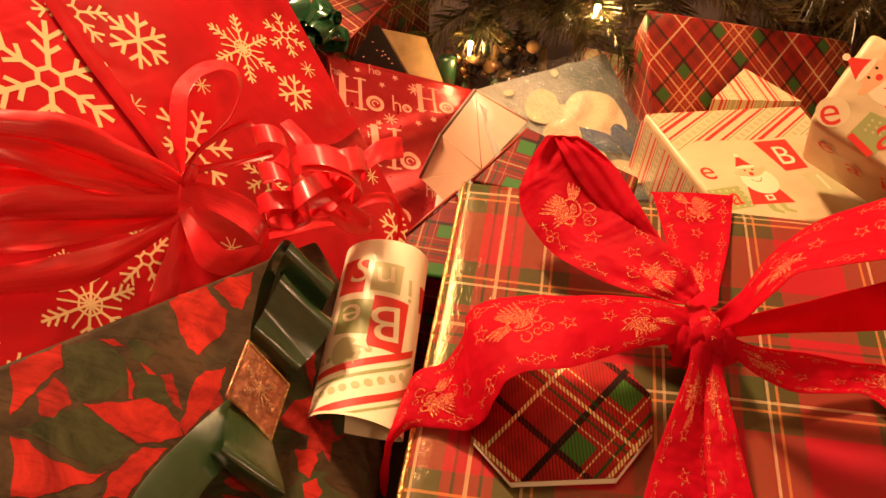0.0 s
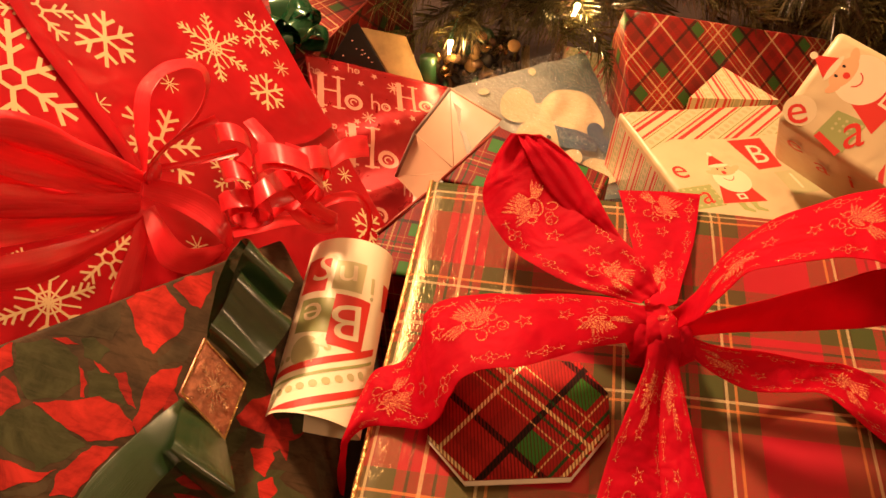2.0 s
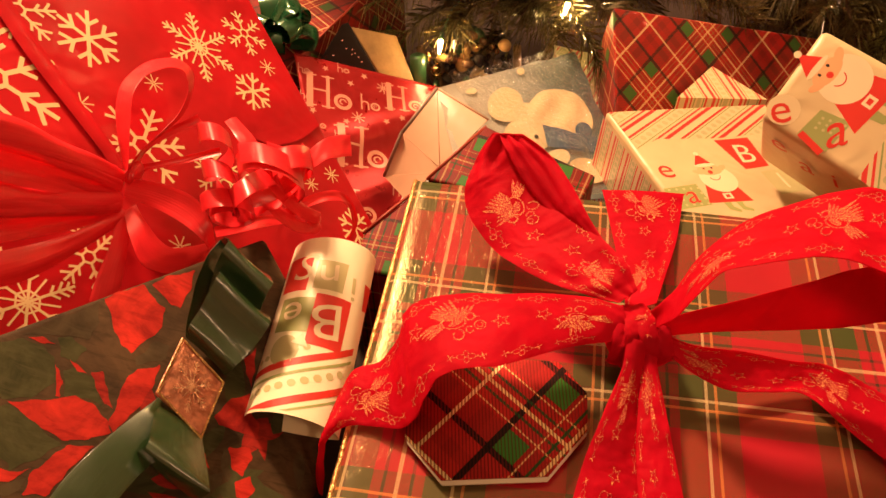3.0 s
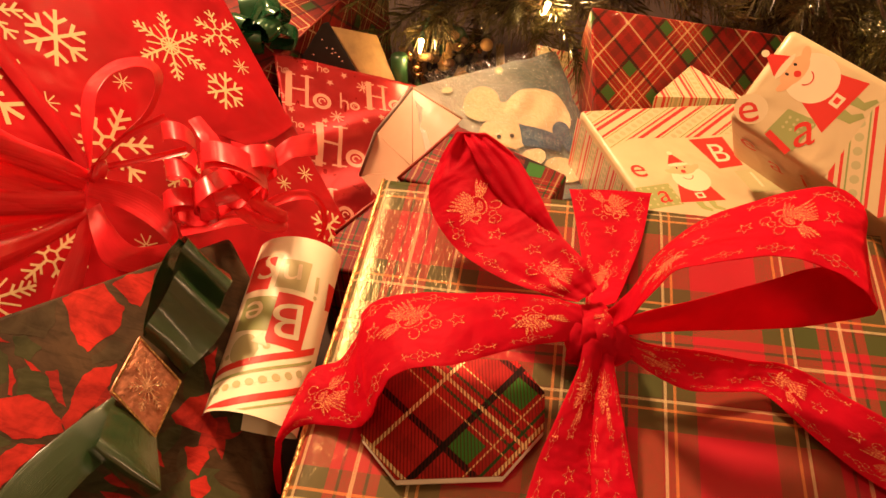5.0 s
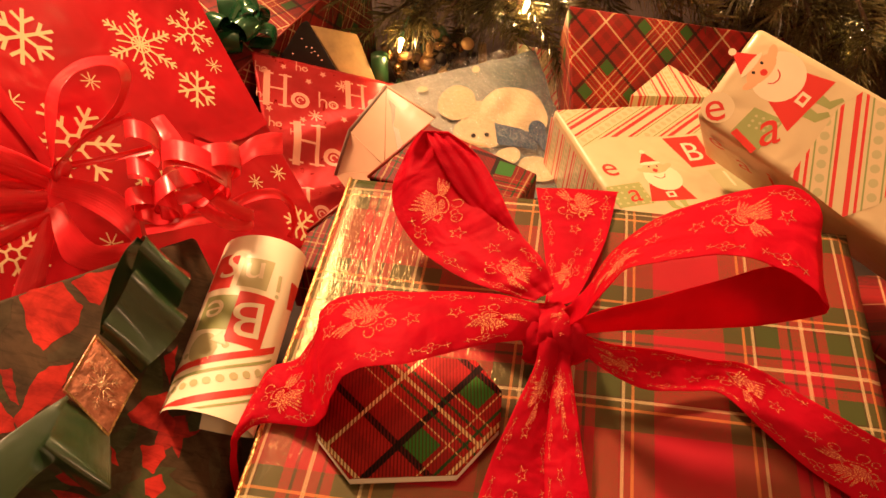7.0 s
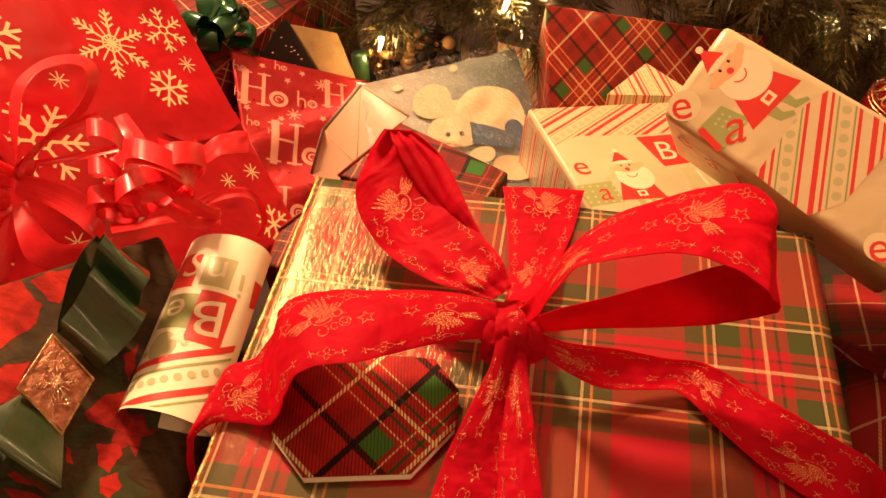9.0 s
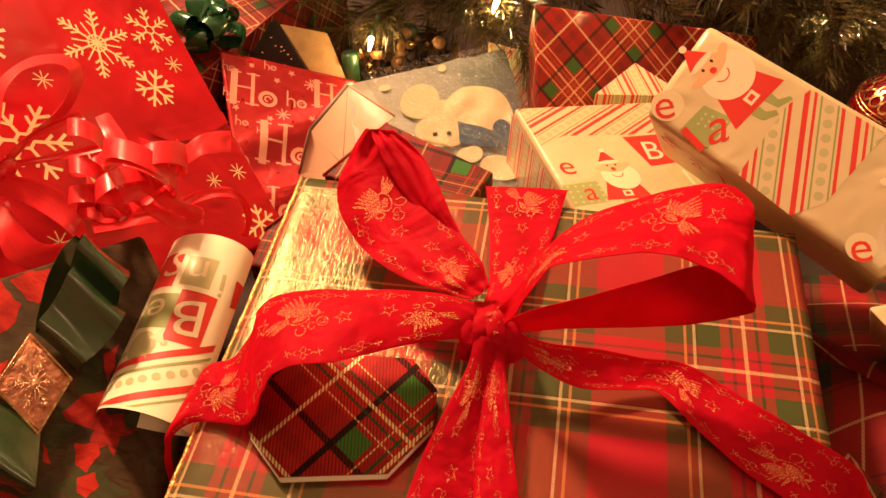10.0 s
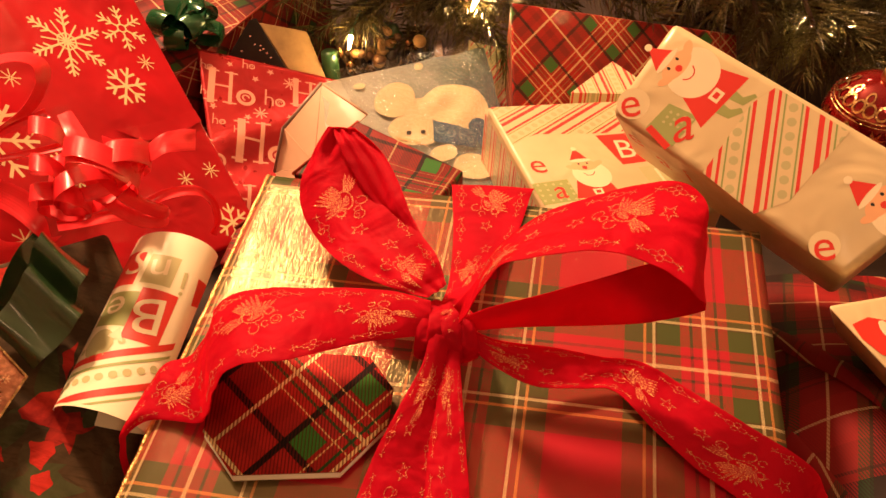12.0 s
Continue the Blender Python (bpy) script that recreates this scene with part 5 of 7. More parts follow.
CURL_4 = [(-0.1156, 0.4079, 0.3227, -0.1083, 0.3897, 0.3222),
    (-0.1145, 0.3874, 0.3429, -0.1072, 0.37, 0.3426),
    (-0.1069, 0.3748, 0.3625, -0.0997, 0.3577, 0.3625),
    (-0.0968, 0.375, 0.3728, -0.0898, 0.3578, 0.3728),
    (-0.0887, 0.3888, 0.3685, -0.0818, 0.371, 0.3686),
    (-0.0853, 0.4108, 0.3511, -0.0784, 0.3922, 0.3509),
    (-0.088, 0.4301, 0.3281, -0.0809, 0.4108, 0.3278),
    (-0.096, 0.436, 0.3107, -0.0887, 0.4166, 0.3102),
    (-0.1057, 0.4259, 0.3072, -0.0984, 0.407, 0.3067),
    (-0.1119, 0.4059, 0.3187, -0.1046, 0.3877, 0.3183),
    (-0.111, 0.3855, 0.3391, -0.1038, 0.368, 0.3389),
    (-0.1035, 0.3729, 0.3589, -0.0965, 0.3559, 0.3589)]
CURL_5 = [(-0.1332, 0.3864, 0.3467, -0.1275, 0.3681, 0.3472),
    (-0.1232, 0.3778, 0.3602, -0.1176, 0.3598, 0.3609),
    (-0.1113, 0.3762, 0.3636, -0.1058, 0.3581, 0.3645),
    (-0.1023, 0.3828, 0.3547, -0.097, 0.3643, 0.3557),
    (-0.0997, 0.3948, 0.3369, -0.0945, 0.3757, 0.3378),
    (-0.1046, 0.406, 0.3183, -0.0993, 0.3865, 0.3191),
    (-0.1151, 0.411, 0.308, -0.1097, 0.3914, 0.3087),
    (-0.1259, 0.4077, 0.3106, -0.1204, 0.3883, 0.3111),
    (-0.1313, 0.3982, 0.3241, -0.1257, 0.3793, 0.3246),
    (-0.1283, 0.3867, 0.3418, -0.1226, 0.3683, 0.3424),
    (-0.1184, 0.3782, 0.3555, -0.1129, 0.36, 0.3562),
    (-0.1064, 0.3766, 0.3589, -0.1011, 0.3584, 0.3598)]
DIAG_A = [(-0.1175, 0.4315, 0.3766, -0.1119, 0.4416, 0.3725),
    (-0.1025, 0.4075, 0.3782, -0.0955, 0.4198, 0.3728),
    (-0.0908, 0.3919, 0.3671, -0.0836, 0.4047, 0.3617),
    (-0.0803, 0.3888, 0.3447, -0.0747, 0.4019, 0.3409),
    (-0.0692, 0.3949, 0.3173, -0.065, 0.4077, 0.3149),
    (-0.0584, 0.4073, 0.294, -0.0574, 0.4189, 0.2947),
    (-0.0591, 0.4224, 0.2883, -0.0654, 0.4237, 0.2948),
    (-0.0739, 0.418, 0.2968, -0.0779, 0.4211, 0.3013)]
DIAG_B = [(-0.0568, 0.4307, 0.347, -0.0648, 0.4327, 0.3553),
    (-0.0611, 0.4117, 0.3429, -0.0701, 0.4118, 0.3519),
    (-0.0733, 0.396, 0.3387, -0.082, 0.3963, 0.3475),
    (-0.0903, 0.385, 0.3371, -0.0975, 0.3897, 0.345),
    (-0.1082, 0.3817, 0.3404, -0.1128, 0.3907, 0.3462),
    (-0.122, 0.389, 0.3467, -0.1233, 0.401, 0.3497)]


def between(p, q, lift, width, swing):
    """A strand that runs midway between two others of the bunch, narrower, lifted and swung a little."""
    rows = []
    for i in range(min(len(p), len(q))):
        a = (Vector(p[i][:3]) + Vector(q[i][:3])) / 2
        b = (Vector(p[i][3:]) + Vector(q[i][3:])) / 2
        f = i / (len(p) - 1)
        c = (a + b) / 2 + Vector((0.1, -0.5, 0.85)) * lift * math.sin(math.pi * min(1.0, 0.15 + f)) + Vector((0, swing, 0)) * f
        h = (b - a) / 2 * width
        h = Matrix.Rotation(0.5 * math.sin(2.2 * f + 40 * swing), 3, (a - b).cross(Vector((0, 0, 1)))) @ h
        rows.append((*(c - h), *(c + h)))
    return rows


for name, rows, cup, rip, seed in (
        ("ribbon_strand", between(FAN_1, FAN_2, 0.006, 0.75, 0.008), 0.0020, 0.0020, 51),
        ("ribbon_strand", between(FAN_3, FAN_4, 0.007, 0.75, 0.010), 0.0020, 0.0020, 53),
        ("ribbon_strand", between(FAN_2, FAN_6, 0.010, 0.70, 0.014), 0.0020, 0.0020, 55),
        ("ribbon_strand", FAN_6, -0.0030, 0.0018, 26),
        ("ribbon_strand", FAN_5, 0.0036, 0.0018, 25),
        ("ribbon_strand", FAN_4, -0.0030, 0.0018, 24),
        ("ribbon_strand", FAN_3, 0.0036, 0.0018, 23),
        ("ribbon_strand", FAN_2, -0.0030, 0.0018, 22),
        ("ribbon_strand", FAN_1, 0.0036, 0.0018, 21),
        ("ribbon_strand", RIGHT_1, 0.001, 0.001, 27),
        ("ribbon_strand", TWIST, 0.002, 0.001, 28),
        ("ribbon_strand", UP_1, 0.002, 0.001, 38),
        ("ribbon_strand", END_STRAP, 0.0, 0.001, 29),
        ("ribbon_strand", END_STRAP_B, 0.0, 0.001, 30),
        ("ribbon_strand", ARCH, 0.001, 0.001, 39),
        ("ribbon_strand", CURL_TAIL, 0.0, 0.001, 40),
        ("ribbon_strand", LOW_STRAP, 0.001, 0.001, 41),
        ("ribbon_strand", LOW_STRAP_B, 0.001, 0.001, 42),
        ("ribbon_strand", DOWN_1, 0.001, 0.001, 31),
        ("ribbon_strand", DOWN_2, 0.001, 0.001, 32),
        ("ribbon_loop", LOOP_UP, 0.0, 0.001, 33),
        ("ribbon_curl", CURL_1, 0.0, 0.0, 34),
        ("ribbon_curl", CURL_2, 0.0, 0.0, 35),
        ("ribbon_curl", CURL_3, 0.0, 0.0, 36),
        ("ribbon_curl", CURL_4, 0.0, 0.0, 37),
        ("ribbon_curl", CURL_5, 0.0, 0.0, 43),
        ("ribbon_strand", DIAG_A, 0.0006, 0.001, 44),
        ("ribbon_strand", DIAG_B, 0.0006, 0.001, 45)):
    thicken(part(name, Strip(rows, cup, rip, seed, 0.6 if rip > 0.0015 else 0.0).mesh(8, 8), curl_red, curls), 0.0003)
part("knot", knot_bm((-0.185, 0.408, 0.348), (0.005, 0.010, 0.007), 5, 8), curl_red, curls)

# ---- the red foil parcel with printed words ----
ho_face = Face((-0.140, 0.777, 0.196), (0.168, 0.077, -0.107), (0.40, -0.20, 0.895))
ho = thing("gift_parcel", (-0.08, 0.72, 0), "parcel in shiny red foil paper printed with pale words and stars", "gift")


def ho_place(u, v, h=0.0):
    """The foil top with two soft ridges running across it."""
    w = v * 0.93 + u * -0.36
    edge = min(1.0, max(0.0, u / 0.02), max(0.0, -v / 0.02))
    z = 0.004 * math.exp(-((w + 0.128) / 0.016) ** 2) - 0.004 * math.exp(-((w + 0.160) / 0.016) ** 2) + 0.004 * math.exp(-((w + 0.200) / 0.014) ** 2)
    return ho_face.place(u, v, h + z * edge)


def ho_top():
    bm = bmesh.new()
    nu, nv = 44, 60
    c = [(0, 0), (0.19, -0.037), (0.20, -0.30), (0.0, -0.27)]
    mixp = lambda a, b: [(1 - b) * ((1 - a) * c[0][k] + a * c[1][k]) + b * ((1 - a) * c[3][k] + a * c[2][k]) for k in (0, 1)]
    g = [[bm.verts.new(ho_place(*mixp(i / nu, j / nv))) for j in range(nv + 1)] for i in range(nu + 1)]
    for i in range(nu):
        for j in range(nv):
            bm.faces.new((g[i][j], g[i][j + 1], g[i + 1][j + 1], g[i + 1][j]))
    rim = [g[i][0] for i in range(nu + 1)] + [g[nu][j] for j in range(1, nv + 1)] + [g[i][nv] for i in range(nu - 1, -1, -1)] + [g[0][j] for j in range(nv - 1, 0, -1)]
    low = [bm.verts.new((v.co.x, v.co.y, max(0.0, v.co.z - 0.09))) for v in rim]
    for k in range(len(rim)):
        q = (k + 1) % len(rim)
        bm.faces.new((rim[q], rim[k], low[k], low[q]))
    bmesh.ops.recalc_face_normals(bm, faces=bm.faces)
    return bm


part("wrapped_box", ho_top(), ho_paper, ho)


def serif(text, size):
    """Tall printed letters with slab feet: H, h and o drawn stroke by stroke."""
    k, out, x = size, [], 0.0
    for ch in text:
        if ch == "H":
            for dx, w in ((0.0, 0.13), (0.36, 0.07)):
                out += moved(stroke((0, -0.36 * k), (0, 0.36 * k), w * k), x + dx * k, 0)
                for y in (-0.36, 0.36):
                    out += stroke((x + (dx - 0.11) * k, y * k), (x + (dx + 0.11) * k, y * k), 0.035 * k)
            out += stroke((x + 0.04 * k, 0.02 * k), (x + 0.34 * k, 0.02 * k), 0.04 * k)
            x += 0.66 * k
        elif ch == "h":
            out += stroke((x, -0.34 * k), (x, 0.30 * k), 0.06 * k) + ring(x + 0.13 * k, -0.13 * k, 0.13 * k, 0.06 * k, 10, 0.0, math.pi) + stroke((x + 0.26 * k, -0.34 * k), (x + 0.26 * k, -0.13 * k), 0.06 * k)
            x += 0.52 * k
        else:
            out += ring(x, -0.17 * k, 0.15 * k, 0.075 * k, 16) + ring(x, -0.17 * k, 0.06 * k, 0.03 * k, 8, 0, 4.6)
            x += 0.4 * k
    return moved(out, -x * 0.42, 0)


def ho_print(polys, name="print"):
    part(name, decal(polys, ho_place, 0.0003, 0.008), print_pink, ho)


for text, x, y, size, sh in (("Ho", 0.038, -0.056, 0.066, 0.0), ("ho", 0.086, -0.067, 0.036, 0.1), ("Ho", 0.134, -0.060, 0.056, 0.2), ("ho", 0.010, -0.022, 0.022, 0.0), ("ho", 0.060, -0.018, 0.022, 0.0),
                             ("Ho", 0.066, -0.132, 0.074, 0.0), ("Ho", 0.000, -0.146, 0.05, 0.0), ("ha", 0.098, -0.188, 0.030, 0.0), ("ho", 0.006, -0.060, 0.020, 0.2), ("ho", 0.016, -0.100, 0.022, 0.2), ("ha", 0.036, -0.115, 0.016, 0.2), ("Ho", 0.040, -0.210, 0.06, 0)):
    ho_print(moved(serif(text.replace("a", "o"), size * 0.92), x, y, -0.16), "printed_word")
rnd = random.Random(5)
for x, y, r in ((0.036, -0.020, 0.0045), (0.084, -0.028, 0.005), (0.064, -0.040, 0.005), (0.106, -0.044, 0.008), (0.064, -0.090, 0.008), (0.048, -0.096, 0.005), (0.098, -0.096, 0.005), (0.010, -0.082, 0.005), (0.018, -0.172, 0.005), (0.120, -0.090, 0.005), (0.128, -0.170, 0.004)):
    ho_print(star(x, y, r, turn=rnd.random()) if r < 0.007 else moved(flake(r, 3, 0.12), x, y), "printed_star")

# ---- the clear-wrapped snowman gift bag lying behind the box ----
def bag_sheet():
    """Bag paper: pale grey at its foot, deep teal with cloudy patches towards its mouth, under a glossy crinkled face.
    """
    n = Nodes("blue_gift_bag_paper")
    vec, u, v = n.uv()
    p = n.place()
    f = n.math("ADD", n.math("MULTIPLY", u, 4.2), n.math("MULTIPLY_ADD", n.noise(16, 4, p), 0.5, -0.25))
    base = n.ramp(f, [(0.10, (0.44, 0.43, 0.36)), (0.45, (0.28, 0.31, 0.29)), (0.74, (0.080, 0.125, 0.135)), (0.95, (0.028, 0.060, 0.075))], False)
    nor = n.bump(n.noise(20, 2, p, distort=1.0), 0.15, 0.006)
    return n.done(base=base, rough=0.40, coat=0.6, coat_rough=0.05, normal=nor, coat_normal=n.bump(n.noise(52, 2, p, distort=2.0), 0.8, 0.005))


bag_blue = bag_sheet()
bag_cream = paper("cream_bag_bottom", (0.58, 0.37, 0.24), 0.55, 0.05, 0.1, 0.05)
crease_tan = paper("tan_fold_line", (0.50, 0.22, 0.13), 0.6, 0.0, 0.1, 0.05)
# grey that paints the shaded thickness of the bag's side
bag_edge_shade = paper("shaded_bag_edge", (0.28, 0.20, 0.16), 0.55, 0.1, 0.1, 0.08)
snow_white = paper("snowman_white_print", (0.66, 0.55, 0.34), 0.35, 0.9, 0.2, 0.05)
scarf_blue = paper("blue_scarf_print", (0.035, 0.09, 0.16), 0.35, 0.8, 0.2, 0.1)
bag = thing("gift_bag", (0.11, 0.68, 0), "glossy pale blue gift bag with a snowman print", "gift bag")
K_T, K_R, K_L, K_B = Vector((0.033, 0.634, 0.252)), Vector((0.083, 0.586, 0.251)), Vector((-0.024, 0.597, 0.165)), Vector((0.0363, 0.5309, 0.238))


def sheet(corners, thick, uv=True, cuts=8, wave=0.0, seed=0.0):
    a, b, c, d = [Vector(p) for p in corners]
    bm = bmesh.new()
    layer = bm.loops.layers.uv.new("UVMap")
    n = (b - a).cross(d - a).normalized()
    g = [[bm.verts.new(a.lerp(b, i / cuts).lerp(d.lerp(c, i / cuts), j / cuts) + n * wave * noise.noise(Vector((i * 0.5 + seed, j * 0.5, seed)))) for j in range(cuts + 1)] for i in range(cuts + 1)]
    for i in range(cuts):
        for j in range(cuts):
            f = bm.faces.new((g[i][j], g[i + 1][j], g[i + 1][j + 1], g[i][j + 1]))
            for l, (x, y) in zip(f.loops, ((i, j), (i + 1, j), (i + 1, j + 1), (i, j + 1))):
                l[layer].uv = (x / cuts * (b - a).length, y / cuts * (d - a).length)
    return bm


B_T, B_R, B_F, B_N = K_T, Vector((0.203, 0.815, 0.170)), Vector((0.240, 0.565, 0.165)), Vector((0.060, 0.480, 0.240))
front = thicken(part("front_panel", sheet([B_N, B_F, B_R, B_T], 0.001, wave=0.004, cuts=14), bag_blue, bag, "pale blue glossy panel with a snowman"), 0.0008)
bag_n = (B_F - B_N).cross(B_T - B_N).normalized()


def on_bag(x, y, h):
    """x from the bottom of the bag to its mouth, y from near to far, both 0 to 1."""
    i, j = x, y
    return B_N.lerp(B_F, i).lerp(B_T.lerp(B_R, i), j) + bag_n * (h + 0.004 * noise.noise(Vector((i * 14 * 0.5, j * 14 * 0.5, 0))) + 0.0006)


scarf_pale = paper("pale_blue_scroll_print", (0.20, 0.27, 0.30), 0.35, 0.6, 0.1, 0.05)
for q, h, mat, label in (
        (disc(0.70, 0.56, 0.22, 0.20, 30, -0.5), 0.0006, snow_white, "cream rounded print"),
        (disc(0.45, 0.46, 0.15, 0.12, 26, -0.35), 0.0009, snow_white, "cream rounded print"),
        (disc(0.505, 0.585, 0.14, 0.11, 26, -0.5), 0.0004, snow_white, "cream rounded print"),
        (disc(0.365, 0.71, 0.115, 0.14, 28, -0.15), 0.0011, snow_white, "cream rounded print"),
        (disc(0.58, 0.27, 0.075, 0.055, 20, 0.1), 0.0010, snow_white, "cream rounded print"),
        (disc(0.74, 0.17, 0.12, 0.09, 20, -0.1), 0.0008, snow_white, "cream rounded print"),
        (poly((0.556, 0.517), (0.66, 0.455), (0.76, 0.42), (0.81, 0.38), (0.77, 0.29), (0.65, 0.31), (0.538, 0.362)), 0.0013, scarf_blue, "blue scarf print"),
        (disc(0.815, 0.43, 0.055, 0.055, 16, 0.6), 0.0014, scarf_blue, "blue scarf print"), (disc(0.845, 0.33, 0.05, 0.065, 16, 0.3), 0.0014, scarf_blue, "blue scarf print"),
        (ring(0.585, 0.43, 0.022, 0.007, 12, 0, 5) + ring(0.64, 0.39, 0.022, 0.007, 12, 2, 7) + ring(0.70, 0.36, 0.020, 0.007, 12, 0, 5) + ring(0.75, 0.34, 0.016, 0.006, 12, 2, 7), 0.0016, scarf_pale, "pale scrolls"),
        (disc(0.41, 0.441, 0.014, 0.016, 10) + disc(0.484, 0.428, 0.014, 0.016, 10), 0.0018, print_black, "black dots"),
        (poly((0.335, 0.425), (0.42, 0.385), (0.505, 0.315), (0.44, 0.350), (0.345, 0.402)), 0.0018, print_peach, "peach carrot print"),
        (disc(0.187, 0.892, 0.030, 0.035, 14, 0.4), 0.0008, snow_white, "cream flake print"), (disc(0.538, 0.954, 0.026, 0.030, 14), 0.0008, snow_white, "cream flake print"),
        (moved(flake(0.06, 3, 0.10), 0.86, 0.93), 0.0008, scarf_pale, "pale snowflake print")):
    part("printed_shape", decal(q, on_bag, 0.0012 + h, 0.035), mat, front, label)
film = Nodes("clear_wrap_film")
_q = film.place()
film.done(base=(0.9, 0.9, 0.85), rough=0.06, normal=film.bump(film.noise(44, 3, _q, distort=2.5), 0.9, 0.006))
_mix = film.add("ShaderNodeMixShader", {0: 0.24, 1: film.add("ShaderNodeBsdfTransparent").outputs[0], 2: film.add("ShaderNodeBsdfGlossy", {"Roughness": 0.07, "Normal": film.bump(film.noise(70, 3, _q, distort=2.5), 1.0, 0.008)}).outputs[0]})
film.put(film.tree.nodes["Material Output"].inputs["Surface"], _mix.outputs[0])
lift = Vector((0, 0, 0.007))
wrap = part("clear_wrap", sheet([B_N.lerp(B_F, 0.34) + lift, B_F + lift, B_R + lift + Vector((0.012, 0.010, 0)), B_T.lerp(B_R, 0.06) + lift + Vector((0, 0.006, 0.002))], 0, cuts=26, wave=0.005, seed=4.0), film.mat, bag, "crinkled clear plastic film")
wrap.visible_shadow = False
bottom = bmesh.new()
K_M, K_F, K_C = Vector((-0.0019, 0.5882, 0.2320)), Vector((0.0294, 0.5303, 0.2320)), Vector((0.0033, 0.5300, 0.1950))
vv = [bottom.verts.new(p) for p in (K_T, K_M, K_B, K_R, K_L, K_F, K_C)]
for corner in ((0, 1, 2), (0, 2, 3), (1, 4, 2), (4, 5, 2), (4, 6, 5)):
    bottom.faces.new([vv[k] for k in corner])
bmesh.ops.recalc_face_normals(bottom, faces=bottom.faces)
base_panel = thicken(part("bottom_panel", bottom, bag_cream, bag, "folded cream bottom of the bag", smooth=False), 0.001)
for a, b, r, mat in ((K_T, K_B, 0.0004, crease_tan), (K_M, K_B, 0.0003, bag_cream), (K_L, K_F, 0.0004, bag_cream), (K_L, K_C, 0.0004, bag_cream), (K_T, K_R, 0.0012, bag_cream), (K_T, K_M, 0.0022, bag_edge_shade), (K_M, K_L, 0.0022, bag_edge_shade)):
    up = Vector((0, -0.0003, 0.0004))
    part("crease", tube_bm([a + up, a.lerp(b, 0.5) + up, b + up], r, 6), mat, base_panel)
part("side_panel", sheet([K_L + Vector((-0.001, 0.002, 0)), K_L + Vector((0.16, 0.17, -0.09)), B_R + Vector((0, 0, -0.12)), K_T + Vector((0, 0.002, -0.004))], 0.001), bag_blue, bag)
part("back_panel", block([K_L + Vector((0.01, -0.05, -0.035)), K_L + Vector((0.18, -0.05, -0.075)), B_R + Vector((-0.02, -0.02, -0.10)), K_L + Vector((0.02, 0.06, -0.05))], (0, 0, -0.055), 0.004), bag_blue, bag)

# ---- small tartan parcels showing between the others ----
fold_red = paper("red_fold_paper", (0.34, 0.05, 0.03), 0.45, 0.2, 0.2, 0.2)
tri = thing("gift_parcel", (0.08, 0.50, 0), "small parcel in red tartan cloth paper standing behind the box", "gift")
part("wrapped_box", block([(0.0254, 0.4916, 0.2620), (0.150, 0.444, 0.270), (0.176, 0.500, 0.258), (0.079, 0.552, 0.272)], (0, 0, -0.25), 0.003), shaded_tartan, tri)
part("folded_edge", tube_bm([(0.0254, 0.4916, 0.2615), (0.0560, 0.5255, 0.2675), (0.0790, 0.5520, 0.2705)], 0.0016, 8), fold_red, tri)
corner = thing("gift_parcel", (-0.01, 0.47, 0), "red tartan parcel wedged beside the box", "gift")
part("wrapped_box", block([(-0.0423, 0.4360, 0.2050), (0.0300, 0.4200, 0.2050), (0.0139, 0.5305, 0.2100), (-0.0344, 0.4764, 0.2070)], (0, 0, -0.2), 0.004), shaded_tartan, corner)
part("folded_edge", tube_bm([(-0.0344, 0.4764, 0.2070), (-0.0102, 0.5035, 0.2093), (0.0139, 0.5305, 0.2100)], 0.0016, 8), fold_red, corner)


# ---- the two parcels in holiday print paper ----
def figure(put, x, y, k, turn):
    """A plain printed figure: red cap, peach face with eyes and a smile, round cream beard, red coat with a buckle, green boots."""
    m = lambda q: moved(q, x, y, turn, k)
    put(m(poly((-0.02, -0.66), (0.14, -0.68), (0.12, -0.82), (0.26, -0.92), (0.24, -0.98), (0.02, -0.90))), print_green, 0.0006)
    put(m(poly((-0.30, -0.62), (-0.12, -0.64), (-0.13, -0.80), (-0.02, -0.90), (-0.06, -0.97), (-0.26, -0.86))), print_green, 0.0006)
    put(m(poly((-0.38, -0.10), (0.24, -0.14), (0.40, -0.70), (-0.60, -0.64))), print_red, 0.0007)
    put(m(disc(0.0, 0.0, 0.41, 0.39, 32)), print_white, 0.0009)
    put(m(disc(-0.05, 0.27, 0.29, 0.15, 22)), print_peach, 0.0011)
    put(m(disc(0.24, 0.30, 0.15, 0.07, 14, 0.5) + disc(-0.34, 0.24, 0.13, 0.06, 14, -0.4)), print_peach, 0.0010)
    put(m(poly((-0.30, 0.46), (-0.02, 0.40), (0.10, 0.46), (-0.08, 0.80))), print_red, 0.0011)
    put(m(disc(-0.08, 0.79, 0.06, n=14)), print_white, 0.0013)
    put(m(disc(-0.08, 0.43, 0.24, 0.050, 18, 0.02)), print_white, 0.0013)
    put(m(disc(-0.16, 0.33, 0.024, 0.030, 10) + disc(0.03, 0.33, 0.024, 0.030, 10)), print_black, 0.0014)
    put(m(disc(-0.07, 0.21, 0.055, n=12)), print_red, 0.0014)
    put(m(ring(-0.05, 0.10, 0.13, 0.018, 12, 3.5, 6.1)), print_red, 0.0014)
    put(m(rect(-0.18, -0.58, 0.02, -0.42)), print_white, 0.0010)
    put(m(rect(-0.13, -0.54, -0.03, -0.46)), print_red, 0.0012)


CN = Vector((0.156, 0.054, 0.986)).normalized()
cube_face = Face((0.199, 0.601, 0.250), (0.190, 0.050, -0.033), CN)
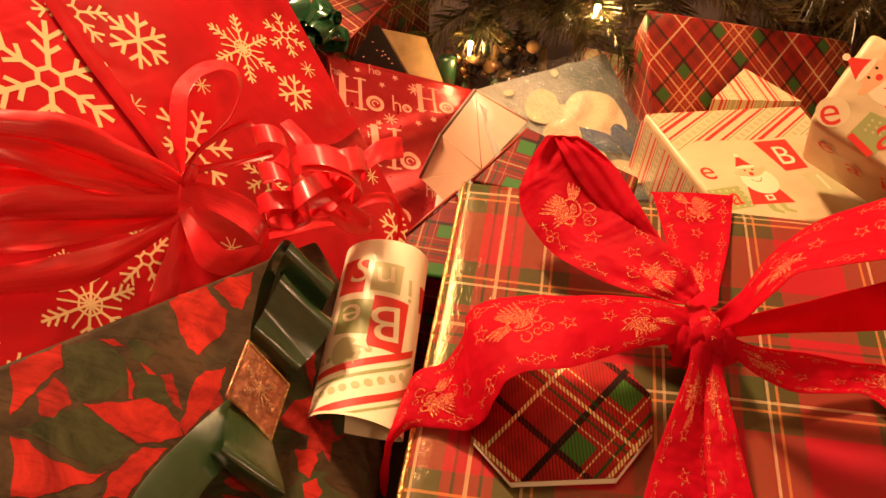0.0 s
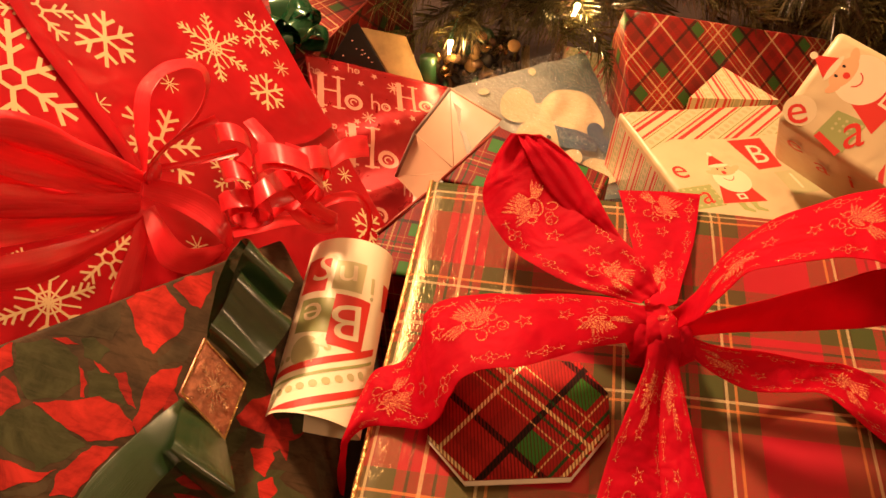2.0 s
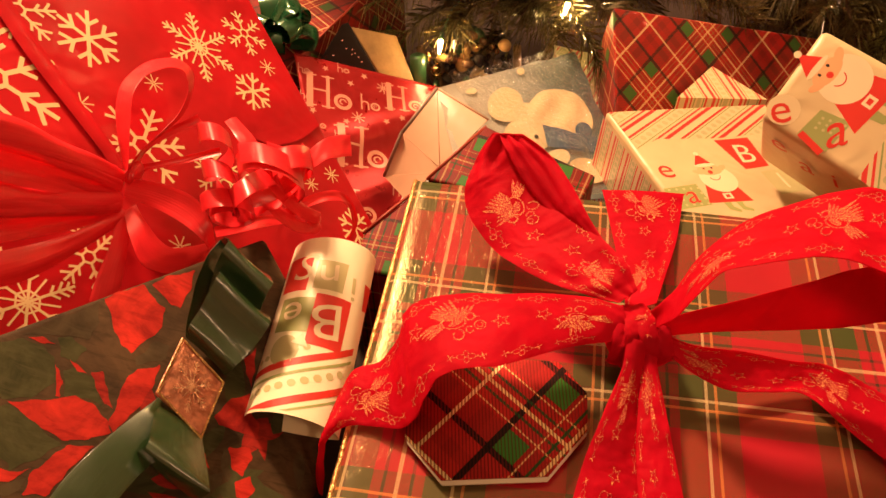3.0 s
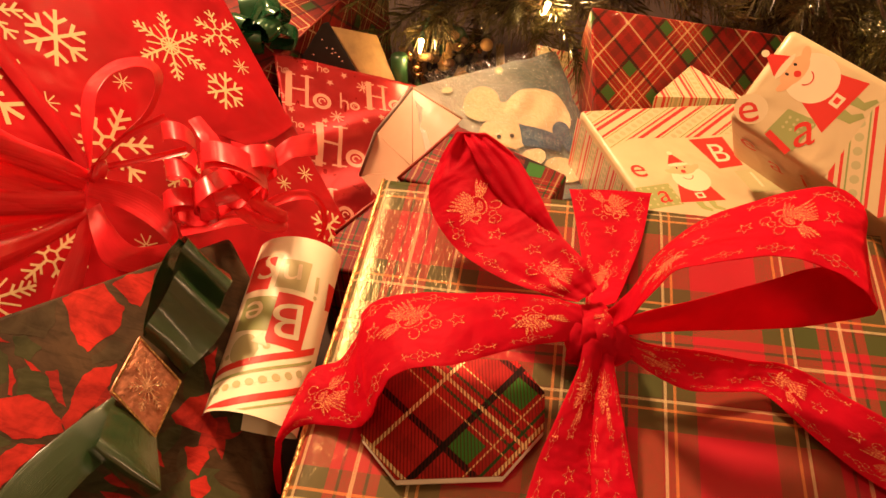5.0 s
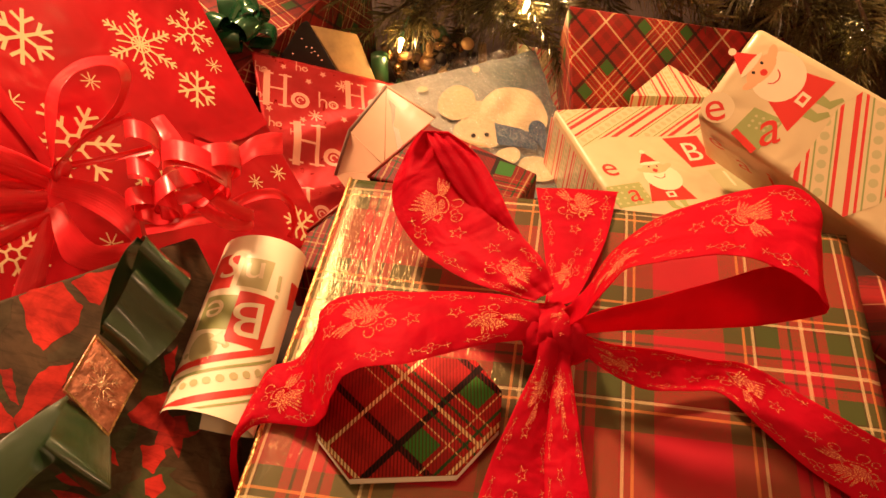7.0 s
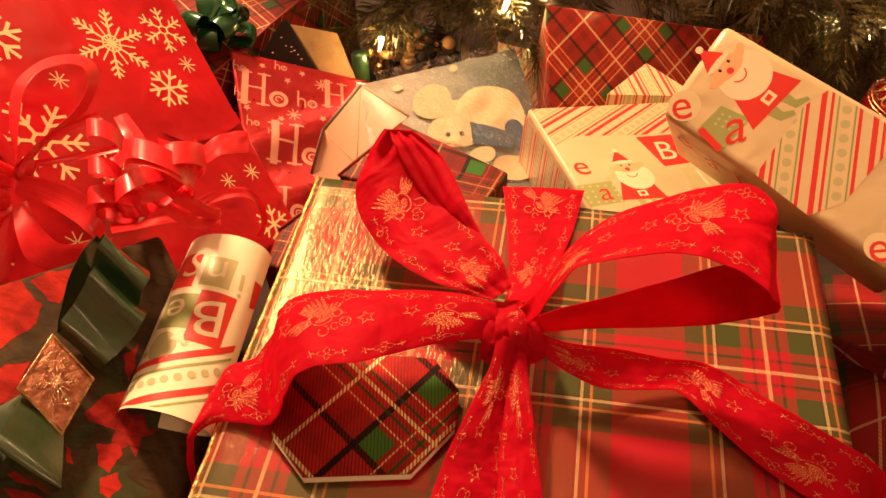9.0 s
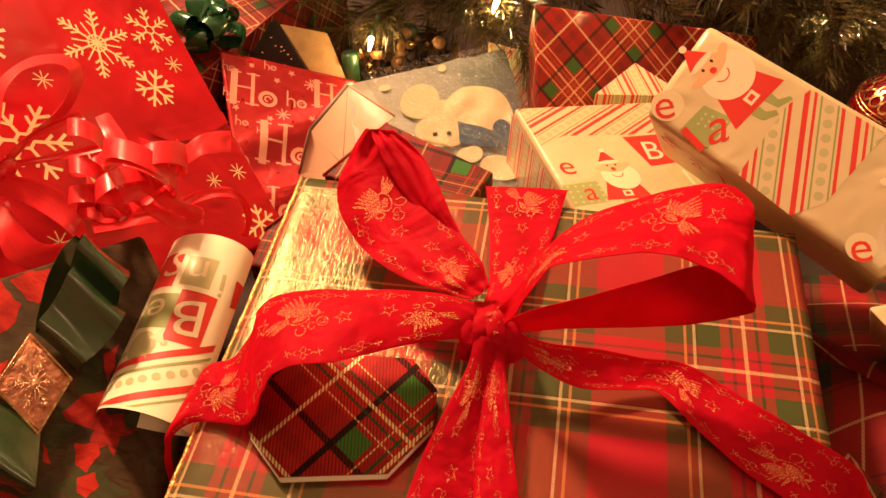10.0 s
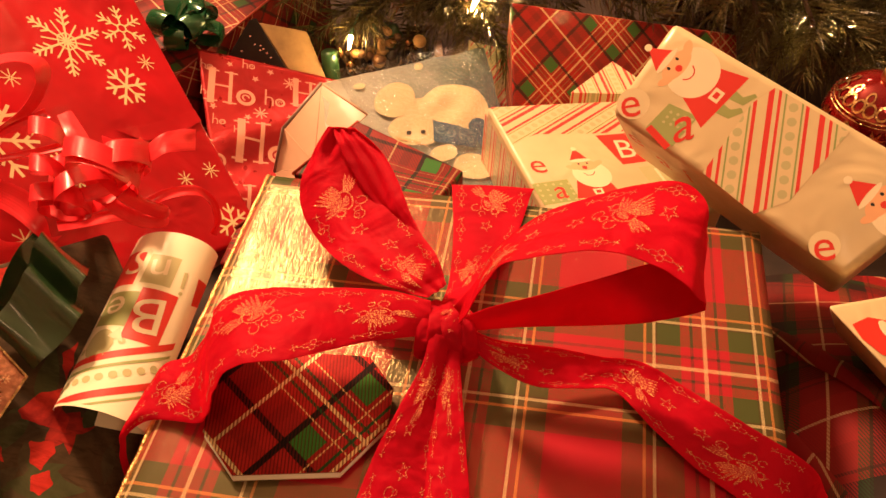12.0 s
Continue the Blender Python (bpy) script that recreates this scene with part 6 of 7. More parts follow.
cube = thing("gift_parcel", (0.29, 0.55, 0), "square parcel in cream holiday print paper with candy stripes", "gift")
c_corners = [cube_face.place(0.0, 0.0), cube_face.place(0.010, -0.165), cube_face.place(0.180, -0.165), cube_face.place(0.192, 0.004)]
part("wrapped_box", block(c_corners, (-0.006, 0, -0.21), 0.006), white_paper, cube)


def on_cube(mat_name="print"):
    return lambda q, mat, h=0.0006: part(mat_name, decal(q, cube_face.place, h * 0.12), mat, cube)


put_cube = on_cube()
stripe_bm = decal(poly((0.003, -0.003), (0.189, 0.001), (0.186, -0.044), (0.157, -0.046), (0.102, -0.050), (0.036, -0.047), (0.008, -0.060)), cube_face.place, 0.00012)
uvl = stripe_bm.loops.layers.uv.new("UVMap")
for f in stripe_bm.faces:
    for l in f.loops:
        l[uvl].uv = cube_face.inside(l.vert.co)
part("stripe_print", stripe_bm, striped("candy_stripe_print", 0.034, 122), cube, "red and green candy stripes")
side_c = [cube_face.place(-0.0005, -0.004, -0.006), cube_face.place(0.0090, -0.160, -0.006)]
side_bm = sheet([side_c[0] - Vector((0.0012, 0, 0)), side_c[1] - Vector((0.0012, 0, 0)), side_c[1] + Vector((-0.008, 0, -0.18)), side_c[0] + Vector((-0.008, 0, -0.18))], 0)
part("stripe_side", side_bm, striped("candy_stripe_side", 0.026, 0), cube, "candy striped side")
figure(put_cube, 0.0705, -0.1075, 0.046, 0.04)
put_cube(moved(letters("e", 0.036), 0.022, -0.091, 0.0), print_red, 0.0008)
put_cube(poly((0.096, -0.053), (0.107, -0.097), (0.135, -0.094), (0.136, -0.051)), print_red, 0.0006)
put_cube(moved(letters("B", 0.038, 0.1), 0.117, -0.076, 0.02), print_white, 0.0010)
put_cube(moved(rect(-0.018, -0.014, 0.018, 0.014), 0.027, -0.128, 0.1), print_green, 0.0006)
put_cube(moved(letters("a", 0.032, 0.2), 0.030, -0.127, 0.1), print_red, 0.0009)
put_cube(moved(rect(-0.016, -0.016, 0.016, 0.016), 0.138, -0.116, 0.1), print_sage, 0.0006)
put_cube(moved(letters("I", 0.03), 0.138, -0.116, 0.1), print_white, 0.0009)
put_cube(sum((disc(0.013 + 0.0075 * (i % 5), -0.118 - 0.0068 * (i // 5), 0.0014, n=8) for i in range(20)), []), print_sage, 0.0008)
# the striped paper point standing behind
flap = thing("paper_flap", (0.33, 0.70, 0), "pointed fold of candy striped wrapping paper", "wrapping paper")
tip = bmesh.new()
tl = tip.loops.layers.uv.new("UVMap")
tv = [tip.verts.new(p) for p in ((0.292, 0.668, 0.214), (0.392, 0.672, 0.208), (0.346, 0.734, 0.207), (0.292, 0.668, 0.198), (0.392, 0.672, 0.194), (0.346, 0.734, 0.199))]
for fv in ((0, 1, 2), (3, 5, 4), (0, 3, 4, 1), (1, 4, 5, 2), (2, 5, 3, 0)):
    f = tip.faces.new([tv[i] for i in fv])
    for l in f.loops:
        l[tl].uv = (l.vert.co.x, l.vert.co.y)
part("folded_point", tip, striped("candy_stripe_point", 0.030, 8), flap, smooth=False)

RN = Vector((-0.271, -0.528, 0.805)).normalized()
right_face = Face((0.338, 0.523, 0.391), (0.133, -0.110, -0.027), RN)
long = thing("gift_parcel", (0.40, 0.42, 0), "long tilted parcel in cream holiday print paper with striped bands", "gift")
r_corners = [right_face.place(-0.002, 0.002), right_face.place(0.000, -0.082), right_face.place(0.206, -0.092), right_face.place(0.228, 0.0)]
part("wrapped_box", block(r_corners, -RN * 0.112 + Vector((0.010, -0.006, 0)), 0.007), white_paper, long)


def put_long(q, mat, h=0.0006, name="print"):
    part(name, decal(q, right_face.place, h * 0.12), mat, long)


figure(put_long, 0.034, -0.0245, 0.050, 1.50)
put_long(disc(0.011, -0.068, 0.0125, n=24), print_pale, 0.0006)
put_long(moved(letters("e", 0.035), 0.009, -0.0695, 0.75), print_red, 0.0009)
put_long(poly((0.0335, -0.0535), (0.030, -0.0785), (0.055, -0.0795), (0.0575, -0.0505)), print_green, 0.0006)
put_long(stroke((0.034, -0.0775), (0.050, -0.0815), 0.0055), print_red, 0.0008)
put_long(moved(letters("a", 0.040, 0.3), 0.050, -0.064, 0.85), print_red, 0.0009)
put_long(sum((disc(0.0385 + 0.0055 * (i % 4), -0.0585 - 0.0045 * (i // 4) + 0.0012 * (i % 4), 0.0012, n=8) for i in range(12)), []), print_sage, 0.0008)
bar = decal(poly((0.090, -0.003), (0.083, -0.022), (0.085, -0.084), (0.132, -0.089), (0.146, -0.068), (0.150, -0.004)), right_face.place, 0.00013)
bl = bar.loops.layers.uv.new("UVMap")
for f in bar.faces:
    for l in f.loops:
        l[bl].uv = right_face.inside(l.vert.co)
part("stripe_print", bar, striped("candy_stripe_band", 0.036, 28), long, "candy striped band")
figure(put_long, 0.2085, -0.0325, 0.050, 1.50)
put_long(disc(0.183, -0.081, 0.0105, n=24), print_pale, 0.0006)
put_long(moved(letters("e", 0.033), 0.183, -0.082, 0.75), print_red, 0.0009)
side_n = (r_corners[2] - r_corners[1]).normalized()
long_side = Face(r_corners[1], side_n, side_n.cross(RN) * 1.0)
if long_side.n.y > 0:
    long_side = Face(r_corners[1], side_n, -long_side.n)
for text, x, y in (("e", 0.022, 0.030), ("a", 0.050, 0.040), ("i", 0.075, 0.030)):
    sgn = 1 if long_side.v.z < 0 else -1
    part("print", decal(moved(letters(text, 0.034), x, y * sgn, 0.4), long_side.place, 0.0009), print_red, long)

# ---- parcels at the back, under the tree ----
back_face = Face((0.230, 0.772, 0.2597), (0.2942, 0.0758, -0.0922), (0.3757, -0.559, 0.7392))
back = thing("gift_parcel", (0.36, 0.78, 0), "parcel in red and green tartan paper leaning under the tree", "gift")
k_corners = [back_face.place(0.0, 0.0), back_face.place(0.0, -0.150), back_face.place(0.316, -0.115), back_face.place(0.3175, 0.0)]
part("wrapped_box", block(k_corners, (0.0, 0.05, -0.10), 0.004), parcel_tartan, back)
part("end_flap", block([back_face.place(0.3180, -0.005, -0.004), back_face.place(0.3170, -0.110, -0.004), back_face.place(0.325, -0.085, -0.045), back_face.place(0.325, -0.030, -0.045)], (-0.003, 0, -0.008), 0.001), parcel_tartan, back)
# parcel check with the tree's shade put into dimmer colours
shaded_plaid = tartan("shaded_parcel_tartan", 0.066, 0.066, -0.084, 0.1029, [(at, tuple(0.62 * c for c in colour)) for at, colour in PARCEL_BANDS], [(at, 0.8 * w, colour, 0.9 * k) for at, w, colour, k in PARCEL_LINES], twill=0.0026, rough=0.6, coat=0.02, crinkle=0.25, turn=45, wear=0.15, squares=(0.235, 0.48, (0.014, 0.10, 0.020)))
plaid = thing("gift_parcel", (-0.14, 0.86, 0), "red tartan parcel with a green bow, dimmed for the shade under the tree", "gift")
part("wrapped_box", block([(-0.36, 1.04, 0.175), (-0.40, 0.70, 0.185), (-0.172, 0.71, 0.185), (-0.020, 1.04, 0.175)], (0, 0, -0.17), 0.005), shaded_plaid, plaid)
part("folded_edge", tube_bm([(-0.172, 0.712, 0.1845), (-0.096, 0.875, 0.1805), (-0.021, 1.038, 0.1745)], 0.0014, 8), fold_red, plaid)
gbow = thing("gift_bow", (-0.165, 0.80, 0.19), "shiny green looped gift bow on the tartan parcel", "bow")
green_foil = plain("green_foil_ribbon", (0.012, 0.085, 0.030), 0.18, 0.3, 0.6, 0.05)
for i in range(9):
    a = i * 2.399
    r = 0.030 + 0.012 * (i % 3 == 0)
    z = 0.19 + 0.004 * i
    d = Vector((math.cos(a), math.sin(a), 0))
    s = Vector((-d.y, d.x, 0)) * 0.012
    c = Vector((-0.165, 0.805, z))
    pts = [c, c + d * r * 0.6 + Vector((0, 0, 0.020)), c + d * r * 1.15 + Vector((0, 0, 0.014)), c + d * r * 1.1 + Vector((0, 0, -0.002)), c + d * r * 0.4]
    thicken(part("bow_loop", Strip([(*(p - s), *(p + s)) for p in pts], 0.001).mesh(6, 4), green_foil, gbow), 0.0003)
dark = thing("gift_box", (-0.06, 0.83, 0), "small black star-patterned box with a tan open side", "gift")
part("body", block([(-0.088, 0.834, 0.198), (-0.128, 0.800, 0.150), (-0.040, 0.800, 0.140), (-0.080, 0.840, 0.198)], (0.0, 0.01, -0.14), 0.002), dark_paper, dark)
part("tan_side", block([(-0.078, 0.838, 0.193), (-0.038, 0.800, 0.138), (0.006, 0.806, 0.118), (-0.022, 0.852, 0.170)], (0, 0.01, -0.115), 0.002), tan_card, dark, "plain tan cardboard side")
for i in range(12):
    p = Vector((-0.088, 0.834, 0.1985)).lerp(Vector((-0.128, 0.800, 0.1505)), rnd.uniform(0.1, 0.9)).lerp(Vector((-0.040, 0.800, 0.1405)), rnd.uniform(0.15, 0.6))
    part("printed_star", ball(p + Vector((0, 0, 0.0005)), 0.0013, (1, 1, 0.3), 6), print_pink, dark)
strip_parcel = thing("gift_parcel", (0.24, 0.83, 0), "parcel in red and white striped paper under the tree", "gift")
part("wrapped_box", block([(0.185, 0.870, 0.145), (0.185, 0.760, 0.135), (0.250, 0.745, 0.130), (0.250, 0.850, 0.140)], (0, 0, -0.12), 0.004), striped("red_white_stripe", 0.030, 60), strip_parcel)
part("folded_edge", tube_bm([(0.186, 0.868, 0.1445), (0.186, 0.815, 0.1400), (0.186, 0.762, 0.1345)], 0.0012, 8), white_paper, strip_parcel)

# ---- the dark tartan bundle beside the box, shade put into its colours ----
side = thing("gift_bundle", (0.47, 0.28, 0), "soft parcel in dark red tartan paper, darkened further for shade, slumped beside the box", "gift")


def bundle_z(u, v):
    arch = max(0.0, math.sin(math.pi * min(1, 0.12 + u * 0.9))) ** 0.6
    return 0.05 + 0.165 * arch * (1 - 0.42 * max(0, v - 0.55) / 0.45) + 0.010 * noise.noise(Vector((u * 4, v * 4, 2.2))) + 0.006 * math.sin(v * 9 + u * 5)


def bundle():
    bm = bmesh.new()
    layer = bm.loops.layers.uv.new("UVMap")
    n, m = 36, 30
    g = []
    for i in range(n + 1):
        row = []
        for j in range(m + 1):
            u, v = i / n, j / m
            x = 0.376 + 0.32 * u + 0.022 * (v - 0.3)
            y = 0.06 + 0.42 * v
            z = bundle_z(u, v)
            row.append(bm.verts.new((x, y, z)))
        g.append(row)
    for i in range(n):
        for j in range(m):
            f = bm.faces.new((g[i][j], g[i + 1][j], g[i + 1][j + 1], g[i][j + 1]))
            for l in f.loops:
                l[layer].uv = (l.vert.co.x * 1.15, l.vert.co.y + 0.8 * (0.27 - l.vert.co.z))
    rim = [g[i][0] for i in range(n + 1)] + [g[n][j] for j in range(1, m + 1)] + [g[i][m] for i in range(n - 1, -1, -1)] + [g[0][j] for j in range(m - 1, 0, -1)]
    low = [bm.verts.new((v.co.x, v.co.y, 0.0)) for v in rim]
    for k in range(len(rim)):
        q = (k + 1) % len(rim)
        f = bm.faces.new((rim[q], rim[k], low[k], low[q]))
        for l in f.loops:
            l[layer].uv = (l.vert.co.x * 1.15, l.vert.co.y + 0.8 * (0.27 - l.vert.co.z))
    bmesh.ops.recalc_face_normals(bm, faces=bm.faces)
    return bm


part("wrapping", bundle(), shaded_bundle, side)
for k, (u0, u1, v0, v1) in enumerate(((0.10, 0.42, 0.86, 0.40), (0.12, 0.36, 0.50, 0.12))):
    rows = []
    for i in range(7):
        u, v = u0 + (u1 - u0) * i / 6, v0 + (v1 - v0) * i / 6
        at = lambda u, v, h: (0.376 + 0.32 * u + 0.022 * (v - 0.3), 0.06 + 0.42 * v, bundle_z(u, v) + h)
        rows.append((*at(u, v, 0.0012), *at(u + 0.02, v + 0.045, 0.006)))
    thicken(part("paper_fold", Strip(rows, 0.002, 0.0, k).mesh(5, 4), shaded_bundle, side, "creased fold of the paper"), 0.0005)
edge_parcel = thing("gift_parcel", (0.50, 0.30, 0.20), "cream holiday print parcel half hidden beside the tartan bundle", "gift")
part("wrapped_box", block([(0.4117, 0.3045, 0.322), (0.442, 0.2551, 0.312), (0.5346, 0.3008, 0.29), (0.5186, 0.3423, 0.296)], (0.055, 0.046, -0.095), 0.003), white_paper, edge_parcel)
ef = Face((0.4117, 0.3045, 0.322), (0.0302, -0.0494, -0.01), (0.2504, -0.0426, 0.9672))
part("print", decal(poly((0.018, 0.0052), (0.0188, 0.0217), (0.0292, 0.0377), (0.0529, 0.0181), (0.0425, 0.0063), (0.0284, 0.0027)), ef.place, 0.0004), print_red, edge_parcel, "red print")
part("print", decal(disc(0.0343, 0.0274, 0.010, 0.006, 14), ef.place, 0.0007), print_white, edge_parcel, "white print")

# ---- the tree: limbs with dense needles, small lamps and an ornament ----
tree = thing("fir_tree", (0.52, 1.52, 0), "artificial fir tree with dense needles and small warm lights", "tree")
part("trunk", tube_bm([(0.52, 1.52, 0.0), (0.522, 1.522, 0.7), (0.52, 1.52, 1.9)], 0.030, 12, taper=0.010), bark, tree)
rnd = random.Random(11)


def limb(root, tip, droop, needles, length, seed):
    """One limb: a bent twig with side twigs, and thin needles all round them."""
    r = random.Random(seed)
    root, tip = Vector(root), Vector(tip)
    pts = [root.lerp(tip, i / 10) + Vector((0, 0, -droop * math.sin(math.pi * i / 10 * 0.9))) for i in range(11)]
    twigs = [pts[4:]]
    d0 = (pts[-1] - pts[4]).normalized()
    s0 = d0.cross(Vector((0, 0, 1))).normalized()
    for k in range(6):
        b = pts[5 + k % 5]
        dr = (d0 * r.uniform(0.5, 1.0) + s0 * r.choice((-1, 1)) * r.uniform(0.4, 0.9) + Vector((0, 0, r.uniform(-0.3, 0.35)))).normalized()
        ln = r.uniform(0.09, 0.16)
        twigs.append([b + dr * ln * i / 5 + Vector((0, 0, -0.012 * (i / 5) ** 2)) for i in range(6)])
    wood = tube_bm(pts, 0.005, 6, taper=0.0025)
    verts, faces = [], []
    lens = [sum((b - a).length for a, b in zip(t, t[1:])) for t in twigs]
    for t, ln in zip(twigs, lens):
        for _ in range(int(needles * ln / sum(lens))):
            f = r.random() * (len(t) - 1)
            i = min(int(f), len(t) - 2)
            p = t[i].lerp(t[i + 1], f - i)
            ax = (t[i + 1] - t[i]).normalized()
            o = ax.orthogonal().normalized()
            o = (Matrix.Rotation(r.random() * 6.283, 3, ax) @ o)
            nd = (ax * r.uniform(0.55, 1.1) + o).normalized()
            L = length * r.uniform(0.7, 1.2)
            w = nd.cross(o if abs(nd.dot(o)) < 0.95 else ax).normalized() * 0.00055
            b = len(verts)
            bend = Vector((0, 0, -0.05 * L)) + ax * 0.08 * L
            verts += [p - w, p + w, p + nd * L * 0.6 + w * 0.8, p + nd * L + bend, p + nd * L * 0.6 - w * 0.8]
            faces.append((b, b + 1, b + 2, b + 3, b + 4))
    return wood, verts, faces


def add_limb(root, tip, droop, needles, length, seed):
    wood, verts, faces = limb(root, tip, droop, needles, length, seed)
    br = part("branch", wood, bark, tree)
    me = bpy.data.meshes.new("needles")
    at = ORIGIN[tree.name]
    me.from_pydata([tuple(v - at) for v in verts], [], faces)
    me.materials.append(pine_needle)
    ob = new("needles", me)
    ob.parent = br
    tagged(ob, kind="stuff")


for k, tipp in enumerate([(0.02, 0.93, 0.215), (0.10, 0.86, 0.215), (0.17, 0.84, 0.205), (0.235, 0.86, 0.225), (0.13, 0.95, 0.25), (0.30, 0.93, 0.255), (0.40, 0.92, 0.25), (0.48, 0.86, 0.235),
                          (0.52, 0.80, 0.235), (0.57, 0.76, 0.245), (0.62, 0.82, 0.25), (0.68, 0.76, 0.24), (0.20, 0.99, 0.27), (0.36, 1.00, 0.27), (0.55, 0.95, 0.27), (0.02, 1.04, 0.27),
                          (0.72, 0.92, 0.27), (0.62, 0.70, 0.215), (0.06, 0.90, 0.19), (0.20, 0.90, 0.165), (0.14, 0.88, 0.19), (0.27, 0.95, 0.22), (0.33, 0.92, 0.235), (0.44, 0.90, 0.22), (0.50, 0.88, 0.20), (0.56, 0.86, 0.19), (0.60, 0.78, 0.21), (0.66, 0.84, 0.20), (0.08, 0.98, 0.25), (0.15, 0.91, 0.235), (0.23, 0.93, 0.20), (0.40, 0.96, 0.21), (0.70, 0.80, 0.18)]):
    a = Vector((0.52, 1.52, 0.46 + 0.03 * (k % 4))).lerp(Vector(tipp), 0.40) + Vector((0, 0, 0.05))
    add_limb(a, tipp, 0.03, 2300, 0.038, 100 + k)
for k in range(46):
    x = -0.02 + 0.78 * ((k * 0.618) % 1.0)
    add_limb((0.55 + 0.5 * (x - 0.35), 1.38, 0.40 + 0.02 * (k % 5)), (x, 0.90 + 0.16 * ((k * 0.377) % 1.0), 0.20 + 0.10 * ((k * 0.731) % 1.0)), 0.02, 1700, 0.038, 300 + k)
# unseen limbs, added to block the key lamp from the tartan parcel
for k in range(12):
    x = -0.50 + 0.46 * ((k * 0.618) % 1.0)
    add_limb((0.30, 1.48, 0.66 + 0.02 * (k % 4)), (x, 1.06 + 0.14 * ((k * 0.377) % 1.0), 0.40 + 0.20 * ((k * 0.731) % 1.0)), 0.02, 1500, 0.038, 400 + k)
for k in range(22):
    a = k * 0.8 + 0.3
    z = 0.55 + 0.06 * k
    reach = 0.62 * (1 - k / 26)
    add_limb((0.52, 1.52, z + 0.1), (0.52 + reach * math.cos(a), 1.52 + reach * math.sin(a) * 0.8, z - 0.02), 0.03, 350, 0.034, 200 + k)


def fairy_light(at, to, watts=0.55):
    lamp = thing("fairy_light", at, "small clear lit bulb on a green wire in the tree", "light", "tree lights")
    at, to = Vector(at), Vector(to)
    d = (to - at).normalized()
    part("socket", tube_bm([at - d * 0.013, at - d * 0.002], 0.0032, 8), green_plastic, lamp, "green socket")
    part("bulb", tube_bm([at - d * 0.002, at + d * 0.003, at + d * 0.009, at + d * 0.014, at + d * 0.017], 0.0036, 8, taper=0.0012), bulb_glow, lamp, "glowing bulb")
    wire = [at - d * 0.013, at - d * 0.03 + Vector((0.01, 0.01, 0.01)), at + Vector((0.03, 0.06, 0.03)), at + Vector((0.02, 0.16, 0.08))]
    part("wire", tube_bm(wire, 0.0012, 5), green_plastic, lamp, "green wire")
    data = bpy.data.lights.new("bulb_light", "POINT")
    data.energy, data.color, data.shadow_soft_size = watts, (1.0, 0.60, 0.22), 0.006 if watts < 1 else 0.02
    ob = new("bulb_light", data)
    ob.location = at + d * 0.008 + Vector((0, -0.010, 0.0))
    return lamp


for at, to in (((0.035, 0.840, 0.168), (0.03, 0.80, 0.15)), ((0.193, 0.856, 0.210), (0.18, 0.82, 0.20)), ((0.330, 0.925, 0.238), (0.32, 0.89, 0.23)), ((0.594, 0.806, 0.209), (0.58, 0.77, 0.20)), ((0.45, 0.93, 0.225), (0.44, 0.9, 0.22)), ((0.66, 0.88, 0.262), (0.64, 0.84, 0.25))):
    fairy_light(at, to, 0.9 if at[0] > 0.4 else 0.32)
for at, to in (((0.08, 0.90, 0.68), (0.05, 0.80, 0.62)), ((0.38, 0.90, 0.70), (0.36, 0.80, 0.62)), ((0.68, 0.86, 0.66), (0.64, 0.78, 0.58))):
    fairy_light(at, to, 0.7)

ornament = thing("tree_ornament", (0.575, 0.62, 0.24), "round red ornament with gold flowers and beaded bands", "ornament")
ORN = Vector((0.590, 0.620, 0.222))
red_gloss = plain("red_gloss_glass", (0.30, 0.006, 0.008), 0.10, 0.6, 1.0, 0.02, 30, 0.1)
orn = part("globe", ball(ORN, 0.046, seg=32), red_gloss, ornament)
for dz in (0.020, 0.0165, -0.012, -0.016):
    r = math.sqrt(0.046 ** 2 - dz ** 2) + 0.0006
    part("gold_band", tube_bm([ORN + Vector((r * math.cos(i * math.pi / 20), r * math.sin(i * math.pi / 20), dz)) for i in range(41)], 0.0008, 6), gold_foil, orn)


def on_globe(x, y, h):
    return ORN + Vector((math.sin(x) * math.cos(y), -math.cos(x) * math.cos(y), math.sin(y))) * (0.0464 + h)


for i in range(8):
    x = -2.2 + i * 0.62
    q = star(x, 0.04, 0.27, 8, 0.5) if i % 2 else disc(x, 0.04, 0.11, 0.27, 12)
    part("gold_flower", decal(q, on_globe, 0.0006, 0.08), gold_foil, orn)
    part("gold_lattice", decal(ring(x, 0.66, 0.14, 0.05, 10) + ring(x + 0.3, 0.66, 0.14, 0.05, 10) + ring(x + 0.15, 0.9, 0.12, 0.05, 10), on_globe, 0.0006), gold_foil, orn)
for i in range(40):
    a = i * 2 * math.pi / 40
    r = math.sqrt(0.046 ** 2 - 0.0183 ** 2) + 0.001
    part("bead", ball(ORN + Vector((r * math.cos(a), r * math.sin(a), 0.0183)), 0.0012, seg=6), red_gloss, orn)
part("cap", tube_bm([ORN + Vector((0, 0, 0.045)), ORN + Vector((0, 0, 0.056))], 0.008, 12), brass, ornament, "gold cap")
part("hook", tube_bm([ORN + Vector((0, 0, 0.055)), ORN + Vector((0.004, 0, 0.068)), ORN + Vector((0.004, 0.01, 0.085)), ORN + Vector((0, 0.02, 0.09))], 0.0008, 6), brass, ornament, "thin wire hook")

# clutter in the lit gap under the tree
wood_chip = plain("pale_wood", (0.50, 0.30, 0.12), 0.5, 0, 0.2, 0.2, 50, 0.4)
brown_wood = plain("brown_wood", (0.12, 0.06, 0.03), 0.55, 0, 0.2, 0.2, 50, 0.4)
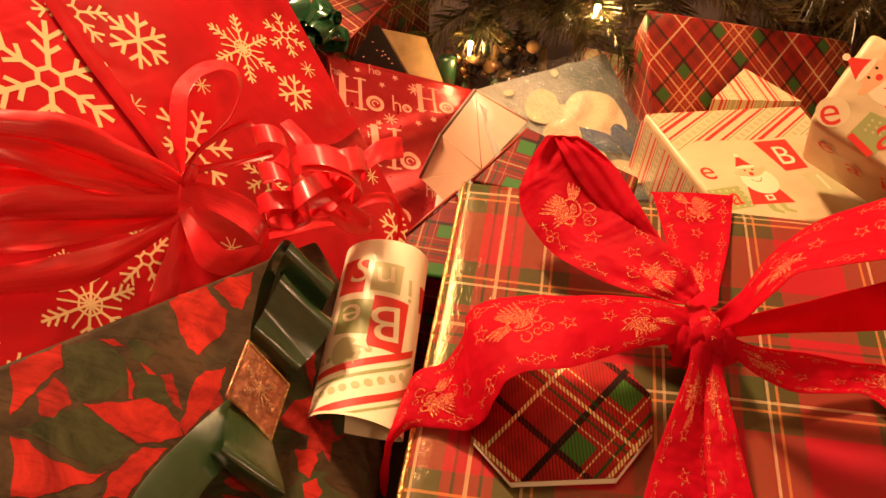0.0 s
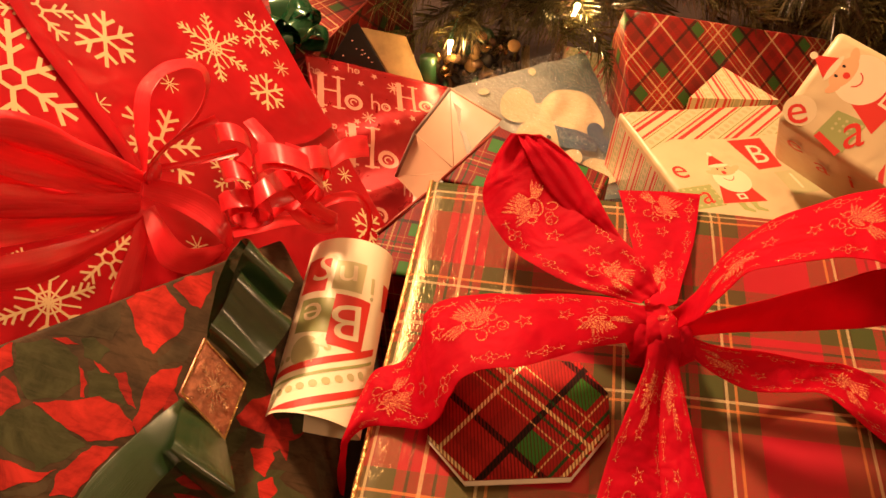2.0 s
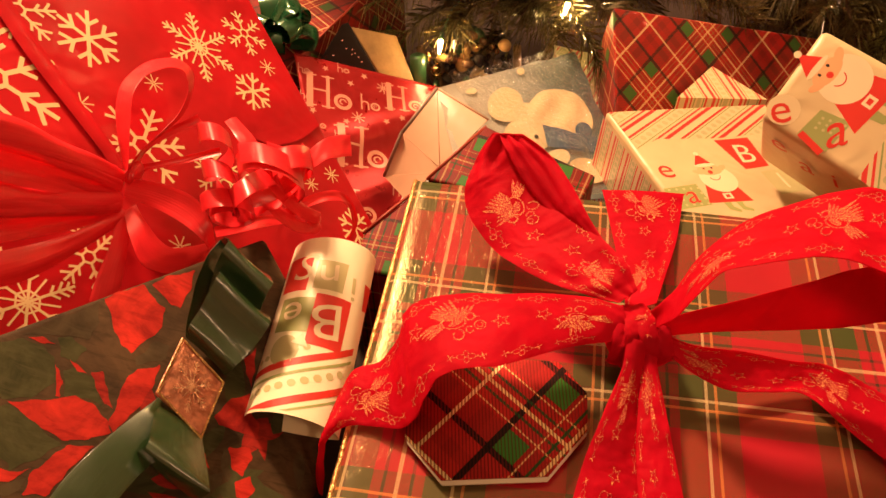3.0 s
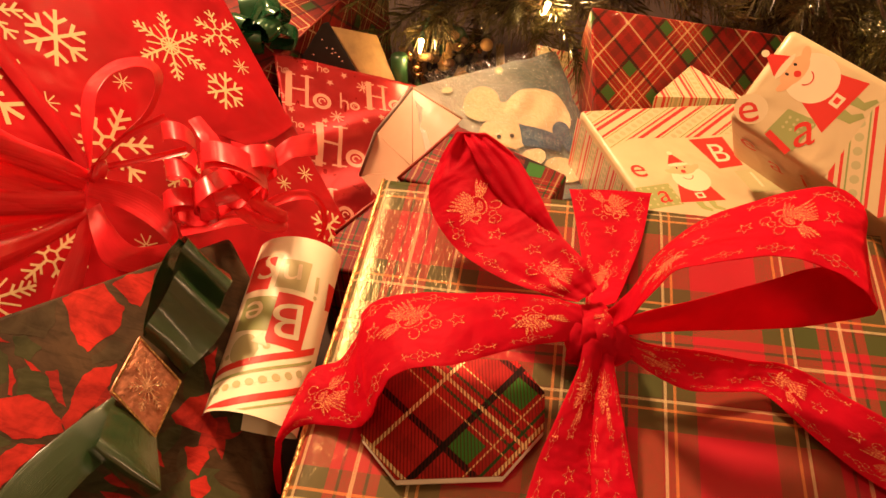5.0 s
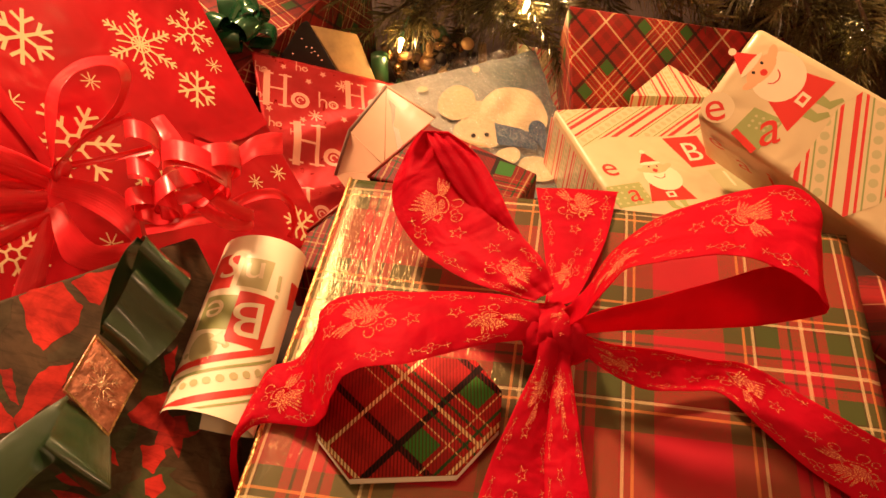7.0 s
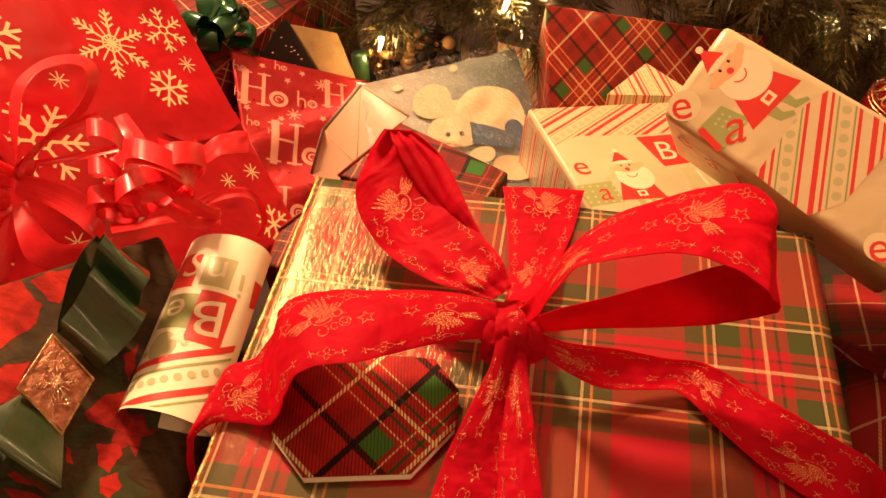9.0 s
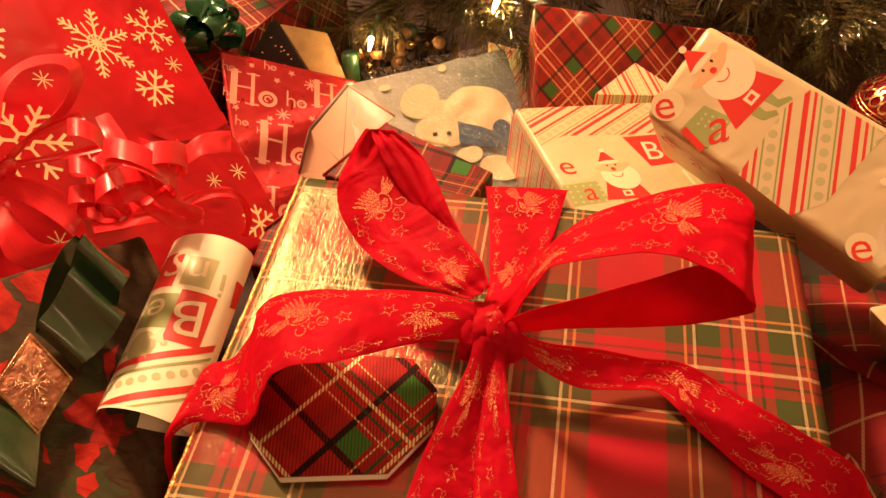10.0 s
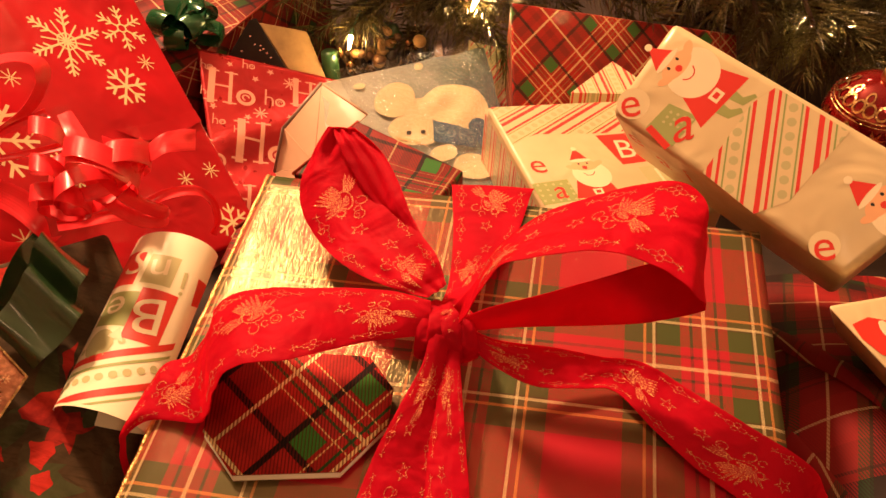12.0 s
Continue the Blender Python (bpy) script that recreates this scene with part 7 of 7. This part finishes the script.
stand = thing("tree_stand", (0.06, 0.95, 0), "small wooden rack of sticks under the tree", "stand")
for i in range(9):
    a = Vector((0.01 + 0.022 * i + rnd.uniform(-0.01, 0.01), 0.90 + rnd.uniform(-0.03, 0.05), 0.0))
    b = a + Vector((rnd.uniform(-0.05, 0.05), rnd.uniform(-0.03, 0.03), rnd.uniform(0.08, 0.125)))
    part("stick", tube_bm([a, a.lerp(b, 0.5) + Vector((0.003, 0, 0)), b], 0.006, 8), brown_wood if i % 3 else wood_chip, stand)
for i in range(80):
    p = Vector((rnd.uniform(0.015, 0.13), rnd.uniform(0.84, 0.93), 0.0))
    z = rnd.uniform(0.08, 0.15)
    bm = ball((0, 0, 0), 0.0075, (rnd.uniform(0.5, 1.6), rnd.uniform(0.4, 0.9), rnd.uniform(0.5, 1.3)), 8)
    bmesh.ops.rotate(bm, verts=bm.verts, cent=(0, 0, 0), matrix=Euler((rnd.random() * 3, rnd.random() * 3, rnd.random() * 3)).to_matrix())
    bmesh.ops.translate(bm, verts=bm.verts, vec=p + Vector((0, 0, z)))
    part("chip", bm, rnd.choice((wood_chip, brown_wood, gold_foil, green_plastic, dark_paper)), stand)
part("bottle", tube_bm([(0.005, 0.83, 0.0), (0.005, 0.832, 0.10), (0.006, 0.834, 0.15)], 0.011, 12), green_plastic, stand, "green stick")

# lamps out of sight: two added only as fill, and the key lamp
# added lamp on the wall, holds the back fill
fill_sconce = thing("back_fill_lamp", (0.50, 2.30, 1.68), "wall lamp with a tilted cloth shade, added as weak back fill", "lamp")
part("arm", tube_bm([(0.50, 2.298, 1.68), (0.50, 2.24, 1.70), (0.50, 2.20, 1.67)], 0.010, 10), brass, fill_sconce)
part("shade", tube_bm([(0.50, 2.20, 1.61), (0.50, 2.13, 1.54)], 0.06, 24, False, 0.15), lamp_cloth, fill_sconce)
# added floor lamp that carries the front fill
fill_lamp = thing("unseen_floor_lamp", (0.98, -0.78, 0), "tall floor lamp with a tilted cloth shade, added as front fill", "lamp")
part("pole", tube_bm([(0.98, -0.78, 0), (0.98, -0.78, 1.80), (0.91, -0.73, 1.86)], 0.012, 10), brass, fill_lamp)
part("foot", tube_bm([(0.98, -0.78, 0), (0.98, -0.78, 0.02)], 0.14, 24), brass, fill_lamp)
part("shade", tube_bm([(0.90, -0.71, 1.87), (0.81, -0.63, 1.755)], 0.08, 24, False, 0.20), lamp_cloth, fill_lamp)
fl = thing("unseen_floor_lamp", (-0.88, 2.24, 0), "tall floor lamp beside the tree", "lamp")
part("pole", tube_bm([(-0.88, 2.24, 0), (-0.88, 2.24, 2.26), (-0.885, 2.235, 2.30)], 0.012, 10), brass, fl)
part("foot", tube_bm([(-0.88, 2.21, 0), (-0.88, 2.21, 0.02)], 0.08, 24), brass, fl)
part("shade", tube_bm([(-0.885, 2.235, 2.27), (-0.845, 2.135, 2.150)], 0.06, 24, False, 0.21), lamp_cloth, fl)
